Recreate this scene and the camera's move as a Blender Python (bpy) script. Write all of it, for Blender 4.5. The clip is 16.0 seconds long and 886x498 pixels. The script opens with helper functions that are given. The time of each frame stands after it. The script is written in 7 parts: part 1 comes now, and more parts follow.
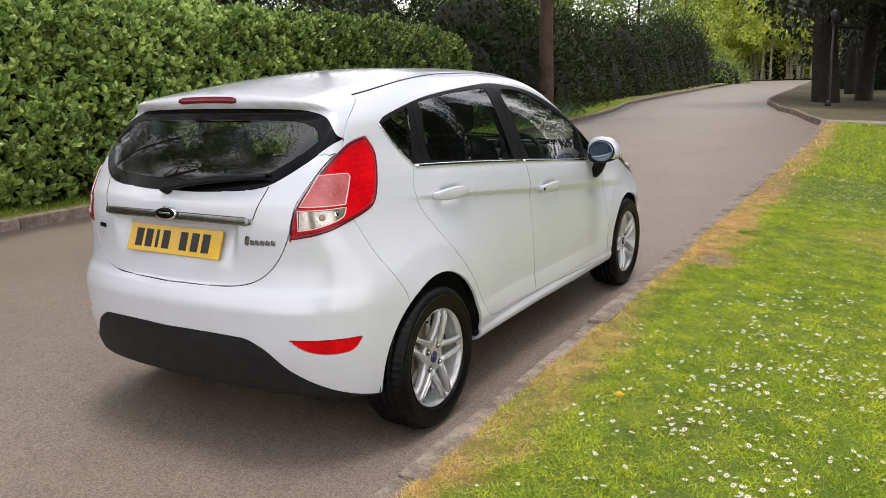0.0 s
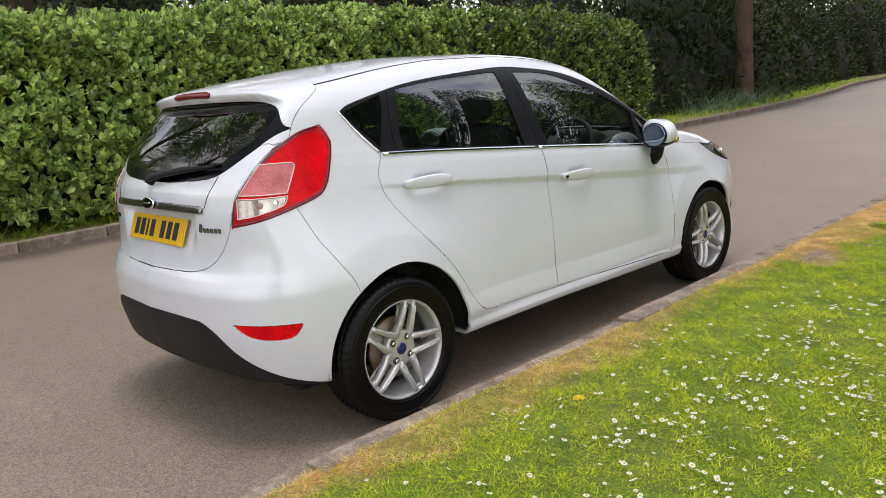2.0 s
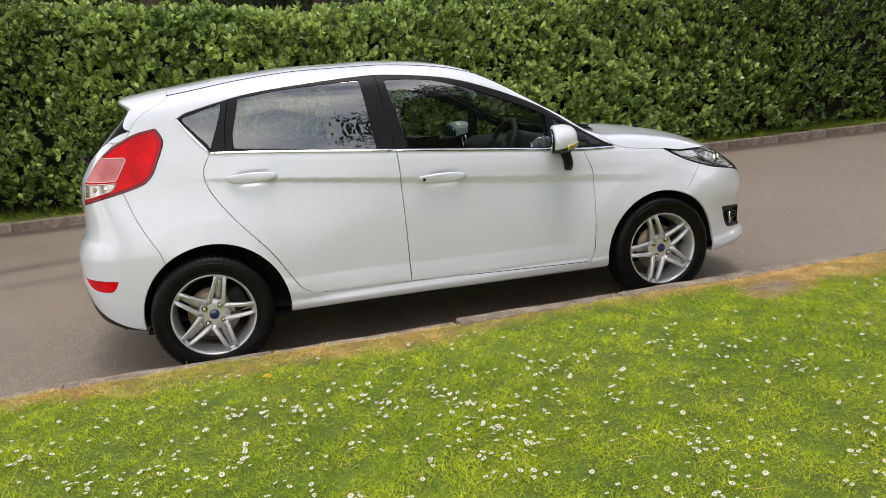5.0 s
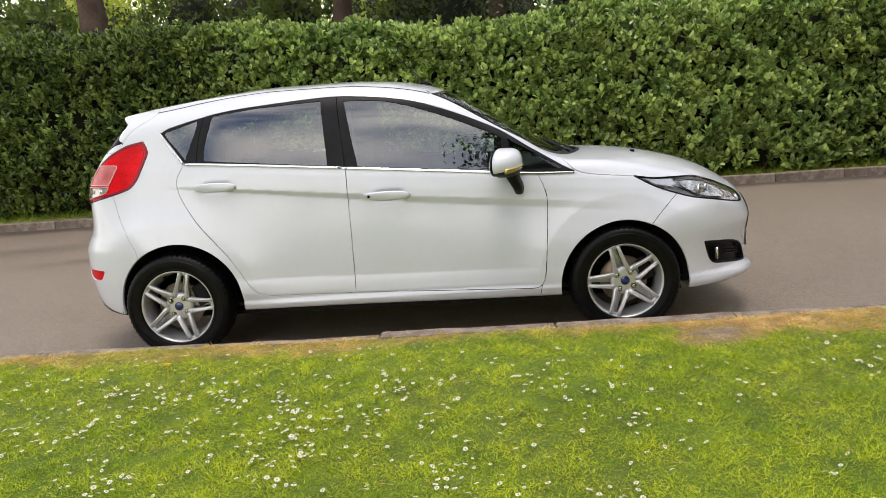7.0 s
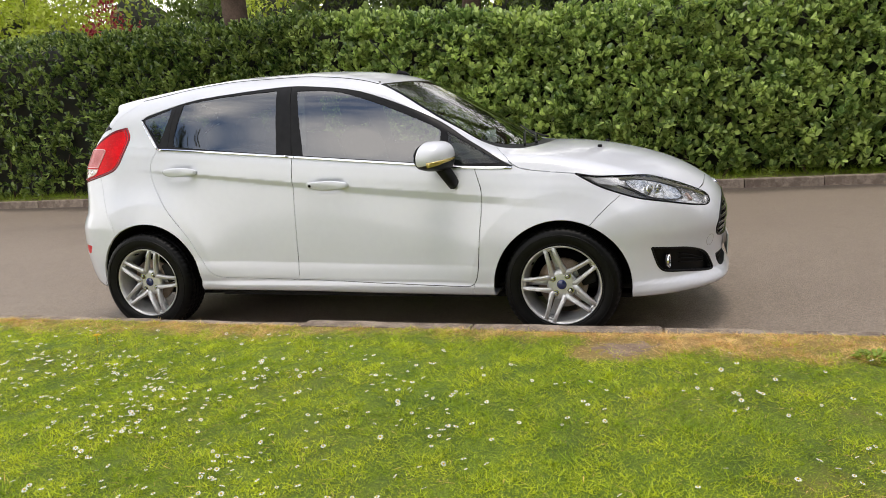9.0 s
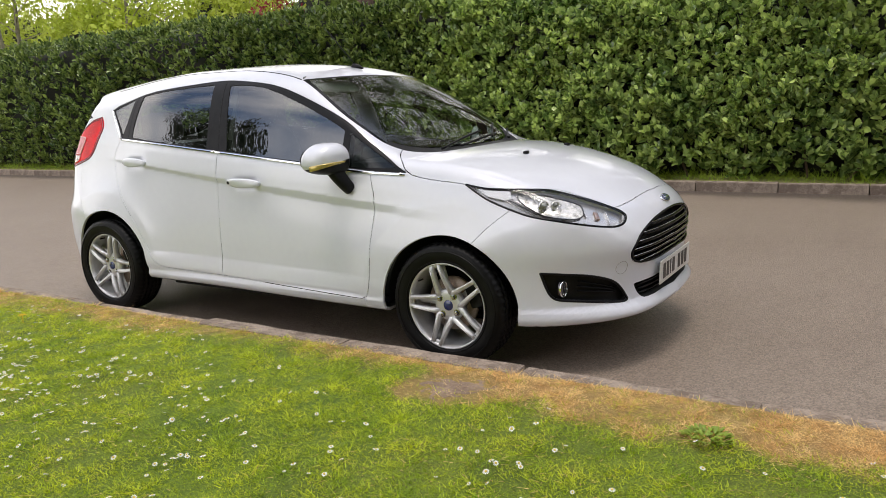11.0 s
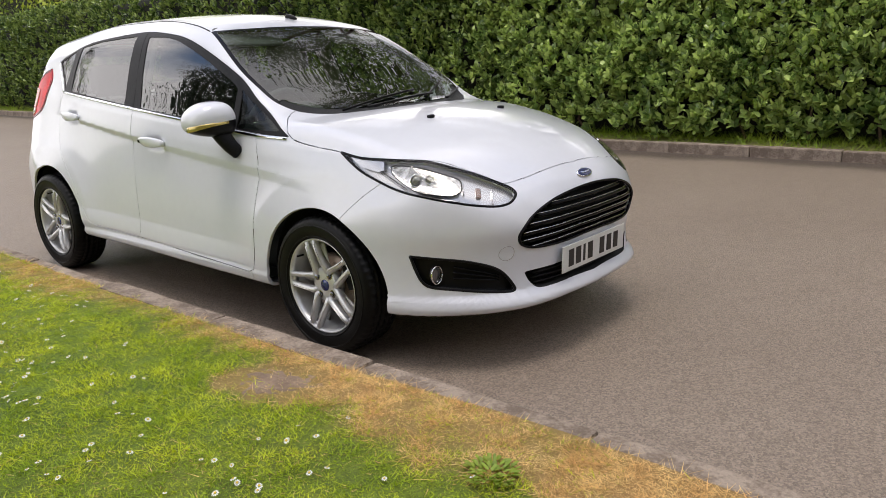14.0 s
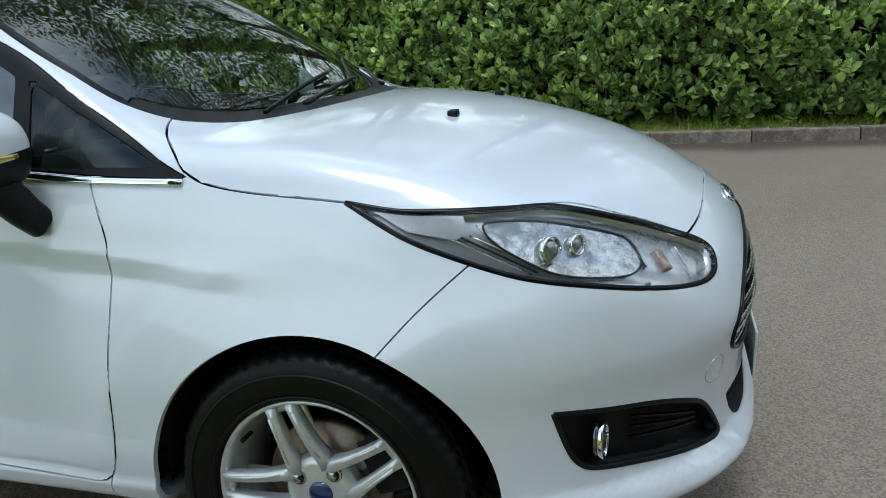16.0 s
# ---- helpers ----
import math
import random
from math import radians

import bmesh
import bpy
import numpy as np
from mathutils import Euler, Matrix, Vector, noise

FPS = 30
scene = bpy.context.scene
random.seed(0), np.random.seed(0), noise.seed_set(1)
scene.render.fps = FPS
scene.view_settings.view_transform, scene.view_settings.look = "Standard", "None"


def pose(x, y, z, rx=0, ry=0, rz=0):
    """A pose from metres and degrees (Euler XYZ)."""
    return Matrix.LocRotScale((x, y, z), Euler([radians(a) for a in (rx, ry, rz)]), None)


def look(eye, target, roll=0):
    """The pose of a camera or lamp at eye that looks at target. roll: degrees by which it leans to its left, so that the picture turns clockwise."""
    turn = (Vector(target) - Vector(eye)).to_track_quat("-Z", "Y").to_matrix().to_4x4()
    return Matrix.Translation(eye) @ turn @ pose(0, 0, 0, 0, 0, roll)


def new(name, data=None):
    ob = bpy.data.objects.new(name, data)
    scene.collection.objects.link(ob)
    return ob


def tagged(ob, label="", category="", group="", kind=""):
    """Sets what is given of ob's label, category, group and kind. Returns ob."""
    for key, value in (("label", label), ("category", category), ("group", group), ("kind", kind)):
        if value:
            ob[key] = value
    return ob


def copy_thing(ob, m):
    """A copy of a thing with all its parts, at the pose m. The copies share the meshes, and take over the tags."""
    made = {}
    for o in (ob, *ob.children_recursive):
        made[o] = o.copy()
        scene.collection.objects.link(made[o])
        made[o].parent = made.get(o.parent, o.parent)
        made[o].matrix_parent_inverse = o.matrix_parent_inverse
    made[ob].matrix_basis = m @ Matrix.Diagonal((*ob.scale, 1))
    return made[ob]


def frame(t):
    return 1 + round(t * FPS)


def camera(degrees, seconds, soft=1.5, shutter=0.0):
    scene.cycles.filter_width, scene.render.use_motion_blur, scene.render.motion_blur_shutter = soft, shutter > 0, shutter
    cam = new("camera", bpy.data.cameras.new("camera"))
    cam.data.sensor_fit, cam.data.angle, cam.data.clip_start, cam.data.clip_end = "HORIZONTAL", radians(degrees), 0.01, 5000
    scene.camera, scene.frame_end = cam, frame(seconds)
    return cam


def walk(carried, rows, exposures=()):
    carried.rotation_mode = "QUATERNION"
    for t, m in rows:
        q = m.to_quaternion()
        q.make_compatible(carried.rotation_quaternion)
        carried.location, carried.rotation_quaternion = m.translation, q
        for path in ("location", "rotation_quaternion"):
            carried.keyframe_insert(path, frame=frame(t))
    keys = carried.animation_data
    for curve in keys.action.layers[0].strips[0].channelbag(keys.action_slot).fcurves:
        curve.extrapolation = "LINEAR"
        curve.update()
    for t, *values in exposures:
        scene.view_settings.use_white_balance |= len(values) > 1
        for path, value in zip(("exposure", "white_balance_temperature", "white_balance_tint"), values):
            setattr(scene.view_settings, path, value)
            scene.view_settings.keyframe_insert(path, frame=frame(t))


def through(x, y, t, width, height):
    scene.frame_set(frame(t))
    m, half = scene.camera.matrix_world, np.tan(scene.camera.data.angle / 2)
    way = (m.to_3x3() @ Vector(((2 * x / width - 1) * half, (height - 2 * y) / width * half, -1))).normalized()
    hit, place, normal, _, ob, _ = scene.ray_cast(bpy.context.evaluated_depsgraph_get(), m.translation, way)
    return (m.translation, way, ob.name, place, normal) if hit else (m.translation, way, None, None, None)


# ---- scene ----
cam = camera(59.8, 16.0, soft=0.7)
PATH = [
    (0, (2.423, -2.569, 1.419), (1.411, -0.899, 0.985), -1.9),
    (0.5, (2.587, -2.385, 1.377), (1.445, -0.8, 0.949), -2.6),
    (1, (2.715, -2.281, 1.385), (1.462, -0.78, 0.962), -3.4),
    (1.5, (2.933, -2.151, 1.369), (1.586, -0.732, 0.954), -4.3),
    (2, (3.151, -1.876, 1.318), (1.708, -0.554, 0.905), -4.8),
    (2.5, (3.381, -1.544, 1.343), (1.84, -0.335, 0.939), -5.1),
    (3, (3.708, -1.22, 1.364), (2.067, -0.153, 0.955), -5.2),
    (3.5, (3.964, -0.839, 1.3), (2.237, 0.085, 0.891), -5.3),
    (4, (4.28, -0.498, 1.323), (2.488, 0.282, 0.901), -5.2),
    (6.5, (4.891, 1.361, 1.268), (2.924, 1.392, 0.904), -4.2),
    (7, (4.945, 1.749, 1.271), (2.98, 1.635, 0.915), -4.1),
    (7.5, (4.879, 2.098, 1.23), (2.925, 1.859, 0.879), -3.9),
    (8, (4.842, 2.432, 1.24), (2.906, 2.075, 0.888), -3.8),
    (8.5, (4.833, 2.779, 1.249), (2.921, 2.312, 0.895), -3.7),
    (9, (4.648, 3.05, 1.214), (2.768, 2.471, 0.853), -3.6),
    (11.5, (3.46, 4.541, 1.271), (1.867, 3.397, 0.878), -2.1),
    (12, (3.141, 4.7, 1.297), (1.624, 3.458, 0.9), -1.5),
    (12.5, (2.979, 4.887, 1.264), (1.536, 3.566, 0.852), -1.5),
    (13, (2.904, 4.942, 1.247), (1.492, 3.597, 0.806), -1.9),
    (13.5, (2.882, 4.932, 1.24), (1.459, 3.607, 0.769), -2.2),
    (14, (2.852, 4.905, 1.228), (1.38, 3.646, 0.73), -2.2),
    (14.5, (2.735, 4.64, 1.205), (1.179, 3.493, 0.691), -2.4),
    (15, (2.484, 4.167, 1.21), (0.822, 3.184, 0.688), -2.8),
    (15.5, (2.206, 3.617, 1.19), (0.437, 2.847, 0.666), -3.6),
    (16, (1.987, 3.12, 1.126), (0.141, 2.567, 0.59), -3.6),
]
walk(cam, [(t, look(eye, target, roll)) for t, eye, target, roll in PATH],
     [(0.0, 0.24, 6650, 14), (4.0, 0.20, 6650, 12), (7.0, 0.28, 6800, 12), (9.0, 0.28, 6800, 12), (12.5, 0.20, 6700, 14), (14.4, 0.20, 6700, 14), (15.2, 0.22, 6200, 9), (16.0, 0.06, 5550, -2)])


# ---- sky and sun: a bright day under broken cloud ----
SUN_UP, SUN_ROUND = 82.0, 75.0
world = bpy.data.worlds.new("sky")
scene.world = world
world.use_nodes = True
wn, wl = world.node_tree.nodes, world.node_tree.links
wn.clear()
w_out, w_bg, w_sky = wn.new("ShaderNodeOutputWorld"), wn.new("ShaderNodeBackground"), wn.new("ShaderNodeTexSky")
w_sky.sky_type, w_sky.sun_disc = "NISHITA", False
w_sky.sun_elevation, w_sky.sun_rotation = radians(SUN_UP), radians(SUN_ROUND)
w_map, w_co, w_noise, w_ramp, w_mix = (wn.new(k) for k in ("ShaderNodeMapping", "ShaderNodeTexCoord", "ShaderNodeTexNoise", "ShaderNodeValToRGB", "ShaderNodeMix"))
w_map.inputs["Scale"].default_value = (1.0, 1.0, 1.7)
w_noise.inputs["Scale"].default_value, w_noise.inputs["Detail"].default_value, w_noise.inputs["Roughness"].default_value = 2.1, 5, 0.5
w_ramp.color_ramp.elements[0].position, w_ramp.color_ramp.elements[1].position = 0.23, 0.47
w_mix.data_type = "RGBA"
w_mix.inputs["B"].default_value = (10.6, 10.6, 10.7, 1)
wl.new(w_co.outputs["Generated"], w_map.inputs["Vector"])
wl.new(w_map.outputs["Vector"], w_noise.inputs["Vector"])
w_split, w_low = wn.new("ShaderNodeSeparateXYZ"), wn.new("ShaderNodeMath")
w_low.operation = "MULTIPLY_ADD"
w_low.inputs[1].default_value = -0.22
wl.new(w_co.outputs["Generated"], w_split.inputs["Vector"])
wl.new(w_split.outputs["Z"], w_low.inputs[0])
wl.new(w_noise.outputs["Fac"], w_low.inputs[2])
wl.new(w_low.outputs[0], w_ramp.inputs["Fac"])
wl.new(w_ramp.outputs["Color"], w_mix.inputs["Factor"])
wl.new(w_sky.outputs["Color"], w_mix.inputs["A"])
wl.new(w_mix.outputs["Result"], w_bg.inputs["Color"])
w_bg.inputs["Strength"].default_value = 0.164
wl.new(w_bg.outputs["Background"], w_out.inputs["Surface"])
sun = new("sun", bpy.data.lights.new("sun", "SUN"))
sun.data.energy, sun.data.angle, sun.data.color = 1.2, radians(20), (1.0, 0.95, 0.88)
sun_way = Vector((math.sin(radians(SUN_ROUND)) * math.cos(radians(SUN_UP)), math.cos(radians(SUN_ROUND)) * math.cos(radians(SUN_UP)), math.sin(radians(SUN_UP))))
sun.matrix_world = look(sun_way * 30, (0, 0, 0))


# ---- materials ----
def material(name, color, rough=0.5, metal=0.0, other=None, scale=8.0, mix=0.5, bump=0.0, bump_scale=60.0, coat=0.0, spread=0.0, soft=0.15, through=0.0, speck=0.0, leafy=False, **more):
    """A procedural surface: two colours mixed by noise at two scales, fine relief, and a spread of tone from piece to piece."""
    m = bpy.data.materials.new(name)
    m.use_nodes = True
    n, l = m.node_tree.nodes, m.node_tree.links
    p = n["Principled BSDF"]
    p.inputs["Roughness"].default_value, p.inputs["Metallic"].default_value = rough, metal
    p.inputs["Coat Weight"].default_value, p.inputs["Coat Roughness"].default_value = coat, 0.06
    for key, value in more.items():
        p.inputs[key.replace("_", " ")].default_value = value
    co = n.new("ShaderNodeTexCoord")
    if other is None:
        p.inputs["Base Color"].default_value = (*color, 1)
        tone = None
    else:
        big, fine, add, ramp, blend = (n.new(k) for k in ("ShaderNodeTexNoise", "ShaderNodeTexNoise", "ShaderNodeMath", "ShaderNodeMapRange", "ShaderNodeMix"))
        big.inputs["Scale"].default_value, fine.inputs["Scale"].default_value = scale, scale * 9
        big.inputs["Detail"].default_value, fine.inputs["Detail"].default_value = 4, 6
        l.new(co.outputs["Object"], big.inputs["Vector"])
        l.new(co.outputs["Object"], fine.inputs["Vector"])
        add.operation = "MULTIPLY_ADD"
        if leafy:
            one = n.new("ShaderNodeNewGeometry")
            l.new(one.outputs["Random Per Island"], add.inputs[0])
        else:
            l.new(fine.outputs["Fac"], add.inputs[0])
        add.inputs[1].default_value = 0.6
        l.new(big.outputs["Fac"], add.inputs[2])
        ramp.inputs["From Min"].default_value, ramp.inputs["From Max"].default_value = 0.8 - soft - 0.5 * (mix - 0.5), 0.8 + soft - 0.5 * (mix - 0.5)
        l.new(add.outputs[0], ramp.inputs["Value"])
        blend.data_type = "RGBA"
        blend.inputs["A"].default_value, blend.inputs["B"].default_value = (*color, 1), (*other, 1)
        l.new(ramp.outputs["Result"], blend.inputs["Factor"])
        tone = blend.outputs["Result"]
        l.new(tone, p.inputs["Base Color"])
    if spread and tone is not None:
        geo, info, pick, vary, hsv = (n.new(k) for k in ("ShaderNodeNewGeometry", "ShaderNodeObjectInfo", "ShaderNodeMath", "ShaderNodeMapRange", "ShaderNodeHueSaturation"))
        pick.operation = "ADD"
        l.new(geo.outputs["Random Per Island"], pick.inputs[0])
        l.new(info.outputs["Random"], pick.inputs[1])
        vary.inputs["From Max"].default_value = 2
        vary.inputs["To Min"].default_value, vary.inputs["To Max"].default_value = 1 - spread, 1 + spread
        l.new(pick.outputs[0], vary.inputs["Value"])
        l.new(vary.outputs["Result"], hsv.inputs["Value"])
        l.new(tone, hsv.inputs["Color"])
        l.new(hsv.outputs["Color"], p.inputs["Base Color"])
    if speck and tone is not None:
        dots, gain, shade = (n.new(k) for k in ("ShaderNodeTexVoronoi", "ShaderNodeMapRange", "ShaderNodeHueSaturation"))
        dots.inputs["Scale"].default_value = speck
        l.new(co.outputs["Object"], dots.inputs["Vector"])
        split = n.new("ShaderNodeSeparateColor")
        l.new(dots.outputs["Color"], split.inputs["Color"])
        l.new(split.outputs["Red"], gain.inputs["Value"])
        gain.inputs["To Min"].default_value, gain.inputs["To Max"].default_value = 0.62, 1.38
        l.new(gain.outputs["Result"], shade.inputs["Value"])
        l.new(p.inputs["Base Color"].links[0].from_socket, shade.inputs["Color"])
        l.new(shade.outputs["Color"], p.inputs["Base Color"])
    if through and tone is not None:
        thin, mixer = n.new("ShaderNodeBsdfTranslucent"), n.new("ShaderNodeMixShader")
        mixer.inputs["Fac"].default_value = through
        l.new(p.inputs["Base Color"].links[0].from_socket, thin.inputs["Color"])
        l.new(p.outputs["BSDF"], mixer.inputs[1])
        l.new(thin.outputs["BSDF"], mixer.inputs[2])
        l.new(mixer.outputs["Shader"], n["Material Output"].inputs["Surface"])
    if bump:
        grain, b = n.new("ShaderNodeTexNoise"), n.new("ShaderNodeBump")
        grain.inputs["Scale"].default_value, grain.inputs["Detail"].default_value = bump_scale, 6
        l.new(co.outputs["Object"], grain.inputs["Vector"])
        l.new(grain.outputs["Fac"], b.inputs["Height"])
        b.inputs["Strength"].default_value, b.inputs["Distance"].default_value = bump, 0.01
        l.new(b.outputs["Normal"], p.inputs["Normal"])
    return m


def clear(name, tint, ior=1.5, rough=0.0):
    """Thin clear sheet: lets tinted light through and mirrors more at a slant."""
    m = bpy.data.materials.new(name)
    m.use_nodes = True
    n, l = m.node_tree.nodes, m.node_tree.links
    n.clear()
    out, mixer, see, gloss, slant, fifth, fres = (n.new(k) for k in ("ShaderNodeOutputMaterial", "ShaderNodeMixShader", "ShaderNodeBsdfTransparent", "ShaderNodeBsdfGlossy", "ShaderNodeLayerWeight", "ShaderNodeMath", "ShaderNodeMath"))
    see.inputs["Color"].default_value = (*tint, 1)
    gloss.inputs["Roughness"].default_value = rough
    head_on = ((ior - 1) / (ior + 1)) ** 2
    slant.inputs["Blend"].default_value = 0.5
    fifth.operation, fres.operation = "POWER", "MULTIPLY_ADD"
    fifth.inputs[1].default_value, fres.inputs[1].default_value, fres.inputs[2].default_value = 5.0, 1 - head_on, head_on
    l.new(slant.outputs["Facing"], fifth.inputs[0])
    l.new(fifth.outputs[0], fres.inputs[0])
    l.new(fres.outputs[0], mixer.inputs["Fac"])
    l.new(see.outputs[0], mixer.inputs[1])
    l.new(gloss.outputs[0], mixer.inputs[2])
    l.new(mixer.outputs[0], out.inputs["Surface"])
    return m


PAINT = material("white_paint", (0.69, 0.705, 0.75), 0.30, other=(0.67, 0.685, 0.73), scale=3, coat=0.9)
BLACK_TRIM = material("black_trim", (0.007, 0.007, 0.008), 0.42, other=(0.011, 0.011, 0.012), scale=20, Specular_IOR_Level=0.16, bump=0.05, bump_scale=900)
BLACK_GLOSS = material("gloss_black", (0.004, 0.004, 0.005), 0.16, Specular_IOR_Level=0.14)
GRAINED = material("grained_black_plastic", (0.011, 0.011, 0.012), 0.55, other=(0.018, 0.018, 0.019), scale=14, Specular_IOR_Level=0.25, bump=0.12, bump_scale=700)
LINING = material("dark_lining", (0.01, 0.01, 0.01), 0.9)
CHROME = material("chrome", (0.82, 0.83, 0.84), 0.07, 1.0)
DARK_CHROME = material("smoked_chrome", (0.30, 0.295, 0.285), 0.20, 0.9, other=(0.22, 0.215, 0.21), scale=12)
SATIN = material("satin_metal", (0.55, 0.55, 0.55), 0.22, 1.0)
ALLOY = material("silver_alloy", (0.66, 0.66, 0.655), 0.30, 0.45, other=(0.58, 0.58, 0.57), scale=30, coat=0.5)
ROTOR = material("worn_brake_steel", (0.30, 0.25, 0.20), 0.45, 0.8, other=(0.22, 0.15, 0.10), scale=25)
RUBBER = material("tyre_rubber", (0.003, 0.003, 0.003), 0.42, other=(0.0055, 0.0055, 0.0053), scale=18, Specular_IOR_Level=0.17, bump=0.1, bump_scale=300)
GLASS = clear("tinted_glass", (0.60, 0.68, 0.63), 2.7)
SCREEN = clear("windscreen_glass", (0.66, 0.74, 0.67), 1.9)
DARK_GLASS = clear("privacy_glass", (0.56, 0.64, 0.59), 2.65)
CORNER = clear("corner_glass", (0.40, 0.46, 0.42), 1.6)
LENS = clear("clear_lens", (0.98, 0.98, 0.98), 1.45)
RED_LENS = material("red_lens", (0.80, 0.004, 0.010), 0.3, other=(0.58, 0.002, 0.006), scale=9, coat=0.05, Specular_IOR_Level=0.12)
PINK_LENS = material("pale_red_lens", (0.60, 0.17, 0.175), 0.25, other=(0.46, 0.10, 0.10), scale=10, coat=0.25, Specular_IOR_Level=0.3)
DARK_RED = material("dark_red_lens", (0.16, 0.003, 0.014), 0.2, coat=0.15)
PALE_LINE = material("pale_red_moulding", (0.80, 0.55, 0.55), 0.3, coat=0.3)
SMOKE_LENS = material("silvered_lamp", (0.62, 0.58, 0.52), 0.2, 0.6, other=(0.30, 0.24, 0.19), scale=16, coat=1.0)
AMBER = material("amber_lens", (0.55, 0.42, 0.12), 0.15, 0.6, coat=1.0)
INDICATOR = material("faded_orange_lamp", (0.30, 0.20, 0.16), 0.2, other=(0.20, 0.12, 0.09), scale=60, coat=1.0)
BLUE_ENAMEL = material("blue_enamel", (0.012, 0.022, 0.11), 0.15, coat=1.0)
YELLOW_PLATE = material("yellow_plate", (0.80, 0.47, 0.008), 0.35, other=(0.72, 0.42, 0.01), scale=6, coat=0.5)
WHITE_PLATE = material("white_plate", (0.72, 0.72, 0.69), 0.35, other=(0.65, 0.65, 0.62), scale=6, coat=0.5)
INK = material("black_ink", (0.01, 0.01, 0.01), 0.4)
FABRIC = material("charcoal_seat_cloth", (0.022, 0.023, 0.025), 0.9, other=(0.04, 0.041, 0.044), scale=40, bump=0.3, bump_scale=500)
DASH = material("dark_dashboard_plastic", (0.03, 0.031, 0.033), 0.55, other=(0.042, 0.043, 0.045), scale=15, bump=0.1, bump_scale=500)
HOUSING = material("lamp_reflector", (0.66, 0.66, 0.66), 0.26, 0.7, other=(0.54, 0.54, 0.54), scale=14, soft=0.3, coat=0.4)
BOWL = material("mirrored_bowl", (0.62, 0.62, 0.60), 0.20, 0.9, other=(0.26, 0.26, 0.24), scale=34, bump=0.18, bump_scale=45)
MIRROR = material("blue_mirror_glass", (0.20, 0.25, 0.31), 0.03, 1.0)
HEADLINER = material("grey_headlining", (0.13, 0.13, 0.125), 0.9, other=(0.11, 0.11, 0.105), scale=30)


# ---- building tools ----
def part(name, bm, mat, parent=None, label="", smooth=True):
    """Links a bmesh as one mesh object, under a thing or a part if there is one."""
    data = bpy.data.meshes.new(name)
    bm.to_mesh(data)
    bm.free()
    if smooth:
        data.polygons.foreach_set("use_smooth", [True] * len(data.polygons))
    data.materials.append(mat)
    ob = new(name, data)
    if parent is not None:
        ob.parent = parent
    return tagged(ob, label)


def raw(name, verts, faces, mat, parent=None, label="", smooth=False):
    data = bpy.data.meshes.new(name)
    data.from_pydata([tuple(map(float, v)) for v in verts], [], [tuple(map(int, f)) for f in faces])
    if smooth:
        data.polygons.foreach_set("use_smooth", [True] * len(data.polygons))
    data.materials.append(mat)
    ob = new(name, data)
    if parent is not None:
        ob.parent = parent
    return tagged(ob, label)


def box(bm, size, m, bevel=0.0, taper=1.0):
    """A box of that size at the pose m, its edges rounded; taper narrows its far end along y."""
    made = bmesh.ops.create_cube(bm, size=1.0)["verts"]
    for v in made:
        v.co = Vector((v.co.x * size[0], v.co.y * size[1], v.co.z * size[2]))
        if taper != 1.0 and v.co.y > 0:
            v.co.x *= taper
    if bevel:
        edges = list({e for v in made for e in v.link_edges})
        out = bmesh.ops.bevel(bm, geom=edges, offset=bevel, segments=2, affect="EDGES", profile=0.6)
        made = list({v for f in out["faces"] for v in f.verts} | {v for v in made if v.is_valid})
    bmesh.ops.transform(bm, matrix=m, verts=made)
    return made


def lathe(bm, profile, m=Matrix(), turns=48, closed=False):
    """Turns a profile of (radius, along) round the local x axis."""
    rings = []
    for k in range(turns):
        a = math.tau * k / turns
        rings.append([bm.verts.new(m @ Vector((h, r * math.cos(a), r * math.sin(a)))) for r, h in profile])
    for k in range(turns):
        a, b = rings[k], rings[(k + 1) % turns]
        for i in range(len(profile) - (0 if closed else 1)):
            j = (i + 1) % len(profile)
            bm.faces.new((a[i], a[j], b[j], b[i]))


def sweep(bm, points, width, height, normals=None, closed=False):
    """A rounded bar along points; width across, height along the normals."""
    pts = [Vector(p) for p in points]
    rings = []
    for i, p in enumerate(pts):
        ahead = (pts[min(i + 1, len(pts) - 1)] - pts[max(i - 1, 0)]).normalized()
        up = Vector(normals[i]) if normals is not None else Vector((0, 0, 1))
        side = ahead.cross(up).normalized()
        up = side.cross(ahead).normalized()
        w = width[i] if hasattr(width, "__len__") else width
        h = height[i] if hasattr(height, "__len__") else height
        ring = [bm.verts.new(p + side * (w / 2 * a) + up * (h / 2 * b)) for a, b in
                ((-1, -0.5), (-0.7, -1), (0.7, -1), (1, -0.5), (1, 0.5), (0.7, 1), (-0.7, 1), (-1, 0.5))]
        rings.append(ring)
    for a, b in zip(rings, rings[1:]):
        for k in range(8):
            bm.faces.new((a[k], a[(k + 1) % 8], b[(k + 1) % 8], b[k]))
    for ring, flip in ((rings[0], True), (rings[-1], False)):
        bm.faces.new(ring[::-1] if not flip else ring)
    bmesh.ops.recalc_face_normals(bm, faces=bm.faces[:])


def empty(name, m=Matrix()):
    ob = new(name)
    ob.matrix_world = m
    return ob


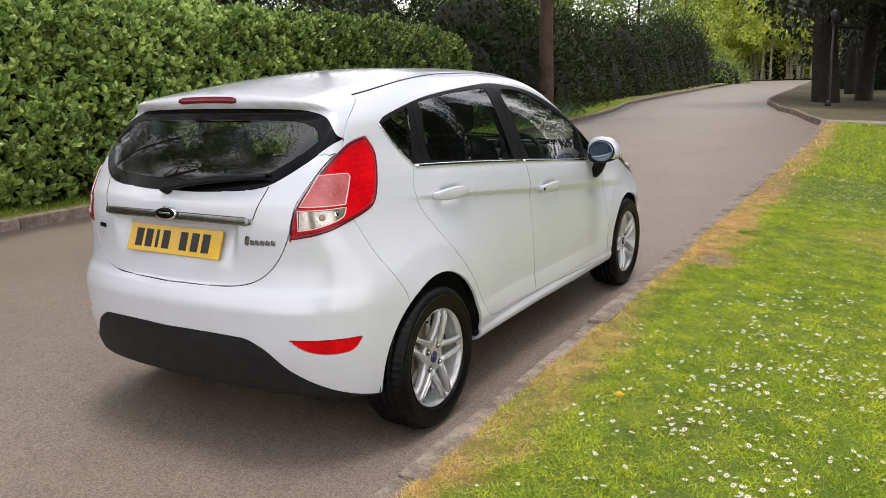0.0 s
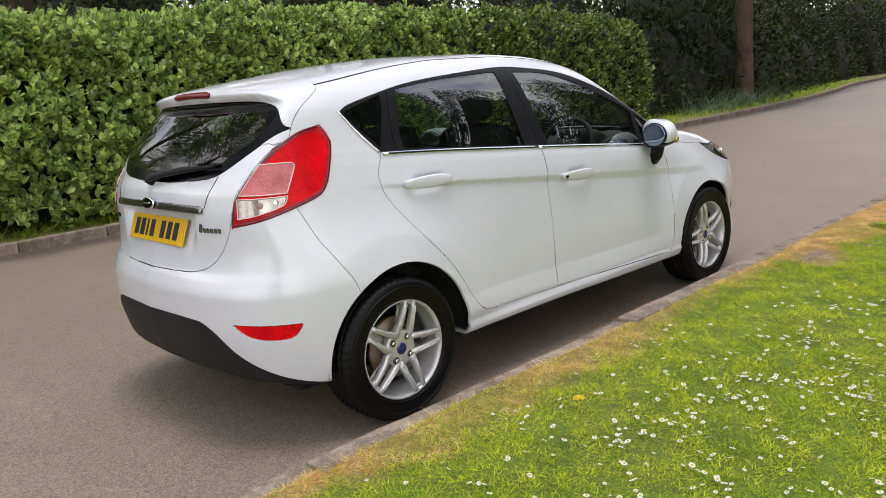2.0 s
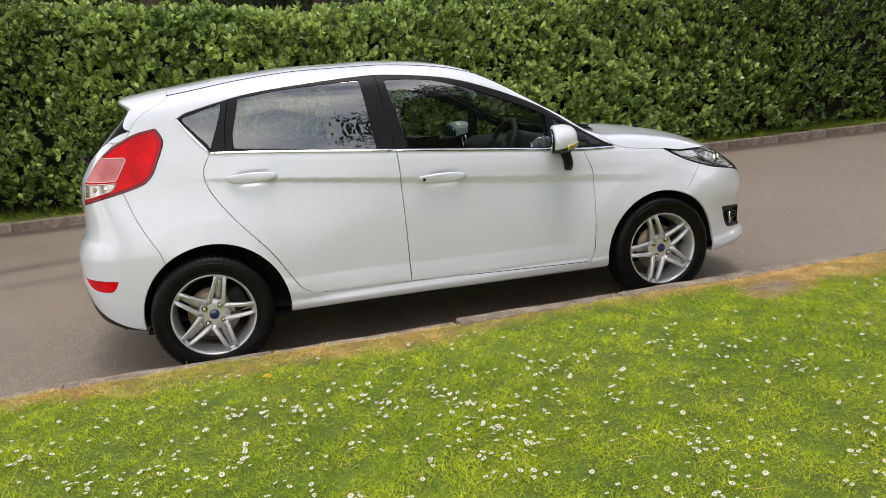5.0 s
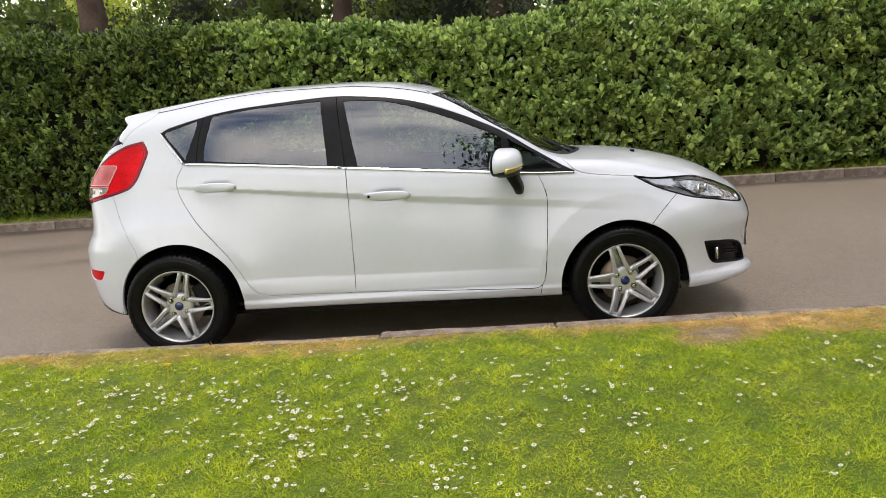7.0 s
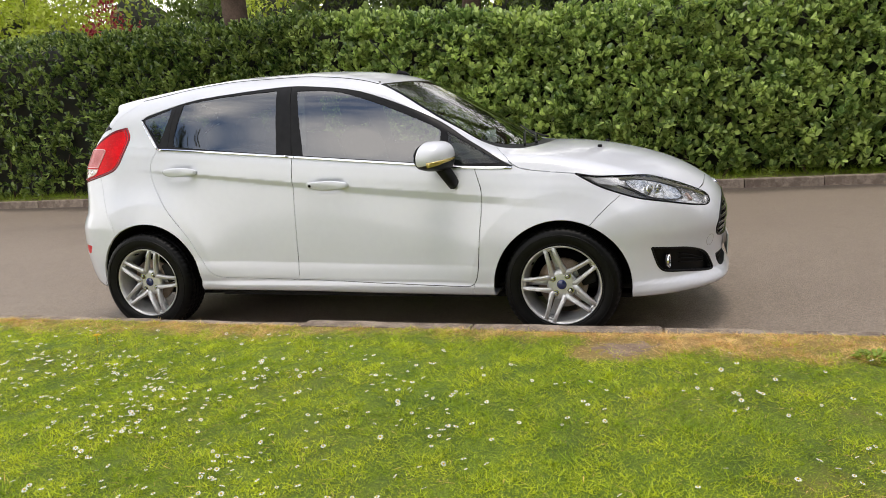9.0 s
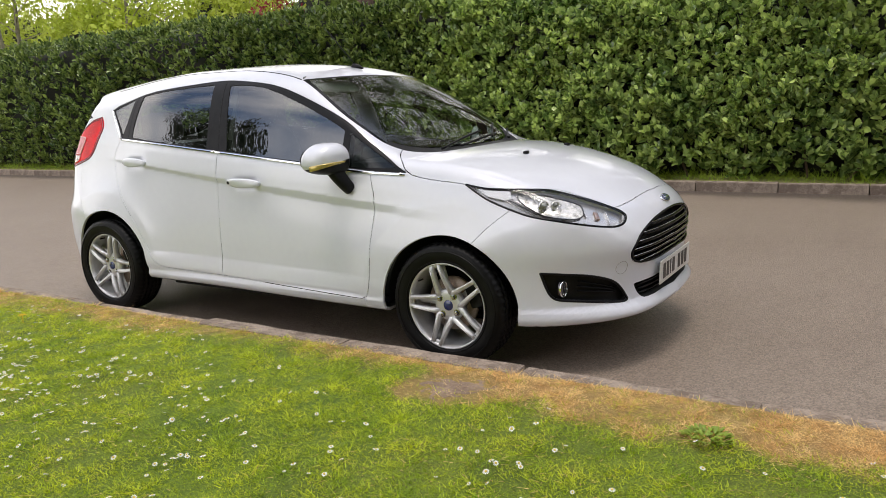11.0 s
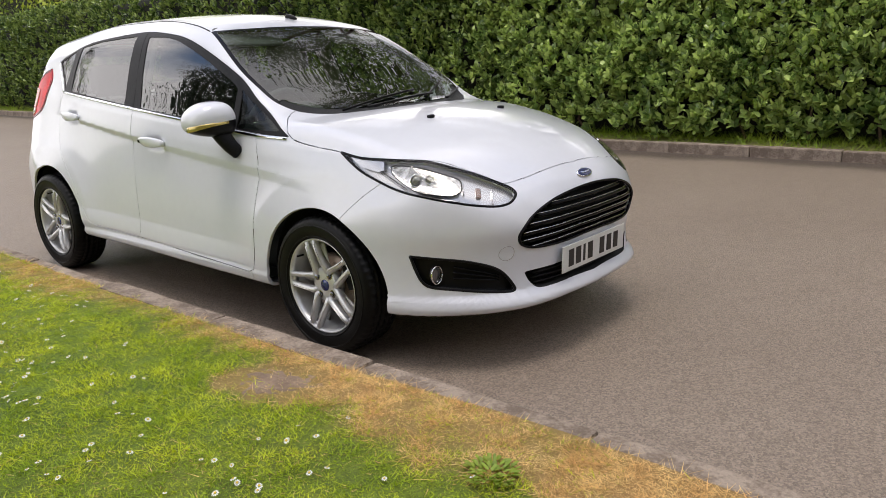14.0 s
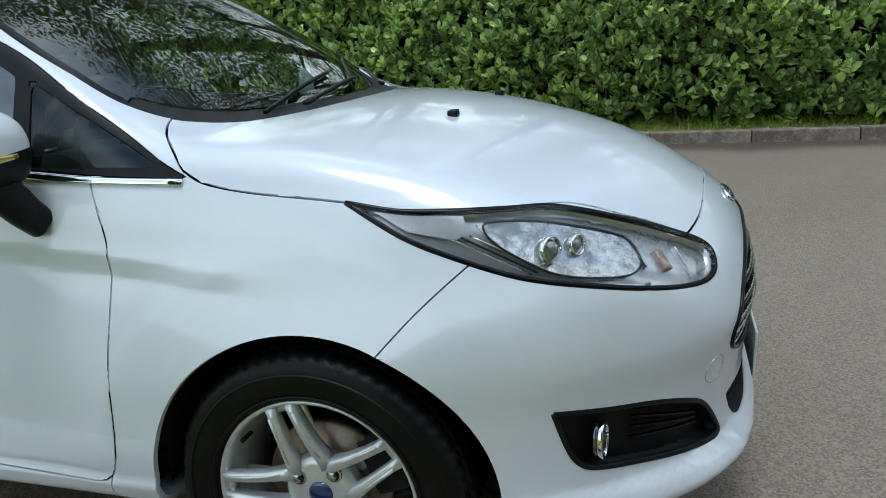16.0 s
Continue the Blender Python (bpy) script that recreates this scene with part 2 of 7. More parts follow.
def loop(points, n=8, sharp=()):
    """A closed curve through points, rounded but at those numbered in sharp."""
    p = np.array(points, float)
    k = len(p)
    out = []
    for i in range(k):
        a, b = p[i], p[(i + 1) % k]
        ta = (b - p[i - 1]) / 2 if i not in sharp else (b - a) * 0.6
        tb = (p[(i + 2) % k] - a) / 2 if (i + 1) % k not in sharp else (b - a) * 0.6
        span = np.linalg.norm(b - a)
        ta, tb = (t * min(1, span / max(np.linalg.norm(t), 1e-9)) for t in (ta, tb))
        for s in np.linspace(0, 1, n, endpoint=False):
            out.append((2 * s**3 - 3 * s**2 + 1) * a + (s**3 - 2 * s**2 + s) * ta + (3 * s**2 - 2 * s**3) * b + (s**3 - s**2) * tb)
    return np.array(out)


def inside(curve, u, v):
    """Signed distance to a closed curve, below nought inside it."""
    a, b = curve, np.roll(curve, -1, 0)
    best, odd = np.full(u.shape, 1e9), np.zeros(u.shape, bool)
    for (ax, ay), (bx, by) in zip(a, b):
        ex, ey = bx - ax, by - ay
        t = np.clip(((u - ax) * ex + (v - ay) * ey) / max(ex * ex + ey * ey, 1e-12), 0, 1)
        best = np.minimum(best, (u - ax - t * ex) ** 2 + (v - ay - t * ey) ** 2)
        if ay != by:
            odd ^= ((ay > v) != (by > v)) & (u < ex * (v - ay) / (by - ay) + ax)
    return np.where(odd, -1, 1) * np.sqrt(best)


# ---- car body as one smooth solid ----
def pchip(pts):
    """A smooth curve through (u, v) pairs with no overshoot; straight on beyond its ends."""
    xs, ys = (np.array(a, float) for a in zip(*pts))
    h, d = np.diff(xs), np.diff(ys) / np.diff(xs)
    m = np.zeros(len(xs))
    for i in range(1, len(xs) - 1):
        if d[i - 1] * d[i] > 0:
            w1, w2 = 2 * h[i] + h[i - 1], h[i] + 2 * h[i - 1]
            m[i] = (w1 + w2) / (w1 / d[i - 1] + w2 / d[i])
    m[0], m[-1] = d[0], d[-1]

    def curve(x):
        x = np.asarray(x, float)
        i = np.clip(np.searchsorted(xs, x) - 1, 0, len(h) - 1)
        t = (x - xs[i]) / h[i]
        a = np.clip(t, 0, 1)
        v = ((1 + 2 * a) * (1 - a) ** 2 * ys[i] + a * (1 - a) ** 2 * h[i] * m[i]
             + a * a * (3 - 2 * a) * ys[i + 1] + a * a * (a - 1) * h[i] * m[i + 1])
        return v + np.where(t < 0, (x - xs[0]) * m[0], 0) + np.where(t > 1, (x - xs[-1]) * m[-1], 0)
    return curve


def soft_max(a, b, r):
    k = np.clip(0.5 + 0.5 * (a - b) / r, 0, 1)
    return b + (a - b) * k + r * k * (1 - k)


def step(a, b, v):
    k = np.clip((v - a) / (b - a), 0, 1)
    return k * k * (3 - 2 * k)


# y runs from the rear axle (0) to the front (+); x across; z up from the road
TOP = pchip([(-0.45, 1.36), (-0.31, 1.388), (-0.1, 1.418), (0.26, 1.458), (0.6, 1.478), (0.94, 1.478), (1.2, 1.464), (1.4, 1.435),
             (1.52, 1.40), (1.8, 1.25), (2.0, 1.13), (2.2, 1.008), (2.28, 0.985), (2.45, 0.978), (2.65, 0.955), (2.85, 0.912),
             (3.0, 0.865), (3.1, 0.82), (3.18, 0.772), (3.26, 0.715), (3.4, 0.55)])
CROWN = pchip([(-0.4, 0.11), (0.5, 0.13), (1.4, 0.12), (1.7, 0.08), (2.2, 0.07), (2.6, 0.12), (3.2, 0.2)])
SWEEP = pchip([(0.8, 0.0), (1.4, 0.10), (1.8, 0.11), (2.2, 0.11), (2.5, 0.10), (3.2, 0.25)])
REAR = pchip([(0.15, -0.53), (0.25, -0.61), (0.35, -0.65), (0.5, -0.675), (0.6, -0.675), (0.66, -0.655), (0.70, -0.632), (0.78, -0.615),
              (0.9, -0.61), (0.945, -0.602), (0.985, -0.592), (1.03, -0.567), (1.1, -0.527), (1.2, -0.442), (1.27, -0.37), (1.31, -0.335),
              (1.325, -0.345), (1.35, -0.362), (1.39, -0.345), (1.5, -0.25)])
REAR_PLAN = pchip([(0, 0), (0.26, 0.012), (0.41, 0.032), (0.555, 0.07), (0.65, 0.118), (0.76, 0.245), (0.82, 0.45), (0.9, 0.9)])
NOSE = pchip([(0.15, 3.28), (0.19, 3.305), (0.225, 3.335), (0.25, 3.343), (0.275, 3.332), (0.305, 3.312), (0.36, 3.308), (0.45, 3.315), (0.55, 3.335), (0.65, 3.32), (0.7, 3.302),
              (0.76, 3.25), (0.9, 3.05)])
NOSE_PLAN = pchip([(0, 0), (0.25, 0.016), (0.425, 0.06), (0.55, 0.13), (0.65, 0.23), (0.75, 0.385), (0.82, 0.58), (0.9, 1.0)])
LOW_WIDTH = pchip([(-0.6, 0.79), (-0.41, 0.80), (-0.2, 0.825), (0, 0.835), (0.4, 0.806), (1.0, 0.806), (1.6, 0.818), (2.1, 0.82), (2.49, 0.838),
                   (2.8, 0.825), (3.0, 0.80), (3.3, 0.77)])
BELT_WIDTH = pchip([(-0.6, 0.60), (-0.2, 0.685), (0, 0.698), (0.4, 0.75), (0.9, 0.775), (1.4, 0.785), (1.9, 0.778), (2.3, 0.757),
                    (2.55, 0.735), (2.8, 0.70), (3.0, 0.66), (3.3, 0.60)])
BELT = pchip([(-0.6, 1.13), (0.09, 1.078), (1.0, 0.998), (2.25, 0.892), (3.3, 0.80)])
# how far in from its width the side lies: q = 0 at the sill, 1 at the widest, 2 at the belt, 3 a roof height above it
TUCK = pchip([(-0.3, -0.09), (0, -0.035), (0.28, -0.012), (0.7, 0.0), (1.0, 0.0), (1.45, 0.004), (1.75, 0.006), (1.9, -0.004), (2.0, -0.022),
              (2.5, -0.085), (3.0, -0.165), (3.3, -0.23)])
UNDER = pchip([(-0.7, 0.30), (-0.4, 0.245), (0, 0.22), (0.4, 0.238), (2.0, 0.225), (2.8, 0.218), (3.0, 0.220), (3.3, 0.228)])
HUBS = ((0.0, 0.288), (2.489, 0.288))


def shoulder(y):
    """Height of the sharp line along the doors; below it the skin falls in over the hollow's height."""
    return BELT(y) - 0.135 - 0.01 * (y - 0.4)


def hollow(y):
    return 0.016 + 0.024 * step(0.2, 2.0, y)


def door_foot(y):
    return 0.425 - 0.018 * y


def body(x, y, z):
    """Below nought inside the car's outer skin, in metres or nearly so."""
    x = np.abs(x)
    belt = BELT(y)
    q = np.where(z < 0.5, (z - 0.2) / 0.3, np.where(z < belt, 1 + (z - 0.5) / (belt - 0.5), 2 + (z - belt) / 0.36))
    up = step(0.95, 1.95, q)
    wide = LOW_WIDTH(y) * (1 - up) + BELT_WIDTH(y) * up + TUCK(q)
    for hy, hz in HUBS:
        r = np.hypot(y - hy, z - hz)
        wide = wide + 0.021 * np.exp(-(np.clip(r - 0.465, 0, 1) / 0.10) ** 1.25) * step(0.2, 0.4, z)
    doors = step(-0.1, 0.3, y) * (1 - step(2.1, 2.6, y))
    below, deep = shoulder(y) - z, hollow(y)
    wide = wide + doors * (0.004 * np.exp(-np.clip(-below, 0, 1) / 0.05) * (below < 0) + (0.004 - 0.011 * np.clip(below / deep, 0, 1)) * np.exp(-np.clip(below - deep, 0, 1) / 0.13) * (below >= 0))
    wide = wide + doors * (0.016 * np.clip((door_foot(y) - z) / 0.085, 0, 1) + 0.012 * np.clip((0.300 - z) / 0.024, 0, 1))
    wide = wide + step(2.72, 2.95, y) * (0.016 * np.clip((0.300 - z) / 0.024, 0, 1) + 0.007 * np.clip((z - 0.462) / 0.020, 0, 1) * np.clip((0.62 - z) / 0.12, 0, 1))
    for hy, hz in ((0.275, 0.928), (1.235, 0.828)):
        wide = wide - 0.017 * np.exp(-(((y - hy) / 0.075) ** 4) - ((z - hz) / 0.034) ** 4)
    side = (x - wide) * 0.93
    yy = y + SWEEP(y) * x * x
    top = (z - TOP(yy) + CROWN(y) * x * x) * np.where(y > 3.1, 0.7, 0.88)
    recess = 0.045 * (1 - step(0.29, 0.36, x)) * step(0.74, 0.90, z) * (1 - step(0.905, 0.925, z))
    rear = (REAR(z) + recess + REAR_PLAN(x) - y) * 0.9
    nose = (y - NOSE(z) + NOSE_PLAN(x) - 0.010 * np.clip((0.300 - z) / 0.024, 0, 1) * step(0.25, 0.45, x)) * 0.95
    under = UNDER(y) - z
    edge = 0.05 + 0.06 * (1 - step(1.0, 1.7, y))
    f = soft_max(side, top, edge)
    f = soft_max(f, rear, 0.05 - 0.035 * step(1.15, 1.3, z))
    f = soft_max(f, nose, 0.05)
    return soft_max(f, under, 0.03)


# ---- ground, road ----
ASPHALT = material("worn_asphalt", (0.222, 0.172, 0.132), 0.48, other=(0.285, 0.228, 0.178), scale=0.7, soft=0.4, bump=0.7, bump_scale=160, speck=150)
SOIL = material("woodland_floor", (0.10, 0.085, 0.055), 0.95, other=(0.07, 0.09, 0.03), scale=0.6, bump=0.4, bump_scale=30)
TURF = material("lawn_turf", (0.17, 0.17, 0.045), 0.9, other=(0.23, 0.21, 0.07), scale=1.6, bump=0.6, bump_scale=90)
STONE = material("concrete_kerb", (0.34, 0.275, 0.215), 0.85, other=(0.16, 0.12, 0.09), scale=9, soft=0.14, bump=1.0, bump_scale=70, spread=0.12)

RISE = pchip([(-60, -0.013), (20, -0.013), (60, 0.0), (84, 0.0), (95, -0.2), (130, -1.2)])
BEND = pchip([(-60, 0.0), (-2, 0.0), (7, -0.10), (12, -0.15), (16, -0.32), (20, -0.60), (26, -1.5), (31, -2.6), (36, -3.2), (42, -3.7), (55, -4.8), (70, -6.0), (84, -7.5), (95, -14), (105, -26), (130, -60)])
# beyond the footpath the near kerb swings in and the drive narrows
SQUEEZE = pchip([(-60, 0.0), (17.5, 0.0), (20.4, -0.40), (23.5, -0.72), (26, -1.05), (33, -0.95), (50, -0.5), (85, 0.0), (130, 0.0)])
KERB_R, KERB_L = 1.165, -5.62


def strip(name, xs, ys, height, mat, squeezed=False, **tags):
    """A sheet across the plan: columns at the offsets xs from the road's line, rows at ys."""
    verts = [(x + float(BEND(y)) + (float(SQUEEZE(y)) * math.exp(-max(0.0, x - KERB_R) / 8) if squeezed else 0.0), y, height(x, y)) for y in ys for x in xs]
    n = len(xs)
    faces = [(j * n + i, j * n + i + 1, (j + 1) * n + i + 1, (j + 1) * n + i) for j in range(len(ys) - 1) for i in range(n - 1)]
    return tagged(raw(name, verts, faces, mat, smooth=True), kind="structure", **tags)


rows_y = np.concatenate([np.linspace(-60, -20, 12)[:-1], np.linspace(-20, 30, 70)[:-1], np.linspace(30, 120, 40)])
road = strip("road", np.concatenate([np.linspace(KERB_L - 0.05, KERB_L + 1.2, 22)[:-1], np.linspace(KERB_L + 1.2, KERB_R, 60)]), np.concatenate([np.linspace(-60, -12, 20)[:-1], np.linspace(-12, 12, 180)[:-1], np.linspace(12, 34, 44)[:-1], np.linspace(34, 120, 40)]), lambda x, y: float(RISE(y)), ASPHALT, label="worn grey-brown asphalt drive", category="road")
LAWN_Z = pchip([(0.9, 0.128), (1.13, 0.138), (1.175, 0.150), (1.5, 0.146), (2.0, 0.117), (2.5, 0.07), (4.0, 0.0), (8, -0.08), (20, -0.15), (60, 0.1)])


def lawn_z(x, y):
    off = x - BEND(y)
    return LAWN_Z(off) + RISE(y) + 0.007 * np.exp(-((off - 1.145) / 0.035) ** 2) * (1 - step(1.0, 2.2, y)) * step(-9, -4, y) + 0.006 * np.sin(3.1 * x + 1.3 * y) * np.sin(2.3 * y - 0.7 * x)


def verge_z(x, y):
    return 0.085 + 0.03 * step(-5.7, -6.2, x) + RISE(y) + 0.25 * step(-7, -30, x)


def wave(a, b, s=1.0):
    """Smooth uneven noise between -1 and 1 over a plane."""
    return (np.sin(a * 1.7 * s + 1.3 * np.sin(b * 1.1 * s)) + np.sin(b * 2.3 * s + 1.7 * np.sin(a * 0.9 * s + 2)) + 0.7 * np.sin((a + b) * 4.1 * s + 0.5) + 0.5 * np.sin((a - b) * 7.3 * s)) / 3.2


def dryness(x, y):
    """How parched the lawn is: along the kerb, most of all past the car's front."""
    d = x - (KERB_R + BEND(y))
    ragged = 0.55 * wave(x * 5, y * 4.2) + 0.45 * wave(x * 13 + 3, y * 12)
    reach = 0.115 + 0.08 * wave(y * 1.3, x * 0.5) + 0.145 * step(2.6, 3.4, y) + 0.06 * np.exp(-((y + 0.1) / 0.5) ** 2)
    edge = 1 / (1 + np.exp(np.clip((d - reach + 0.14 * ragged) / 0.03, -40, 40)))
    patch = np.exp(-(((x - 2.5) / 0.65) ** 2 + ((y - 4.2) / 0.7) ** 2))
    patch = np.clip((patch - 0.35 + 0.45 * ragged) / 0.4, 0, 1) * 0.42
    return np.clip(np.maximum(edge * (0.62 + 0.27 * step(2.4, 3.0, y) + 0.32 * wave(x * 2.2, y * 1.6)), patch) + 0.04 * (1 + wave(x, y)) + 0.10 * np.clip(wave(x * 2.1 + 4, y * 2.0) - 0.25, 0, 1), 0, 1)


def bare(x, y):
    return ((x - 1.345) / 0.15) ** 2 + ((y - 2.83 + 0.3 * (x - 1.345)) / 0.20) ** 2 + 0.5 * wave(x * 14, y * 14) + 0.35 * wave(x * 37, y * 31)


TURF_TONE = material("patchy_turf", (0.135, 0.205, 0.008), 0.9, other=(0.070, 0.120, 0.005), scale=5, soft=0.20, bump=1.0, bump_scale=160, speck=240)
tn, tl = TURF_TONE.node_tree.nodes, TURF_TONE.node_tree.links
t_at, t_mix = tn.new("ShaderNodeAttribute"), tn.new("ShaderNodeMix")
t_at.attribute_name, t_mix.data_type = "dry", "RGBA"
t_mix.inputs["B"].default_value = (0.33, 0.20, 0.075, 1)
t_p = tn["Principled BSDF"]
tl.new(t_p.inputs["Base Color"].links[0].from_socket, t_mix.inputs["A"])
tl.new(t_at.outputs["Fac"], t_mix.inputs["Factor"])
tl.new(t_mix.outputs["Result"], t_p.inputs["Base Color"])


far = np.array([-400, -250, -150, -100, -60, -30, -8, 1, 8, 30, 60, 100, 150, 250, 400], float)
strip("ground", far, np.concatenate([np.linspace(-400, -60, 8)[:-1], np.linspace(-60, 120, 30)[:-1], np.linspace(120, 500, 10)]),
      lambda x, y: float(RISE(min(y, 120))) - 0.35 + 0.02 * max(0.0, abs(x) - 60), SOIL, label="open ground under grass and leaf litter", category="ground")
lawn = strip("lawn", np.concatenate([np.linspace(KERB_R - 0.045, 5, 92)[:-1], np.linspace(5, 8, 12)[:-1], np.linspace(8, 70, 14)]), np.concatenate([np.linspace(-60, -4, 30)[:-1], np.linspace(-4, 8, 200)[:-1], np.linspace(8, 17.4, 20)]), lambda x, y: float(lawn_z(x + BEND(y), y)), TURF_TONE, label="mown lawn beside the drive", category="lawn")
# damp marks left on the drive: place, length, width, turn, strength
STAINS = ((-2.9, -1.9, 1.0, 0.16, 0.35, 0.65), (-2.2, -1.5, 0.45, 0.10, 0.2, 0.5), (-3.6, -3.6, 1.4, 0.3, 0.2, 0.45))
road_at = np.array([v.co for v in road.data.vertices])
road_d = road_at[:, 0] - BEND(road_at[:, 1]) - KERB_L
gutter = 0.9 * np.exp(-(road_d / (0.42 + 0.16 * wave(road_at[:, 1], road_at[:, 1] * 0.3))) ** 4)
stain = np.zeros(len(road_at))
for sx, sy, along, across, turn, wet in STAINS:
    u, v = road_at[:, 0] - sx, road_at[:, 1] - sy
    u, v = u * math.cos(turn) + v * math.sin(turn), v * math.cos(turn) - u * math.sin(turn)
    stain = np.maximum(stain, wet * np.exp(-((u / across) ** 2 + (v / along) ** 2) * (1 + 0.5 * wave(u * 5, v * 4))))
road.data.attributes.new("damp", "FLOAT", "POINT").data.foreach_set("value", np.clip(np.maximum(gutter, stain), 0, 1).astype(np.float32))
an, al = ASPHALT.node_tree.nodes, ASPHALT.node_tree.links
a_at, a_mix = an.new("ShaderNodeAttribute"), an.new("ShaderNodeMix")
a_at.attribute_name, a_mix.data_type = "damp", "RGBA"
a_mix.inputs["B"].default_value = (0.075, 0.058, 0.046, 1)
a_p = an["Principled BSDF"]
al.new(a_p.inputs["Base Color"].links[0].from_socket, a_mix.inputs["A"])
al.new(a_at.outputs["Fac"], a_mix.inputs["Factor"])
al.new(a_mix.outputs["Result"], a_p.inputs["Base Color"])
lawn_at = np.array([v.co for v in lawn.data.vertices])
lawn.data.attributes.new("dry", "FLOAT", "POINT").data.foreach_set("value", np.maximum(dryness(lawn_at[:, 0], lawn_at[:, 1]), 0.7 * (bare(lawn_at[:, 0], lawn_at[:, 1]) < 1.15)).astype(np.float32))
strip("woodland_floor", np.concatenate([np.linspace(KERB_R - 0.01, 8, 14)[:-1], np.linspace(8, 70, 14)]), np.linspace(16.8, 120, 60), lambda x, y: float(lawn_z(x + BEND(y), y)) - 0.01 - 0.1 * float(step(18.6, 17.4, y)),
      material("bark_litter", (0.075, 0.052, 0.034), 0.95, other=(0.13, 0.12, 0.04), scale=0.16, bump=0.4, bump_scale=30), squeezed=True, label="leaf litter under conifers", category="woodland floor")
strip("verge", np.concatenate([np.linspace(-70, -8, 10)[:-1], np.linspace(-8, -5.72, 14)]), rows_y, lambda x, y: float(verge_z(x, y)), TURF, label="narrow grass verge below the hedge", category="verge")
strip("footpath", np.linspace(KERB_R - 0.05, 14, 12), np.linspace(17.3, 18.5, 5), lambda x, y: float(lawn_z(x + BEND(y), y)) + 0.012,
      material("path_gravel", (0.34, 0.29, 0.23), 0.9, other=(0.27, 0.23, 0.18), scale=3, bump=0.4, bump_scale=90), squeezed=True, label="pale gravel footpath", category="footpath")


# ---- car: skin cut into its panels ----
def skin(ny, nx, nz):
    """Half of the car's outer skin (x from 0), as points and four-sided faces."""
    ys, xs, zs = np.linspace(-0.74, 3.42, ny), np.linspace(0, 0.9, nx), np.linspace(-0.25, 1.53, nz)
    sheets = [np.stack(np.meshgrid([0.9], ys, zs, indexing="ij"), -1)[0],
              np.stack(np.meshgrid(xs, ys, [1.53], indexing="ij"), -1)[:, :, 0].transpose(1, 0, 2)[:, ::-1],
              np.stack(np.meshgrid(xs, [3.42], zs, indexing="ij"), -1)[:, 0][::-1],
              np.stack(np.meshgrid(xs, [-0.74], zs, indexing="ij"), -1)[:, 0]]
    ids, points, faces = {}, [], []
    for g in sheets:
        a, b = g.shape[:2]
        keys = [[tuple(np.round(g[i, j], 5)) for j in range(b)] for i in range(a)]
        num = [[ids.setdefault(k, len(ids)) for k in row] for row in keys]
        faces += [(num[i][j], num[i + 1][j], num[i + 1][j + 1], num[i][j + 1]) for i in range(a - 1) for j in range(b - 1)]
    p = np.array(list(ids), float)
    c = np.stack([0 * p[:, 0], np.clip(p[:, 1], 0.45, 2.65), np.full(len(p), 0.62)], 1)
    lo, hi = np.zeros(len(p)), np.full(len(p), 1.3)
    for _ in range(36):
        mid = (lo + hi) / 2
        out = body(*(c + (p - c) * mid[:, None]).T) > 0
        hi, lo = np.where(out, mid, hi), np.where(out, lo, mid)
    return c + (p - c) * hi[:, None], faces


def outward(p, e=0.002):
    g = np.stack([body(*(p + d).T) - body(*(p - d).T) for d in np.eye(3) * e], 1)
    return g / np.maximum(np.linalg.norm(g, axis=1, keepdims=True), 1e-9)


def poly(kind, points, sharp=(), n=8):
    """A region of the skin, by a closed outline seen from one way."""
    curve = loop(points, n, sharp)
    views = {"side": (lambda x, y, z: (y, z), lambda x, y, z: x > 0.4),
             "top": (lambda x, y, z: (x, y), lambda x, y, z: z > 0.93),
             "rear": (lambda x, y, z: (x, z), lambda x, y, z: y < 0.0),
             "front": (lambda x, y, z: (x, z), lambda x, y, z: y > 3.0),
             "rear_corner": (lambda x, y, z: (0.7 * (x + y), z), lambda x, y, z: (y < 0.1) & (x > 0.3)),
             "front_corner": (lambda x, y, z: (0.7 * (x - y), z), lambda x, y, z: (y > 2.4) & (x > 0.3))}
    to, gate = views[kind]
    return lambda x, y, z: np.where(gate(x, y, z), inside(curve, *to(x, y, z)), 0.5)


def both(*fields):
    return lambda x, y, z: np.maximum.reduce([f(x, y, z) for f in fields])


HOOD_SIDE = pchip([(2.1, 1.0), (2.229, 0.913), (2.292, 0.882), (2.56, 0.845), (2.67, 0.828), (2.83, 0.822), (2.92, 0.814), (3.055, 0.768), (3.175, 0.709), (3.3, 0.64)])
HOOD_FRONT = pchip([(0, 3.213), (0.277, 3.196), (0.42, 3.168), (0.55, 3.10), (0.8, 2.95)])
SCREEN_BASE = pchip([(0, 2.355), (0.2, 2.34), (0.4, 2.285), (0.566, 2.175), (0.60, 2.14), (0.66, 2.165), (0.74, 2.24)])
GATE_LOW = pchip([(0, 0.683), (0.3, 0.69), (0.39, 0.703), (0.45, 0.73), (0.5, 0.78), (0.535, 0.84), (0.57, 0.93), (0.7, 1.2)])
GATE_SIDE = pchip([(0.6, 0.54), (0.87, 0.553), (0.98, 0.568), (1.1, 0.61), (1.2, 0.628), (1.33, 0.63)])
REAR_SEAM = pchip([(0.2, 0.51), (0.612, 0.434), (0.684, 0.393), (0.80, 0.31), (0.907, 0.252), (1.0, 0.2)])
NOSE_SEAM = pchip([(0.2, 2.45), (0.5, 2.555), (0.595, 2.641), (0.663, 2.707), (0.73, 2.785), (0.82, 2.91)])
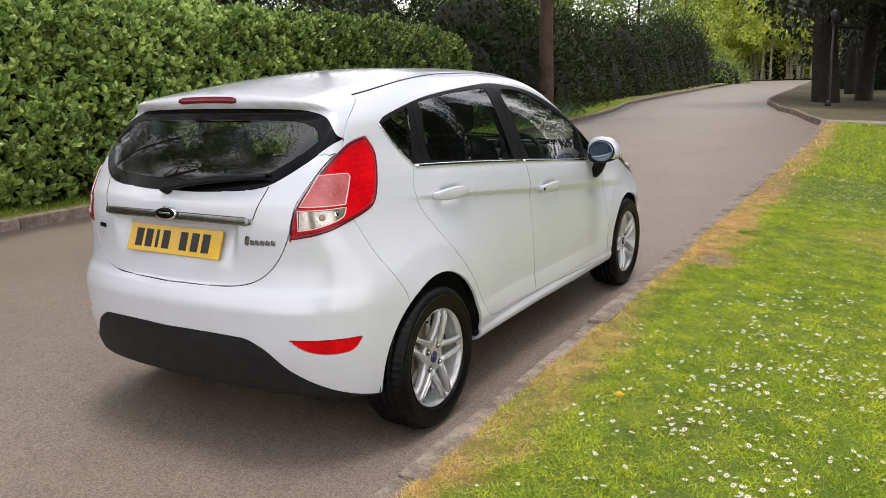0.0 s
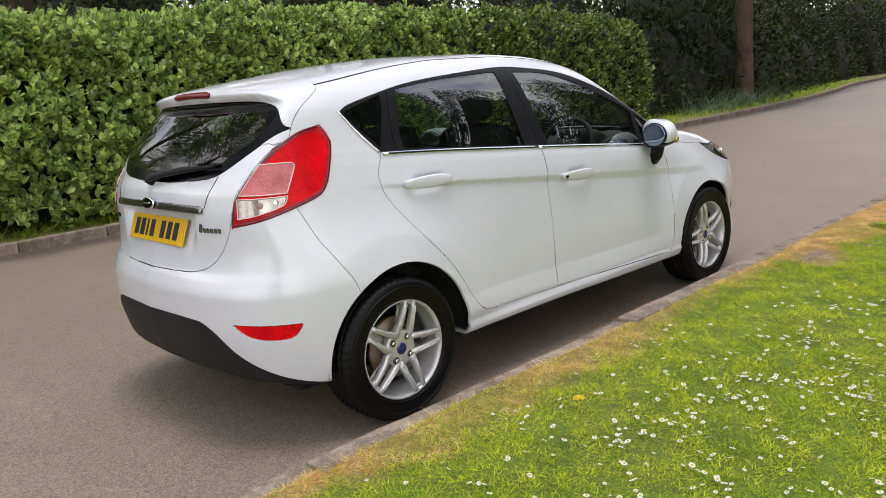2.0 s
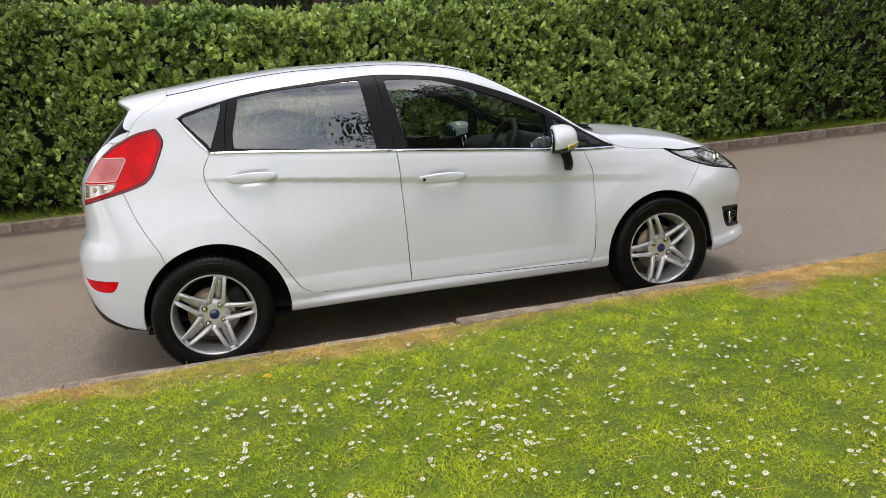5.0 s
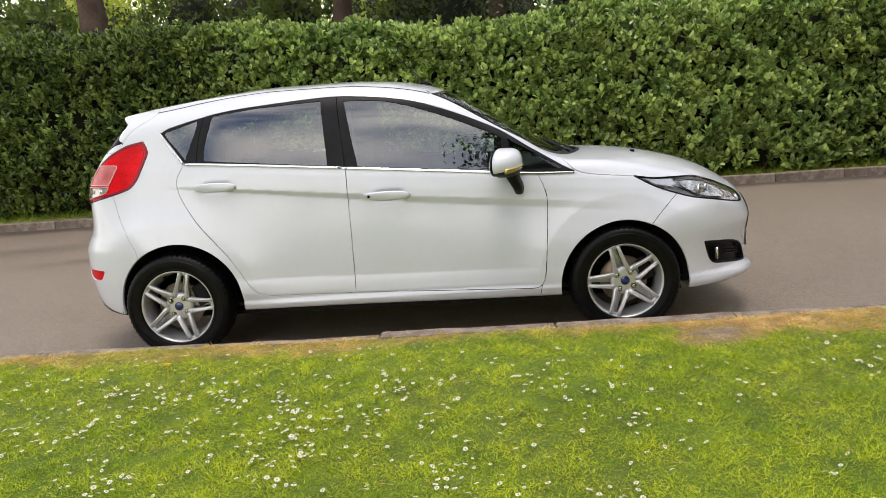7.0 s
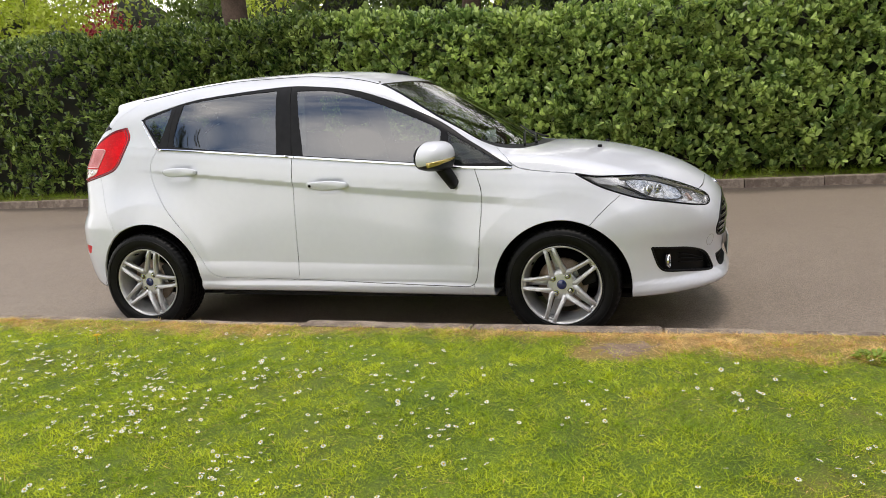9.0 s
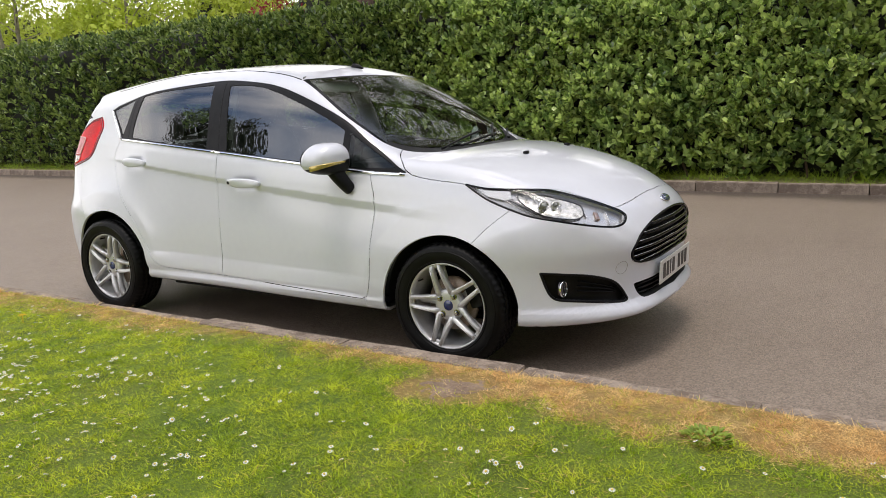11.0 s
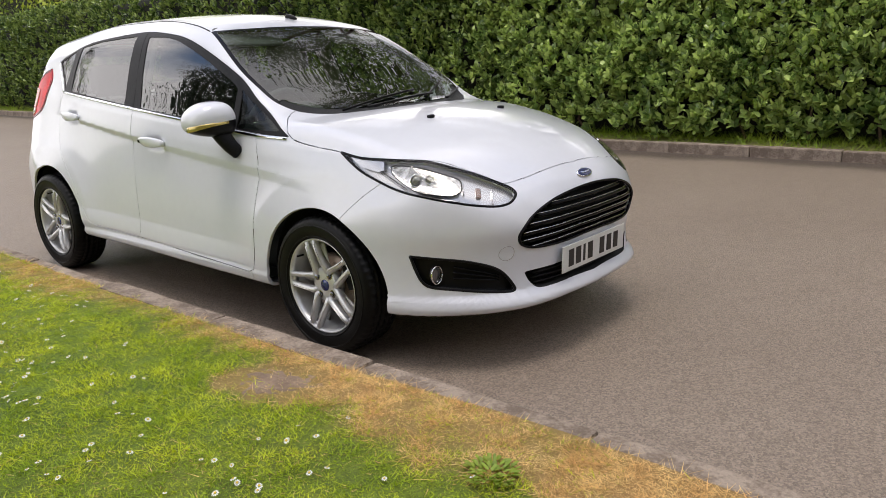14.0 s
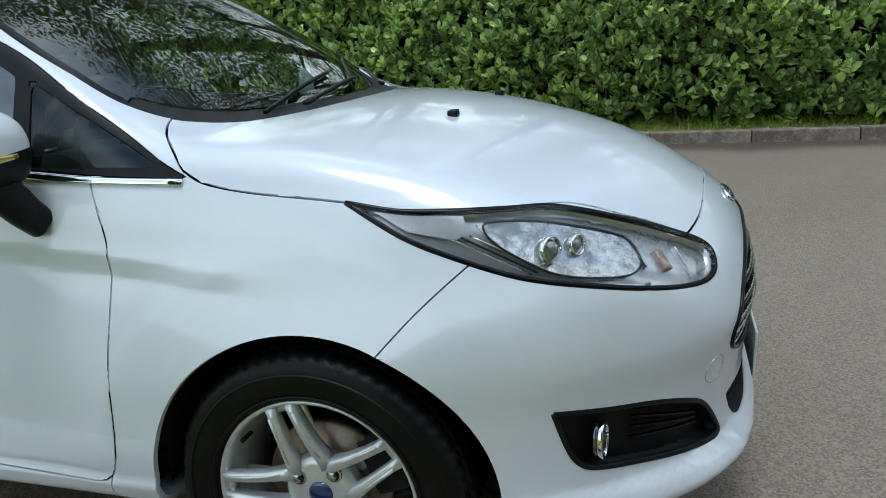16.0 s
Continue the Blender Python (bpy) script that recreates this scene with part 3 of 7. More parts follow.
VALANCE = pchip([(0, 0.513), (0.17, 0.515), (0.38, 0.508), (0.46, 0.475), (0.55, 0.39), (0.66, 0.312), (0.76, 0.25)])
DOOR_FRONT = pchip([(0.2, 2.02), (0.30, 2.04), (0.34, 2.058), (0.554, 2.076), (0.765, 2.088), (0.893, 2.048), (1.0, 2.03)])

screen_line = poly("top", [(-0.3, 1.553), (0, 1.56), (0.3, 1.545), (0.5, 1.51), (0.556, 1.49), (0.605, 1.66), (0.645, 1.84), (0.652, 2.0), (0.636, 2.07), (0.566, 2.175),
                           (0.4, 2.285), (0.2, 2.34), (0, 2.355), (-0.3, 2.33)], sharp=(4,))
rear_line = poly("rear", [(-0.3, 1.036), (0, 1.028), (0.268, 1.036), (0.435, 1.056), (0.557, 1.132), (0.618, 1.208), (0.55, 1.285), (0.42, 1.318), (0, 1.326), (-0.3, 1.32)], sharp=(5,))
side_line = poly("side", [(0.085, 1.078), (-0.05, 1.249), (0.0, 1.274), (0.267, 1.334), (0.497, 1.36), (0.912, 1.384), (1.104, 1.373), (1.356, 1.336), (1.603, 1.255),
                          (1.845, 1.147), (2.022, 1.032), (2.197, 0.922), (2.257, 0.893), (2.073, 0.902), (1.586, 0.948), (1.0, 1.003), (0.203, 1.070)], sharp=(0, 1, 12))
REGIONS = [
    ("arch", both(lambda x, y, z: np.where(x > 0.4, np.hypot(y - 0.025, z - 0.285) - 0.355, 0.5))),
    ("arch", lambda x, y, z: np.where(x > 0.4, np.hypot(y - 2.492, z - 0.272) - 0.350, 0.5)),
    ("quarter_glass", poly("side", [(-0.028, 1.240), (0.0, 1.256), (0.166, 1.303), (0.15, 1.24), (0.092, 1.097)], sharp=(2, 4))),
    ("rear_glass_side", poly("side", [(0.203, 1.082), (0.205, 1.15), (0.254, 1.322), (0.497, 1.348), (0.872, 1.364), (0.905, 1.013)], sharp=(0, 2, 4, 5))),
    ("front_glass_side", poly("side", [(1.072, 0.997), (1.036, 1.18), (1.003, 1.354), (1.15, 1.348), (1.293, 1.325), (1.54, 1.241), (1.80, 1.13), (1.862, 1.095), (1.858, 0.925)], sharp=(0, 2, 7, 8))),
    ("corner_glass", poly("side", [(1.902, 0.922), (1.902, 1.082), (2.19, 0.915)], sharp=(0, 1, 2))),
    ("head_lamp", poly("front_corner", [(-1.2845, 0.845), (-1.369, 0.826), (-1.513, 0.821), (-1.625, 0.812), (-1.778, 0.766), (-1.923, 0.709), (-1.952, 0.683), (-1.925, 0.654),
                                        (-1.87, 0.646), (-1.76, 0.66), (-1.611, 0.689), (-1.505, 0.711), (-1.42, 0.746), (-1.35, 0.785)], sharp=(0,))),
    ("tail_pale", poly("rear_corner", [(0.128, 1.088), (0.232, 1.084), (0.243, 1.070), (0.216, 0.977), (0.052, 0.984)], sharp=(0, 3, 4))),
    ("tail_white", poly("rear_corner", [(0.046, 0.970), (0.215, 0.966), (0.2, 0.935), (0.12, 0.912), (0.043, 0.902)], sharp=(0, 1, 4))),
    ("tail_lamp", poly("rear_corner", [(0.33, 1.212), (0.366, 1.14), (0.354, 1.005), (0.32, 0.95), (0.16, 0.897), (0.008, 0.868), (0.036, 0.975), (0.144, 1.105), (0.25, 1.188)], sharp=(0, 5))),
    ("reflector", poly("rear_corner", [(-0.03, 0.511), (0.1, 0.507), (0.245, 0.503), (0.205, 0.455), (0.12, 0.448), (0.035, 0.466)], sharp=(0, 2))),
    ("grille", poly("front", [(-0.25, 0.645), (0, 0.668), (0.25, 0.647), (0.40, 0.598), (0.468, 0.535), (0.455, 0.488), (0.39, 0.463), (0.2, 0.46), (0, 0.468), (-0.25, 0.46)])),
    ("low_grille", poly("front", [(-0.2, 0.372), (0.33, 0.372), (0.425, 0.370), (0.40, 0.325), (0.36, 0.297), (0.15, 0.297), (-0.2, 0.297)], sharp=(2,))),
    ("fog", poly("front_corner", [(-1.53, 0.463), (-1.606, 0.456), (-1.756, 0.437), (-1.871, 0.395), (-1.936, 0.313), (-1.913, 0.302), (-1.708, 0.325), (-1.60, 0.339), (-1.565, 0.37)], sharp=(0,))),
    ("screen", both(screen_line, lambda x, y, z: screen_line(x, y, z) + 0.018, lambda x, y, z: y - SCREEN_BASE(x) + 0.085)),
    ("cowl", both(screen_line, lambda x, y, z: SCREEN_BASE(x) - 0.085 - y)),
    ("screen_edge", screen_line),
    ("back_glass", lambda x, y, z: rear_line(x, y, z) + 0.042),
    ("back_edge", rear_line),
    ("valance", lambda x, y, z: np.where(y < -0.3, z - VALANCE(x), 0.5)),
    ("hood", lambda x, y, z: np.where((y > 2.0) & (z > 0.6), np.maximum.reduce([(HOOD_SIDE(y) - z) * 0.9, y - HOOD_FRONT(x), SCREEN_BASE(x) - y]), 0.5)),
    ("nose", lambda x, y, z: np.where(y > 2.2, NOSE_SEAM(z) - y, 0.5)),
    ("rear_bumper", lambda x, y, z: np.where((y < 0.2) & (z < 0.96), np.maximum(0.7 * (x + y) - REAR_SEAM(z), z - GATE_LOW(x)), 0.5)),
    ("spoiler", lambda x, y, z: np.where((y < 0.2) & (z > 1.16), y + 0.088 + 0.26 * step(0.53, 0.66, x), 0.5)),
    ("tailgate", lambda x, y, z: np.where((y < -0.12) & (z > 0.6), x - GATE_SIDE(z), 0.5)),
    ("rear_frame", both(side_line, poly("side", [(0.16, 1.055), (0.173, 1.2), (0.235, 1.42), (0.957, 1.42), (1.006, 0.95), (0.5, 0.98)], sharp=(0, 2, 3, 4)))),
    ("front_frame", both(side_line, lambda x, y, z: np.where(x > 0.4, 0.98 - 0.13 * (z - 1.19) - y, 0.5))),
    ("quarter_frame", side_line),
    ("rear_door", poly("side", [(0.082, 1.12), (0.082, 1.070), (0.043, 0.985), (0.061, 0.891), (0.157, 0.748), (0.308, 0.57), (0.405, 0.415), (0.455, 0.35), (0.532, 0.322), (0.785, 0.313), (1.012, 0.309),
                                (1.012, 0.65), (1.006, 0.99), (1.0, 1.10)], sharp=(0, 10, 13))),
    ("front_door", poly("side", [(1.012, 0.309), (1.543, 0.292), (1.99, 0.279), (2.035, 0.292), (2.058, 0.345), (2.077, 0.554), (2.088, 0.765), (2.05, 0.893), (2.04, 0.96), (1.0, 1.10), (1.006, 0.99), (1.012, 0.65)], sharp=(0, 8, 9))),
    ("fender", lambda x, y, z: np.where((y > 1.9) & (x > 0.3), np.maximum.reduce([DOOR_FRONT(z) - y, z - 0.893 - 0.3 * step(2.24, 2.3, y), 0.243 - z]), 0.5)),
]


def cut(points, faces, field):
    """Splits the faces along the line where the field is nought."""
    val = field(*points.T)
    val = np.where(np.abs(val) < 2e-5, 2e-5, val)
    neg = val < 0
    if not neg.any():
        return points, faces
    added, made, out = [], {}, []
    flags = neg.tolist()

    def split(i, j):
        key = (i, j) if i < j else (j, i)
        if key not in made:
            t = val[key[0]] / (val[key[0]] - val[key[1]])
            made[key] = len(points) + len(added)
            added.append(points[key[0]] * (1 - t) + points[key[1]] * t)
        return made[key]
    for f in faces:
        s = [flags[i] for i in f]
        if all(s) or not any(s):
            out.append(f)
            continue
        a, b = [], []
        for k, i in enumerate(f):
            j = f[(k + 1) % len(f)]
            (a if s[k] else b).append(i)
            if s[k] != s[(k + 1) % len(f)]:
                m = split(i, j)
                a.append(m)
                b.append(m)
        out += [q for q in (a, b) if len(q) > 2]
    return (np.vstack([points, np.array(added)]) if added else points), [tuple(f) for f in out]


def middles(points, faces):
    return np.array([points[list(f)].mean(0) for f in faces])


def labels(points, faces):
    mid = middles(points, faces)
    out = np.full(len(faces), len(REGIONS))
    for k in range(len(REGIONS) - 1, -1, -1):
        out[REGIONS[k][1](*mid.T) < 0] = k
    return [REGIONS[k][0] if k < len(REGIONS) else "shell" for k in out]


skin_p, skin_f = skin(290, 64, 116)
for line in (lambda x, y, z: z - shoulder(y), lambda x, y, z: z - shoulder(y) + hollow(y), lambda x, y, z: z - door_foot(y), lambda x, y, z: z - 0.300, lambda x, y, z: z - 0.276, lambda x, y, z: z - 0.462, lambda x, y, z: z - 0.482):
    first = len(skin_p)
    skin_p, skin_f = cut(skin_p, skin_f, line)
    for _ in range(4):
        q = skin_p[first:]
        skin_p[first:] = q - outward(q, 0.0008) * body(*q.T)[:, None]
skin_p[np.abs(skin_p[:, 0]) < 2e-3, 0] = 0
for _, region in REGIONS:
    skin_p, skin_f = cut(skin_p, skin_f, region)
SHEETS = {}
for face, name in zip(skin_f, labels(skin_p, skin_f)):
    SHEETS.setdefault(name, []).append(face)


def largest(name):
    """Leaves a region its one large piece and gives its scraps to the shell."""
    root = {}

    def find(i):
        while root.setdefault(i, i) != i:
            root[i] = root[root[i]]
            i = root[i]
        return i
    for f in SHEETS[name]:
        for i in f[1:]:
            root[find(i)] = find(f[0])
    groups = {}
    for f in SHEETS[name]:
        groups.setdefault(find(f[0]), []).append(f)
    keep, *rest = sorted(groups.values(), key=len, reverse=True)
    SHEETS[name] = keep
    for g in rest:
        SHEETS["shell"] += g


for name in ("fender", "quarter_frame", "hood", "nose", "tailgate", "rear_bumper", "front_door", "rear_door", "front_frame", "rear_frame"):
    largest(name)


def sheet(name, whole):
    """Points and faces of one region; whole: with its mirrored half, joined down the middle."""
    faces = SHEETS[name]
    used = sorted({i for f in faces for i in f})
    num = {i: k for k, i in enumerate(used)}
    p = skin_p[used].copy()
    f = [tuple(num[i] for i in q) for q in faces]
    if whole:
        p[np.abs(p[:, 0]) < 1e-4, 0] = 0
        twin, q, m = {}, list(p), len(p)
        for k in range(len(p)):
            if p[k, 0] == 0:
                twin[k] = k
            else:
                twin[k] = m
                q.append(p[k] * (-1, 1, 1))
                m += 1
        f = f + [tuple(twin[i] for i in g[::-1]) for g in f]
        p = np.array(q)
    return p, f


def rims(p, f):
    """The open edges of a sheet, and for each of their points the way in from the edge."""
    count = {}
    for g in f:
        for a, b in zip(g, g[1:] + g[:1]):
            count[(a, b)] = g
    edges = [(a, b, g) for (a, b), g in count.items() if (b, a) not in count]
    inward = np.zeros_like(p)
    for a, b, g in edges:
        t = p[b] - p[a]
        t = t / max(np.linalg.norm(t), 1e-9)
        c = p[list(g)].mean(0) - p[a]
        c = c - t * (c @ t)
        c = c / max(np.linalg.norm(c), 1e-9)
        inward[a] += c
        inward[b] += c
    size = np.linalg.norm(inward, axis=1, keepdims=True)
    return edges, inward / np.maximum(size, 1e-9)


def finish(name, p, f, nrm, mat, parent, label):
    data = bpy.data.meshes.new(name)
    data.from_pydata(p.tolist(), [], f)
    data.polygons.foreach_set("use_smooth", [True] * len(f))
    data.normals_split_custom_set_from_vertices(nrm.tolist())
    data.materials.append(mat)
    ob = new(name, data)
    ob.parent = parent
    return tagged(ob, label)


def mirrored_n(p):
    n = outward(np.abs(p) * (1, 1, 1) * (1, 0, 0) + p * (0, 1, 1))
    n[:, 0] *= np.where(p[:, 0] < 0, -1, 1)
    return n


def unit(v):
    return v / np.maximum(np.linalg.norm(v, axis=1, keepdims=True), 1e-9)


def even(n, p):
    """Normals of moulded glass: the smoothest field that follows the sheet."""
    q = p - p.mean(0)
    x, y, z = q.T
    basis = np.stack([np.ones(len(q)), x, y, z, x * x, x * y, x * z, y * y, y * z], 1)
    keep = np.linalg.lstsq(np.vstack([basis, np.eye(9) * 0.05]), np.vstack([n, np.zeros((9, 3))]), rcond=None)[0]
    return unit(basis @ keep)


def panel(region, name, mat, parent, label="", whole=False, gap=0.0017, deep=0.014, lift=0.0):
    """One panel of the skin with its edges turned in; pairs come out as a right and a left one."""
    p, f = sheet(region, whole)
    n = mirrored_n(p)
    if mat in (GLASS, SCREEN, DARK_GLASS, CORNER):
        n = even(n, p)
    edges, way = rims(p, f)
    p = p + way * gap + n * lift
    base = len(p)
    ring = sorted({i for a, b, _ in edges for i in (a, b)})
    first = {i: base + k for k, i in enumerate(ring)}
    p2 = np.vstack([p, p[ring], p[ring] - n[ring] * deep])
    n2 = np.vstack([n, n[ring] * 0.5 - way[ring], -way[ring]])
    f2 = f + [(first[b], first[a], first[a] + len(ring), first[b] + len(ring)) for a, b, _ in edges]
    made = [finish(name, p2, f2, n2, mat, parent, label)]
    if not whole:
        made.append(finish(name, p2 * (-1, 1, 1), [g[::-1] for g in f2], n2 * (-1, 1, 1), mat, parent, label))
    return made


def pocket(region, name, mat, parent, deep, label="", whole=False, way_in=None):
    """A hollow behind an opening of the skin: walls and a floor."""
    p, f = sheet(region, whole)
    n = mirrored_n(p)
    edges, way = rims(p, f)
    go = n if way_in is None else np.tile(np.array(way_in, float), (len(p), 1))
    q = p - go * deep
    ring = sorted({i for a, b, _ in edges for i in (a, b)})
    num = {i: len(q) + k for k, i in enumerate(ring)}
    pts = np.vstack([q, p[ring] - n[ring] * 0.002])
    faces = f + [(b, a, num[a], num[b]) for a, b, _ in edges]
    made = [raw(name, pts, faces, mat, parent, label, smooth=True)]
    if not whole:
        made.append(raw(name, pts * (-1, 1, 1), [g[::-1] for g in faces], mat, parent, label, smooth=True))
    return made


car = tagged(empty("car"), "white five-door hatchback parked beside the grass verge", "car")
panel("shell", "body_shell", PAINT, car, whole=True)
panel("hood", "bonnet", PAINT, car, whole=True, gap=0.0035)
front_bumper = panel("nose", "front_bumper", PAINT, car, whole=True)[0]
rear_bumper = panel("rear_bumper", "rear_bumper", PAINT, car, whole=True)[0]
panel("valance", "rear_valance", GRAINED, rear_bumper, "matt black plastic lower valance", whole=True)
tailgate = panel("tailgate", "tailgate", PAINT, car, whole=True, gap=0.0034)[0]
panel("spoiler", "roof_spoiler", PAINT, tailgate, whole=True, gap=0.0012)
panel("back_edge", "glass_border", BLACK_GLOSS, tailgate, whole=True, gap=0.0)
panel("back_glass", "rear_window", SCREEN, tailgate, "dark tinted curved rear window", whole=True, gap=0.0)
panel("screen", "windscreen", SCREEN, car, "curved clear windscreen", whole=True, gap=0.0)
panel("screen_edge", "windscreen_border", BLACK_GLOSS, car, whole=True, gap=0.0)
panel("cowl", "cowl_panel", GRAINED, car, "black plastic cowl below the windscreen", whole=True, gap=0.003, lift=-0.004)
panel("fender", "front_wing", PAINT, car)
DOORS = {"front": panel("front_door", "front_door", PAINT, car, gap=0.0024), "rear": panel("rear_door", "rear_door", PAINT, car, gap=0.0024)}
for region, owner in (("front_frame", "front"), ("rear_frame", "rear")):
    for ob, door in zip(panel(region, "window_frame", BLACK_TRIM, car, "black window frame", gap=0.0015), DOORS[owner]):
        ob.parent = door
for region, owner, mat in (("front_glass_side", "front", GLASS), ("corner_glass", "front", CORNER), ("rear_glass_side", "rear", DARK_GLASS)):
    for ob, door in zip(panel(region, "side_window", mat, car, "tinted side window", gap=0.0, deep=0.006, lift=-0.003), DOORS[owner]):
        ob.parent = door
panel("quarter_frame", "quarter_window_frame", BLACK_TRIM, car)
panel("quarter_glass", "quarter_window", DARK_GLASS, car, gap=0.0, deep=0.006, lift=-0.003)
TAILS = panel("tail_lamp", "tail_lamp", RED_LENS, car, "glossy red tail lamp", gap=0.003, deep=0.02, lift=0.002)
for region, name, mat in (("tail_pale", "reversing_reflector", PINK_LENS), ("tail_white", "reversing_lamp", SMOKE_LENS)):
    for ob, lamp in zip(panel(region, name, mat, car, gap=0.002, lift=0.004), TAILS):
        ob.parent = lamp
for ob in panel("reflector", "rear_reflector", RED_LENS, car, "red bumper reflector", gap=0.002, lift=-0.004):
    ob.parent = rear_bumper
pocket("grille", "grille_backing", LINING, front_bumper, 0.075, whole=True, way_in=(0, 1, 0))
pocket("low_grille", "lower_grille_backing", LINING, front_bumper, 0.06, whole=True, way_in=(0, 1, 0))
for ob in pocket("fog", "fog_lamp_recess", BLACK_TRIM, car, 0.03, "black fog lamp recess", way_in=(0.5, 0.866, 0)):
    ob.parent = front_bumper
HEADS = panel("head_lamp", "head_lamp", LENS, car, "clear swept-back headlamp", gap=0.003, deep=0.0, lift=0.001)
for ob, lamp in zip(pocket("head_lamp", "lamp_housing", HOUSING, car, 0.024, "silvered lamp housing"), HEADS):
    ob.parent = lamp

# dark lining behind the skin, open where the glass is
liner_p, liner_f = skin(120, 30, 50)
names = labels(liner_p, liner_f)
shut = [f for f, n in zip(liner_f, names) if n not in ("arch", "screen", "screen_edge", "back_glass", "quarter_glass", "rear_glass_side", "front_glass_side", "corner_glass",
                                                       "head_lamp", "grille", "low_grille", "fog", "back_edge")]
hole = np.minimum.reduce([region(*middles(liner_p, shut).T) for name, region in REGIONS if name in ("arch", "head_lamp", "fog", "grille", "low_grille")])
shut = [f for f, d in zip(shut, hole) if d > 0.06]
liner_p = liner_p - outward(liner_p) * 0.022
liner_p[:, 0] = np.maximum(liner_p[:, 0], 0)
count = len(liner_p)
raw("inner_shell", np.vstack([liner_p, liner_p * (-1, 1, 1)]), shut + [tuple(i + count for i in f[::-1]) for f in shut], LINING, car, smooth=True)
bm = bmesh.new()
box(bm, (1.14, 3.2, 0.03), pose(0, 1.25, 0.175), 0.01)
box(bm, (1.34, 1.66, 0.03), pose(0, 1.245, 0.195), 0.01)
box(bm, (1.30, 3.5, 0.03), pose(0, 1.3, 0.245), 0.01)
part("floor_pan", bm, LINING, car)
for y, r in ((0.025, 0.368), (2.492, 0.363)):
    for side in (1, -1):
        bm = bmesh.new()
        rows = []
        for k in range(25):
            a = radians(-4 + 188 * k / 24)
            rows.append([bm.verts.new((side * x, y + r * math.cos(a), 0.28 + r * math.sin(a))) for x in (0.50, 0.775)])
        hub = bm.verts.new((side * 0.50, y, 0.28))
        for a, b in zip(rows, rows[1:]):
            bm.faces.new((a[0], a[1], b[1], b[0]))
            bm.faces.new((hub, a[0], b[0]))
        part("wheel_arch_liner", bm, LINING, car)


# ---- wheels: tyre, twin five-spoke alloy, hub, brake ----
def build_wheel(phase, nuts):
    wheel = empty("wheel")
    wheel.parent = car
    bm = bmesh.new()
    profile = [(0.196, 0.070), (0.204, 0.084), (0.214, 0.090), (0.228, 0.0955), (0.247, 0.0975), (0.262, 0.0955), (0.2725, 0.0905), (0.279, 0.083), (0.2845, 0.074),
               (0.2865, 0.058), (0.2865, 0.052), (0.280, 0.0505), (0.280, 0.0445), (0.2875, 0.043), (0.2882, 0.022), (0.281, 0.0205), (0.281, 0.0135), (0.2885, 0.012)]
    profile = [(0.2 + (r - 0.2) * 1.14 if r > 0.2 else r, h * 1.02) for r, h in profile]
    profile = profile + [(r, -h) for r, h in profile[::-1]]
    rings = []
    for k in range(180):
        a = math.tau * k / 180
        ring = []
        for i, (r, h) in enumerate(profile):
            if k % 3 == 0 and 7 <= min(i, len(profile) - 1 - i) <= 17:
                r -= 0.0050
            ring.append(bm.verts.new((h, r * math.cos(a), r * math.sin(a))))
        rings.append(ring)
    for k in range(180):
        a, b = rings[k], rings[(k + 1) % 180]
        for i in range(len(profile) - 1):
            bm.faces.new((a[i], b[i], b[i + 1], a[i + 1]))
    tyre = part("tyre", bm, RUBBER, wheel, "black rubber tyre", smooth=True)
    for r, h, w in ((0.2165, 0.0945, 0.003), (0.262, 0.1005, 0.003)):
        bm = bmesh.new()
        lathe(bm, [(r - w, h - 0.003), (r - w * 0.5, h + 0.0015), (r + w * 0.5, h + 0.0015), (r + w, h - 0.003)], turns=96)
        part("sidewall_ring", bm, RUBBER, tyre)
    bm = bmesh.new()
    lathe(bm, [(0.192, 0.060), (0.1965, 0.082), (0.2035, 0.0895), (0.2065, 0.087), (0.2065, 0.083), (0.2005, 0.0775), (0.1965, 0.068), (0.194, 0.055), (0.186, 0.035),
               (0.178, 0.0), (0.178, -0.07), (0.20, -0.088)], turns=96)
    rim = part("rim", bm, ALLOY, wheel, "silver alloy rim with twin spokes")
    for k in range(5):
        a = radians(phase + 72 * k)
        bm = bmesh.new()
        m = Matrix(((1, 0, 0, 0), (0, -math.sin(a), math.cos(a), 0), (0, math.cos(a), math.sin(a), 0), (0, 0, 0, 1)))
        for s in (1, -1):
            path = [Vector((x, s * w, r)) for x, w, r in ((0.054, 0.0350, 0.052), (0.060, 0.0330, 0.075), (0.067, 0.0290, 0.105), (0.072, 0.0250, 0.145), (0.074, 0.0225, 0.176), (0.077, 0.0220, 0.199))]
            sweep(bm, [m @ p for p in path], [0.031, 0.0260, 0.0225, 0.0205, 0.0200, 0.022], [0.036, 0.034, 0.032, 0.030, 0.028, 0.022], normals=[(1, 0, 0)] * 6)
            ridge = [Vector((x + 0.0155, s * (w + 0.0035), r)) for x, w, r in ((0.060, 0.0330, 0.078), (0.067, 0.0290, 0.105), (0.072, 0.0250, 0.145), (0.0745, 0.0225, 0.180))]
            sweep(bm, [m @ p for p in ridge], 0.0055, 0.006, normals=[(1, 0, 0)] * 4)
        sweep(bm, [m @ Vector((0.020, 0, r)) for r in (0.05, 0.10, 0.15, 0.183)], 0.030, 0.010, normals=[(1, 0, 0)] * 4)
        sweep(bm, [m @ Vector((0.066, 0, r)) for r in (0.184, 0.192, 0.200)], [0.056, 0.062, 0.070], 0.020, normals=[(1, 0, 0)] * 3)
        part("spoke", bm, ALLOY, wheel)
    bm = bmesh.new()
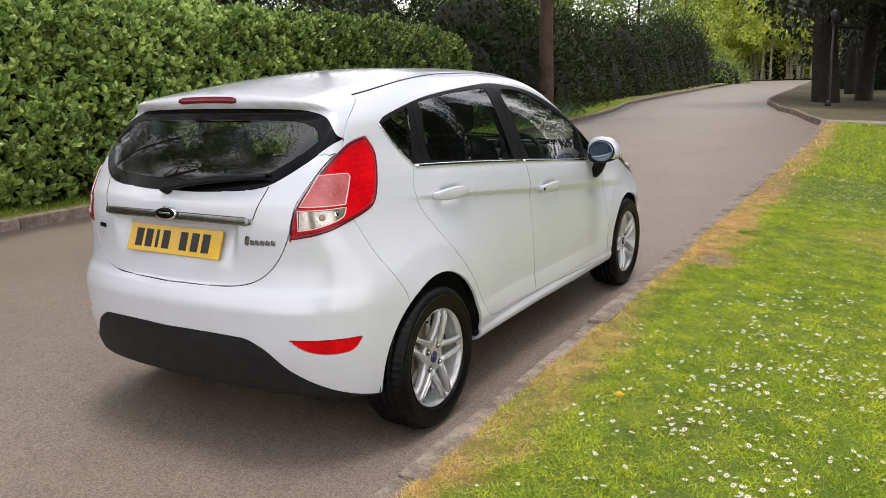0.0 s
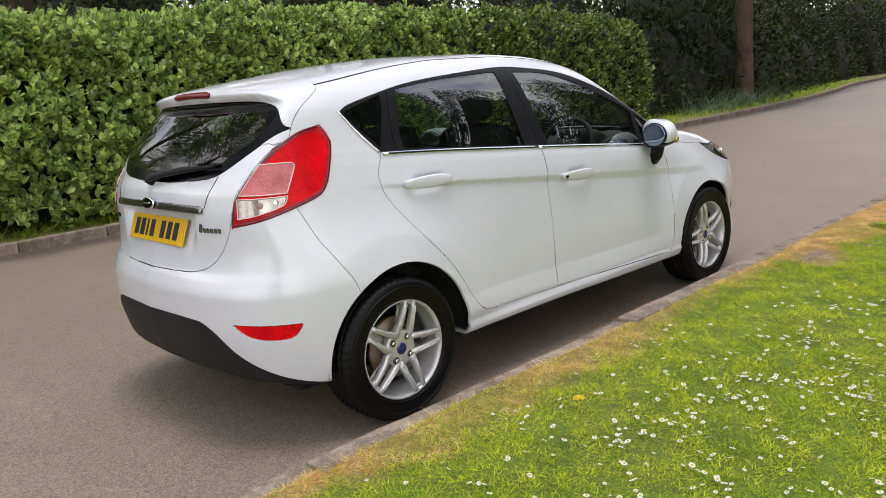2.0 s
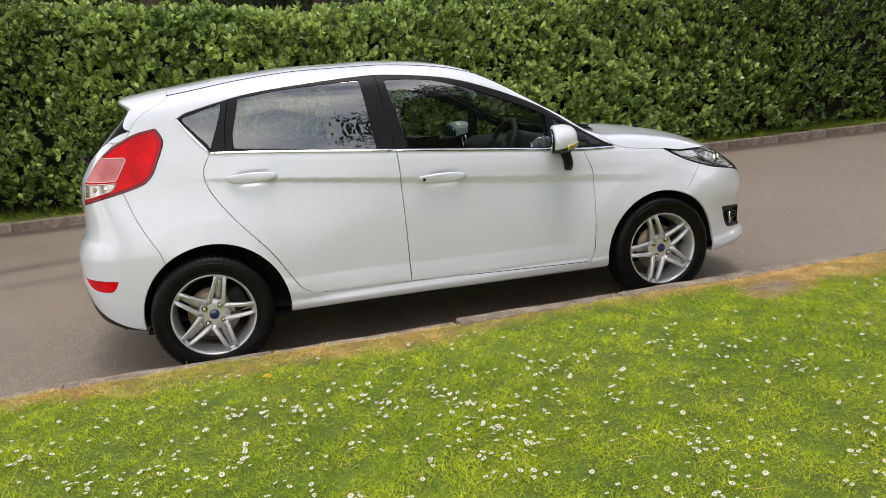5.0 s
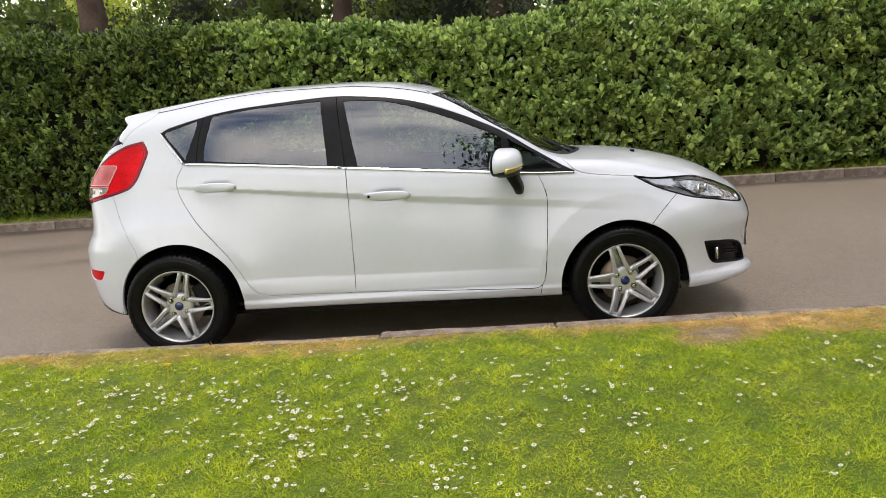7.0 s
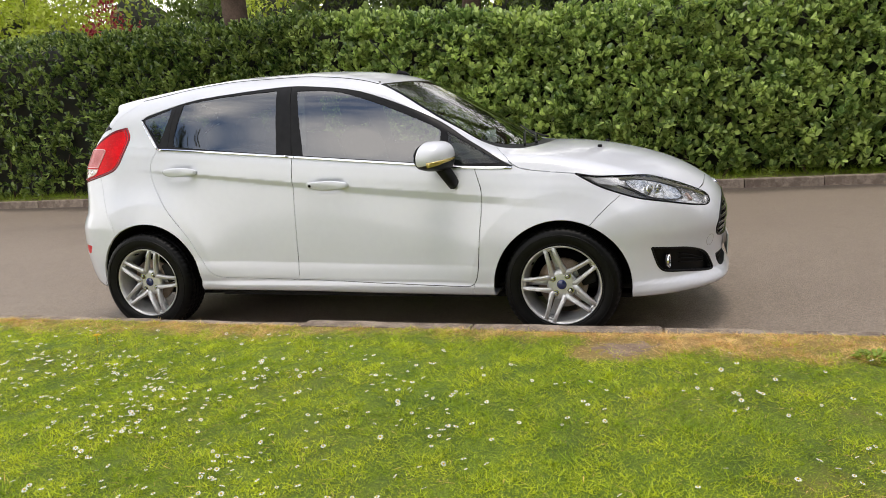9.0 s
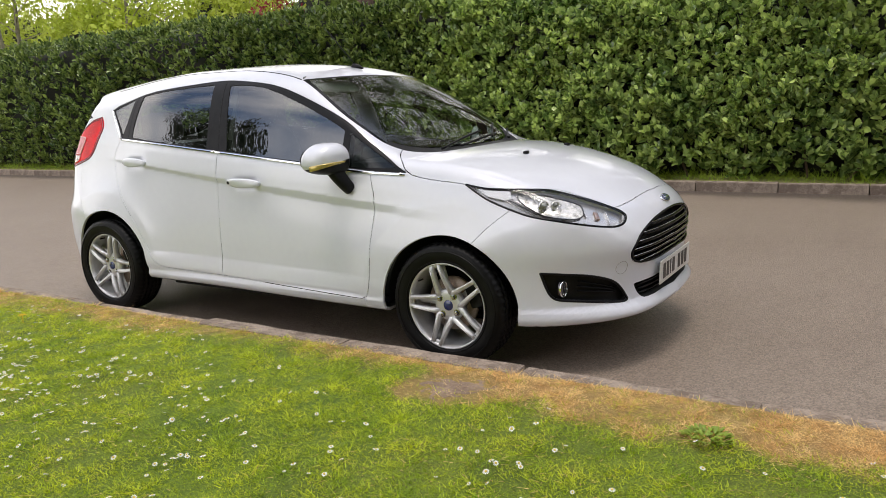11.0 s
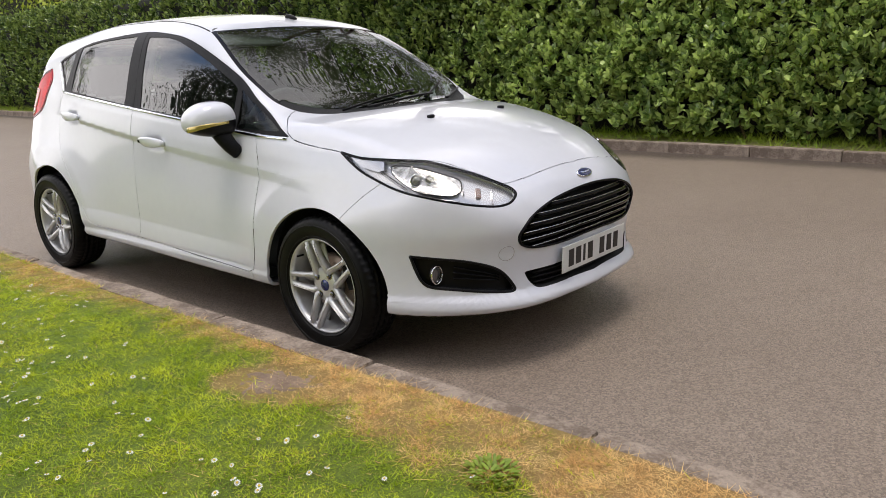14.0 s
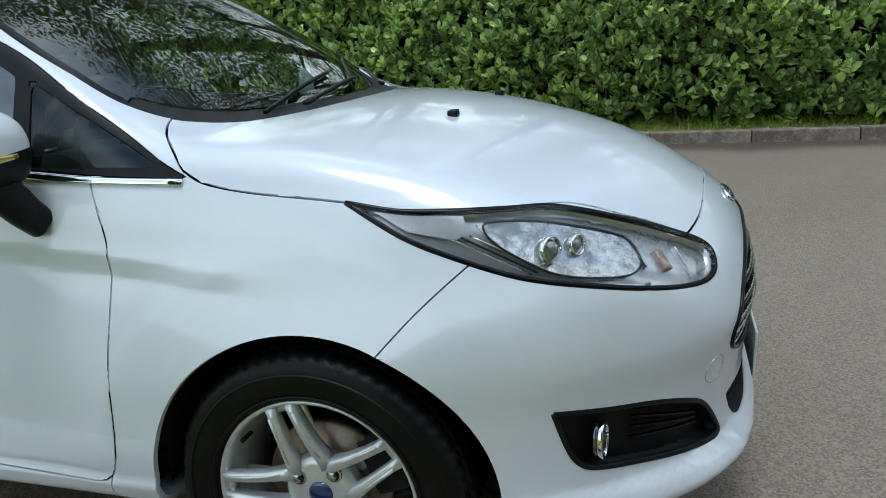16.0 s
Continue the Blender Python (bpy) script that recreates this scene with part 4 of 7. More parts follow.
    lathe(bm, [(0.0, 0.066), (0.030, 0.066), (0.038, 0.066), (0.058, 0.066), (0.073, 0.062), (0.080, 0.050), (0.074, 0.02), (0.0, 0.02)], turns=40)
    part("hub", bm, ALLOY, wheel)
    bm = bmesh.new()
    lathe(bm, [(0.0, 0.0725), (0.020, 0.0715), (0.0245, 0.069), (0.0255, 0.064)], turns=32)
    part("centre_cap", bm, BLUE_ENAMEL, wheel, "dark blue hub cap")
    for k in range(4):
        a = radians(nuts + 90 * k)
        bm = bmesh.new()
        lathe(bm, [(0.0125, 0.0632), (0.0125, 0.0645), (0.0098, 0.0648), (0.0095, 0.074), (0.006, 0.0765), (0.0, 0.077)], Matrix.Translation((0, 0.054 * math.cos(a), 0.054 * math.sin(a))), turns=6)
        lathe(bm, [(0.0165, 0.0655), (0.0165, 0.0672), (0.0125, 0.0675), (0.0125, 0.066)], Matrix.Translation((0, 0.054 * math.cos(a), 0.054 * math.sin(a))), turns=16)
        nut = part("wheel_nut", bm, SATIN, wheel, smooth=False)
        # Flat black disc on the hub; its colour stands in for a shaded nut hole.
        bm = bmesh.new()
        lathe(bm, [(0.0, 0.0668), (0.0150, 0.0668), (0.0175, 0.0655)], Matrix.Translation((0, 0.054 * math.cos(a), 0.054 * math.sin(a))), turns=20)
        part("nut_hole_shade", bm, LINING, nut, "black disc painted as the nut hole's shade")
    bm = bmesh.new()
    lathe(bm, [(0.05, 0.022), (0.128, 0.022), (0.130, 0.012), (0.128, 0.0), (0.05, 0.0)], turns=40)
    part("brake_disc", bm, ROTOR, wheel, "rust-tinged brake disc")
    bm = bmesh.new()
    box(bm, (0.06, 0.075, 0.12), pose(0.0, 0.118, 0.05, 20, 0, 0), 0.012)
    part("brake_caliper", bm, LINING, wheel)
    bm = bmesh.new()
    a = radians(phase + 36)
    lathe(bm, [(0.0045, 0.05), (0.0045, 0.085), (0.0, 0.087)], Matrix.Translation((0, 0.182 * math.cos(a), 0.182 * math.sin(a))), turns=8)
    part("valve", bm, RUBBER, wheel)
    return wheel


for y, phase, nuts in ((0.0, 74, 52), (2.489, 107, 55)):
    right = build_wheel(phase, nuts)
    right.matrix_basis = pose(0.738, y, 0.286)
    copy_thing(right, pose(-0.738, y, 0.286, 0, 0, 180))


# ---- fittings on the skin ----
def solve(fn, lo, hi):
    """Where fn first turns positive between lo (inside) and hi."""
    for _ in range(40):
        mid = (lo + hi) / 2
        lo, hi = (lo, mid) if fn(mid) > 0 else (mid, hi)
    return hi


def on_side(y, z, lift=0.0):
    p = np.array([solve(lambda x: float(body(x, y, z)), 0.2, 1.0), y, z])
    n = outward(p[None])[0]
    return Vector(p + n * lift), Vector(n)


def on_rear(x, z, lift=0.0):
    p = np.array([abs(x), -solve(lambda v: float(body(abs(x), -v, z)), -0.3, 0.9), z])
    n = outward(p[None])[0]
    p[0], n[0] = x, n[0] * (1 if x >= 0 else -1)
    return Vector(p + n * lift), Vector(n)


def on_front(x, z, lift=0.0):
    p = np.array([abs(x), solve(lambda v: float(body(abs(x), v, z)), 2.4, 3.6), z])
    n = outward(p[None])[0]
    p[0], n[0] = x, n[0] * (1 if x >= 0 else -1)
    return Vector(p + n * lift), Vector(n)


def on_top(x, y, lift=0.0):
    p = np.array([abs(x), y, solve(lambda v: float(body(abs(x), y, v)), 0.6, 1.7)])
    n = outward(p[None])[0]
    p[0], n[0] = x, n[0] * (1 if x >= 0 else -1)
    return Vector(p + n * lift), Vector(n)


def facing(place, normal, up=(0, 0, 1)):
    """A pose whose z axis is the normal and whose y axis points up the surface."""
    n = Vector(normal).normalized()
    r = Vector(up).cross(n).normalized()
    u = n.cross(r)
    return Matrix(((r.x, u.x, n.x, place[0]), (r.y, u.y, n.y, place[1]), (r.z, u.z, n.z, place[2]), (0, 0, 0, 1)))


def flip(bm):
    """A mirrored copy, for the other side of the car."""
    twin = bm.copy()
    for v in twin.verts:
        v.co.x *= -1
    bmesh.ops.reverse_faces(twin, faces=twin.faces[:])
    return twin


def pair(name, bm, mat, parents, label=""):
    twin = flip(bm)
    return [part(name, bm, mat, parents[0], label), part(name, twin, mat, parents[1], label)]


def oval(bm, m, a, b, h, turns=32, dome=0.3):
    """A domed oval plate, a by b metres half across, h thick."""
    mid = bm.verts.new(m @ Vector((0, 0, h)))
    rings = []
    for r, z in ((0.55, h * (1 - dome * 0.2)), (0.9, h * (1 - dome)), (1.0, h * 0.45), (1.0, -0.002)):
        rings.append([bm.verts.new(m @ Vector((a * r * math.cos(math.tau * k / turns), b * r * math.sin(math.tau * k / turns), z))) for k in range(turns)])
    for k in range(turns):
        bm.faces.new((mid, rings[0][k], rings[0][(k + 1) % turns]))
    for p, q in zip(rings, rings[1:]):
        for k in range(turns):
            bm.faces.new((p[k], q[k], q[(k + 1) % turns], p[(k + 1) % turns]))


# bright strip along the foot of the side windows, and up behind the quarter window
SILL_LINE = pchip([(0.085, 1.069), (0.203, 1.062), (1.0, 0.994), (1.586, 0.939), (2.073, 0.893), (2.245, 0.886)])
for lo, hi, owner in ((0.09, 0.985, "rear"), (0.99, 2.245, "front")):
    line = [on_side(y, float(SILL_LINE(y)), 0.003) for y in np.linspace(lo, hi, 30)]
    bm = bmesh.new()
    sweep(bm, [p for p, _ in line], 0.0135, 0.007, normals=[n for _, n in line])
    pair("chrome_strip", bm, CHROME, DOORS[owner], "bright chrome window strip")
line = [on_side(0.085 + (-0.055 - 0.085) * s, 1.071 + (1.252 - 1.071) * s - 0.012 * math.sin(math.pi * s), 0.003) for s in np.linspace(0, 1, 12)]
bm = bmesh.new()
sweep(bm, [p for p, _ in line], [0.008] * 9 + [0.007, 0.006, 0.004], 0.006, normals=[n for _, n in line])
pair("chrome_strip", bm, CHROME, (car, car))

# pillar joint between the doors' frames
line = [on_side(0.98 - 0.13 * (z - 1.19), z, -0.001) for z in np.linspace(1.0, 1.38, 14)]
bm = bmesh.new()
sweep(bm, [p for p, _ in line], 0.004, 0.003, normals=[n for _, n in line])
pair("pillar_seal", bm, RUBBER, (car, car))
# roof ditches
DITCH = pchip([(-0.09, 0.522), (0.235, 0.515), (0.74, 0.503), (1.0, 0.502), (1.274, 0.528), (1.477, 0.555)])
line = [on_top(float(DITCH(y)), y, -0.0006) for y in np.linspace(-0.09, 1.48, 44)]
bm = bmesh.new()
sweep(bm, [p for p, _ in line], 0.009, 0.003, normals=[n for _, n in line])
pair("roof_ditch_seal", bm, RUBBER, (car, car), "thin dark roof seam")

# door handles
for owner, (y0, z0, y1, z1) in (("rear", (0.145, 0.940, 0.392, 0.930)), ("front", (1.105, 0.843, 1.350, 0.829))):
    pts, nrm = [], []
    (p0, n0), (p1, n1) = on_side(y0 - 0.02, z0), on_side(y1 + 0.02, z1)
    for s in np.linspace(0, 1, 17):
        n = n0.lerp(n1, s).normalized()
        pts.append(p0.lerp(p1, 0.08 + 0.84 * s) + n * (0.003 + 0.021 * math.sin(math.pi * min(1, max(0, s))) ** 0.45))
        nrm.append(n)
    bm = bmesh.new()
    sweep(bm, pts, [0.020 + 0.032 * math.sin(math.pi * s) ** 0.6 for s in np.linspace(0, 1, 17)], 0.016, normals=nrm)
    handles = pair("door_handle", bm, PAINT, DOORS[owner], "white pull handle")
    if owner == "front":
        p, n = on_side(1.127, 0.842)
        bm = bmesh.new()
        oval(bm, facing(p + n * 0.024, n), 0.008, 0.008, 0.004, 14)
        part("lock_cylinder", bm, BLACK_GLOSS, handles[0])

# door mirrors
bm = bmesh.new()
bmesh.ops.create_uvsphere(bm, u_segments=40, v_segments=24, radius=1.0)
for v in bm.verts:
    x, y, z = v.co
    v.co = Vector((0.876 + 0.102 * math.copysign(abs(x) ** 0.8, x), 1.872 - 0.028 * x + (0.088 * y ** 0.72 if y > 0 else -0.058 * abs(y) ** 0.3),
                   0.967 + 0.076 * math.copysign(abs(z) ** 0.8, z) * (1 - 0.22 * x) + 0.012 * (0.3 - x * x)))
shell = bm
cap, low = shell.copy(), shell.copy()
for b, keep in ((cap, True), (low, False)):
    bmesh.ops.bisect_plane(b, geom=b.verts[:] + b.edges[:] + b.faces[:], plane_co=(0.876, 1.872, 0.944), plane_no=(0.10, -0.18, 1.0), clear_inner=keep, clear_outer=not keep)
shell.free()
MIRRORS = []
for side in (0, 1):
    piece = cap if side == 0 else flip(cap)
    MIRRORS.append(part("door_mirror", piece.copy(), PAINT, DOORS["front"][side], "white mirror cap on a black stalk"))
MIRRORS[1].location = (0.045, -0.075, -0.012)
pair("mirror_underside", low, BLACK_TRIM, MIRRORS, "black lower mirror shell")
bm = bmesh.new()
sweep(bm, [Vector((0.850, 1.895, 0.93)), Vector((0.835, 1.915, 0.885)), Vector((0.815, 1.935, 0.845)), Vector((0.785, 1.945, 0.812))],
      [0.085, 0.075, 0.065, 0.06], [0.06, 0.052, 0.05, 0.045], normals=[(0.3, 1, 0)] * 4)
bmesh.ops.bevel(bm, geom=bm.edges[:], offset=0.004, segments=1, affect="EDGES")
pair("mirror_stalk", bm, BLACK_TRIM, MIRRORS, "black mirror stalk")
bm = bmesh.new()
line = []
for s in np.linspace(0.02, 0.95, 14):
    a = math.pi * (0.02 + 0.60 * s)
    line.append(Vector((0.876 + 0.104 * math.copysign(abs(math.cos(a)) ** 0.8, math.cos(a)), 1.872 - 0.028 * math.cos(a) + 0.090 * abs(math.sin(a)) ** 0.72, 0.944 - 0.10 * 0.10 * math.cos(a) + 0.18 * 0.085 * math.sin(a) - 0.004)))
sweep(bm, line, [0.026 - 0.016 * s for s in np.linspace(0, 1, 14)], 0.009, normals=[Vector((p.x - 0.876, p.y - 1.872, 0)).normalized() for p in line])
pair("indicator_lens", bm, AMBER, MIRRORS, "amber indicator strip")
bm = bmesh.new()
oval(bm, facing((0.880, 1.815, 0.967), (-0.26, -1, 0.02)), 0.089, 0.064, 0.004, 36, 0.3)
pair("mirror_rim", bm, BLACK_TRIM, MIRRORS, "black mirror rim")
bm = bmesh.new()
oval(bm, facing((0.878, 1.809, 0.967), (-0.26, -1, 0.02)), 0.084, 0.060, 0.002, 36, 0.05)
pair("mirror_glass", bm, MIRROR, MIRRORS, "bluish mirror glass")

# number plates: lettering stands as plain bars
def plate(name, m, mat, parent, label):
    bm = bmesh.new()
    box(bm, (0.52, 0.111, 0.006), m, 0.0022)
    board = part(name, bm, mat, parent, label, smooth=False)
    for k, x in enumerate((-0.195, -0.138, -0.090, -0.040, 0.060, 0.122, 0.182)):
        bm = bmesh.new()
        box(bm, (0.016 if k == 2 else 0.040, 0.072, 0.0016), m @ pose(x, 0, 0.0036))
        part("lettering", bm, INK, board, smooth=False)


low_p, top_p = on_rear(0, 0.782, 0.006)[0], on_rear(0, 0.884, 0.006)[0]
up = (top_p - low_p).normalized()
plate("number_plate", facing((low_p + top_p) / 2, Vector((-1, 0, 0)).cross(up) * -1 if Vector((-1, 0, 0)).cross(up).y > 0 else Vector((-1, 0, 0)).cross(up), up), YELLOW_PLATE, tailgate, "yellow rear number plate with black bars")
plate("number_plate", facing((0, 3.320, 0.388), (0, 1, -0.03)), WHITE_PLATE, front_bumper, "white front number plate with black bars")

# tailgate: chrome bar, badges, emblem bars, wiper, high brake lamp
line = [on_rear(x, 0.937 - 0.006 * (x / 0.4) ** 2, 0.006) for x in np.linspace(-0.408, 0.408, 31)]
bm = bmesh.new()
sweep(bm, [p for p, _ in line], [0.022] + [0.031] * 29 + [0.022], 0.005, normals=[n for _, n in line])
part("chrome_bar", bm, DARK_CHROME, tailgate, "chrome bar above the number plate")
for name, at, a, b in (("rear_badge", on_rear(0, 0.943, 0.013), 0.058, 0.0255), ("front_badge", on_front(0, 0.707, 0.002), 0.057, 0.0235)):
    bm = bmesh.new()
    oval(bm, facing(*at), a, b, 0.006)
    badge = part(name, bm, CHROME, tailgate if name == "rear_badge" else front_bumper, "dark oval badge with a chrome rim")
    bm = bmesh.new()
    oval(bm, facing(at[0] + at[1] * 0.0045, at[1]), a * 0.88, b * 0.82, 0.003)
    field = part("badge_field", bm, BLUE_ENAMEL if name == "front_badge" else BLACK_GLOSS, badge)
    bm = bmesh.new()
    box(bm, (a * 1.1, b * 0.28, 0.002), facing(at[0] + at[1] * 0.0075, at[1]), 0.0008)
    part("badge_bar", bm, CHROME, field)
for k in range(6):
    p, n = on_rear(0.388 + 0.021 * k, 0.856 + (0.007 if k == 0 else 0), 0.002)
    bm = bmesh.new()
    box(bm, (0.017, 0.034 if k == 0 else 0.018, 0.003), facing(p, n) @ pose(0, 0, 0, 0, 0, -14), 0.001)
    part("emblem_bar", bm, DARK_CHROME, tailgate)
p, n = on_rear(-0.452, 0.863, 0.002)
bm = bmesh.new()
box(bm, (0.052, 0.018, 0.004), facing(p, n), 0.001)
part("trim_emblem", bm, BLACK_GLOSS, tailgate)
seam = [on_rear(0.442 - 0.03 * s, 1.032 - 0.09 * s, 0.0004) for s in np.linspace(-0.25, 1.05, 10)]
bm = bmesh.new()
sweep(bm, [p for p, _ in seam], 0.0035, 0.002, normals=[n for _, n in seam])
pair("tailgate_crease", bm, RUBBER, (tailgate, tailgate))
wiper_path = [on_rear(-0.045 + 0.48 * s, 1.036 + 0.05 * s - 0.03 * (s - 0.5) ** 2, 0.022 + 0.006 * math.sin(3 * s)) for s in np.linspace(0, 1, 12)]
bm = bmesh.new()
sweep(bm, [p for p, _ in wiper_path], [0.034, 0.032, 0.03] + [0.026] * 5 + [0.022, 0.018, 0.014, 0.01], 0.016, normals=[n for _, n in wiper_path])
wiper = part("rear_wiper", bm, BLACK_TRIM, tailgate, "black rear wiper arm")
p, n = on_rear(-0.03, 1.032, 0.0)
bm = bmesh.new()
oval(bm, facing(p, n), 0.026, 0.024, 0.032, 20)
part("wiper_pivot", bm, BLACK_TRIM, wiper)
blade = [on_rear(0.03 + 0.41 * s, 1.045 + 0.048 * s, 0.007) for s in np.linspace(0, 1, 9)]
bm = bmesh.new()
sweep(bm, [p for p, _ in blade], 0.01, 0.012, normals=[n for _, n in blade])
part("wiper_blade", bm, RUBBER, wiper)
lamp = [on_rear(x, 1.358 + 0.004 * (1 - (x / 0.16) ** 2), 0.001) for x in np.linspace(-0.16, 0.16, 17)]
bm = bmesh.new()
sweep(bm, [p for p, _ in lamp], [0.014] + [0.026] * 15 + [0.014], 0.012, normals=[n for _, n in lamp])
part("high_brake_lamp", bm, DARK_RED, tailgate, "dark red high brake lamp")

# front: grille bars, lower bars, frame, fog lamps, headlamp insides, washers, wipers, aerial
GRILLE_TOP = pchip([(0, 0.662), (0.25, 0.641), (0.40, 0.592), (0.468, 0.535)])
for k in range(6):
    z = 0.478 + 0.030 * k
    wide = min(0.455, solve(lambda x: z - float(GRILLE_TOP(x)) + 0.004, 0.0, 0.47)) - 0.008
    wide = wide if k else 0.43
    for name, mat, dz, deep, h, lift in (("grille_bar", BLACK_GLOSS, 0.0, 0.03, 0.0155, -0.02), ("bar_edge", SATIN, 0.0075, 0.012, 0.0035, -0.0095)):
        line = [on_front(x, z + dz - 0.02 * (x / 0.45) ** 2 * (1 - k / 6), lift) for x in np.linspace(-wide, wide, 25)]
        bm = bmesh.new()
        sweep(bm, [p for p, _ in line], h, deep, normals=[n for _, n in line])
        piece = part(name, bm, mat, front_bumper if name == "grille_bar" else bar, "gloss black grille bar" if name == "grille_bar" else "")
        if name == "grille_bar":
            bar = piece
outline = loop([(-0.25, 0.645), (0, 0.668), (0.25, 0.647), (0.40, 0.598), (0.468, 0.535), (0.455, 0.488), (0.39, 0.463), (0.2, 0.46), (0, 0.468), (-0.2, 0.46), (-0.39, 0.463), (-0.455, 0.488), (-0.468, 0.535), (-0.40, 0.598)], 6)
ring = [on_front(float(x) * 0.988, 0.56 + (float(z) - 0.56) * 0.97, -0.001) for x, z in np.vstack([outline, outline[:1]])]
bm = bmesh.new()
sweep(bm, [p for p, _ in ring], 0.009, 0.012, normals=[n for _, n in ring])
part("grille_surround", bm, BLACK_GLOSS, front_bumper, "dark glossy grille surround")
for z in (0.316, 0.336, 0.356):
    line = [on_front(x, z, -0.025) for x in np.linspace(-0.375, 0.375, 19)]
    bm = bmesh.new()
    sweep(bm, [p for p, _ in line], 0.009, 0.02, normals=[n for _, n in line])
    part("lower_grille_bar", bm, BLACK_TRIM, front_bumper)
p, n = on_front(0.502, 0.459, 0.0005)
bm = bmesh.new()
ring = [on_front(0.502 + 0.0275 * math.cos(a), 0.459 + 0.029 * math.sin(a), 0.0002) for a in np.linspace(0, math.tau, 33)]
sweep(bm, [q for q, _ in ring], 0.0016, 0.0016, normals=[k for _, k in ring])
part("towing_eye_cover", bm, SATIN, front_bumper, "round towing eye cover")
p, n = on_front(0.689, 0.386, 0.0)
aim = Vector((0.16, 0.985, 0.0)).normalized()
m = facing(p - aim * 0.03, aim)
bm = bmesh.new()
pts = [m @ Vector((0.026 * math.cos(a), 0.036 * math.sin(a), 0.018)) for a in np.linspace(0, math.tau, 29)]
sweep(bm, pts, 0.005, 0.010, normals=[aim] * 29)
lamps = pair("fog_lamp", bm, CHROME, (front_bumper, front_bumper), "round fog lamp in a chrome ring")
bm = bmesh.new()
oval(bm, m @ Matrix.Translation((0, 0, 0.008)), 0.025, 0.035, 0.010, 24)
pair("fog_lens", bm, material("fog_lamp_glass", (0.10, 0.10, 0.11), 0.06, 0.5, coat=1.0), lamps)
for dz in (0.032, 0.010, -0.012):
    line = []
    for s in np.linspace(0, 1, 12):
        q, nn = on_front(0.655 - 0.135 * s, 0.383 + dz * (1 - 0.55 * s) - 0.028 * s)
        line.append((q - nn * 0.016, nn))
    bm = bmesh.new()
    sweep(bm, [a for a, _ in line], 0.005, 0.010, normals=[b for _, b in line])
    pair("recess_rib", bm, BLACK_GLOSS, (front_bumper, front_bumper))

def in_lamp(x, z, deep):
    p, n = on_front(x, z)
    return p - n * deep, n


def lamp_patch(points, deep, bowl, mat, name, label="", line=None):
    """A dished plate behind the lamp's lens, by its outline along the car and up."""
    c = loop(points, 5, tuple(range(len(points))) if line is None else ())
    mid = c.mean(0)
    bm, rows = bmesh.new(), []
    for r in (0.15, 0.4, 0.7, 0.9, 1.0):
        row = []
        for y, z in mid + (c - mid) * r:
            p, n = on_side(float(y), float(z))
            row.append(bm.verts.new(p - n * (deep + bowl * (1 - r * r))))
        rows.append(row)
    k = len(c)
    for p, q in zip(rows, rows[1:]):
        for i in range(k):
            bm.faces.new((p[i], q[i], q[(i + 1) % k], p[(i + 1) % k]))
    bm.faces.new(rows[0])
    bmesh.ops.recalc_face_normals(bm, faces=bm.faces[:])
    pair(name, bm, mat, HEADS, label)
    if line is not None:
        edge = [on_side(float(y), float(z)) for y, z in np.vstack([c, c[:1]])]
        bm = bmesh.new()
        sweep(bm, [p - n * (deep - 0.001) for p, n in edge], 0.004, 0.004, normals=[n for _, n in edge])
        pair(name + "_edge", bm, line, HEADS)


def lamp_line(y0, z0, y1, z1, wide, deep, mat, name):
    line = [on_side(y0 + (y1 - y0) * s, z0 + (z1 - z0) * s) for s in np.linspace(0, 1, 9)]
    bm = bmesh.new()
    sweep(bm, [p - n * deep for p, n in line], wide, 0.008, normals=[n for _, n in line])
    pair(name, bm, mat, HEADS)


lamp_patch([(2.815, 0.803), (2.923, 0.796), (3.05, 0.751), (3.085, 0.712), (3.07, 0.697), (3.02, 0.700), (2.93, 0.718), (2.835, 0.768)], 0.009, 0.012, BOWL, "reflector_bowl", "mirrored reflector bowl", GRAINED)
lamp_patch([(2.618, 0.829), (2.70, 0.822), (2.775, 0.815), (2.79, 0.785), (2.765, 0.777), (2.68, 0.794)], 0.004, 0.0, HOUSING, "lamp_strip", "white lamp strip")
BULB = material("projector_glass", (0.20, 0.20, 0.17), 0.05, 0.6, other=(0.42, 0.42, 0.38), scale=40, coat=1.0)
for y, z, r in ((2.928, 0.756, 0.024), (2.972, 0.760, 0.018)):
    p, n = on_side(y, z)
    aim = Vector((0.5, 0.85, 0.1)).normalized()
    m = facing(p - n * 0.014, aim)
    bm = bmesh.new()
    pts = [m @ Vector((r * math.cos(a), r * math.sin(a), 0.004)) for a in np.linspace(0, math.tau, 29)]
    sweep(bm, pts, 0.004, 0.010, normals=[aim] * 29)
    pair("projector_ring", bm, CHROME, HEADS)
    bm = bmesh.new()
    bmesh.ops.create_uvsphere(bm, u_segments=20, v_segments=12, radius=r * 0.9, matrix=m @ Matrix.Translation((0, 0, -0.006)))
    pair("projector_lens", bm, BULB, HEADS, "clear projector lens")
for y0, z0, y1, z1 in ((2.745, 0.786, 2.90, 0.716), (2.79, 0.784, 2.925, 0.722), (2.80, 0.80, 2.84, 0.768)):
    lamp_line(y0, z0, y1, z1, 0.0035, 0.011, SATIN, "lamp_moulding")
lamp_line(2.775, 0.781, 2.91, 0.718, 0.004, 0.005, GRAINED, "lamp_groove")
lamp_line(2.96, 0.695, 3.10, 0.672, 0.010, 0.006, HOUSING, "lamp_step")
p, n = in_lamp(0.545, 0.705, 0.030)
m = facing(p, n)
bm = bmesh.new()
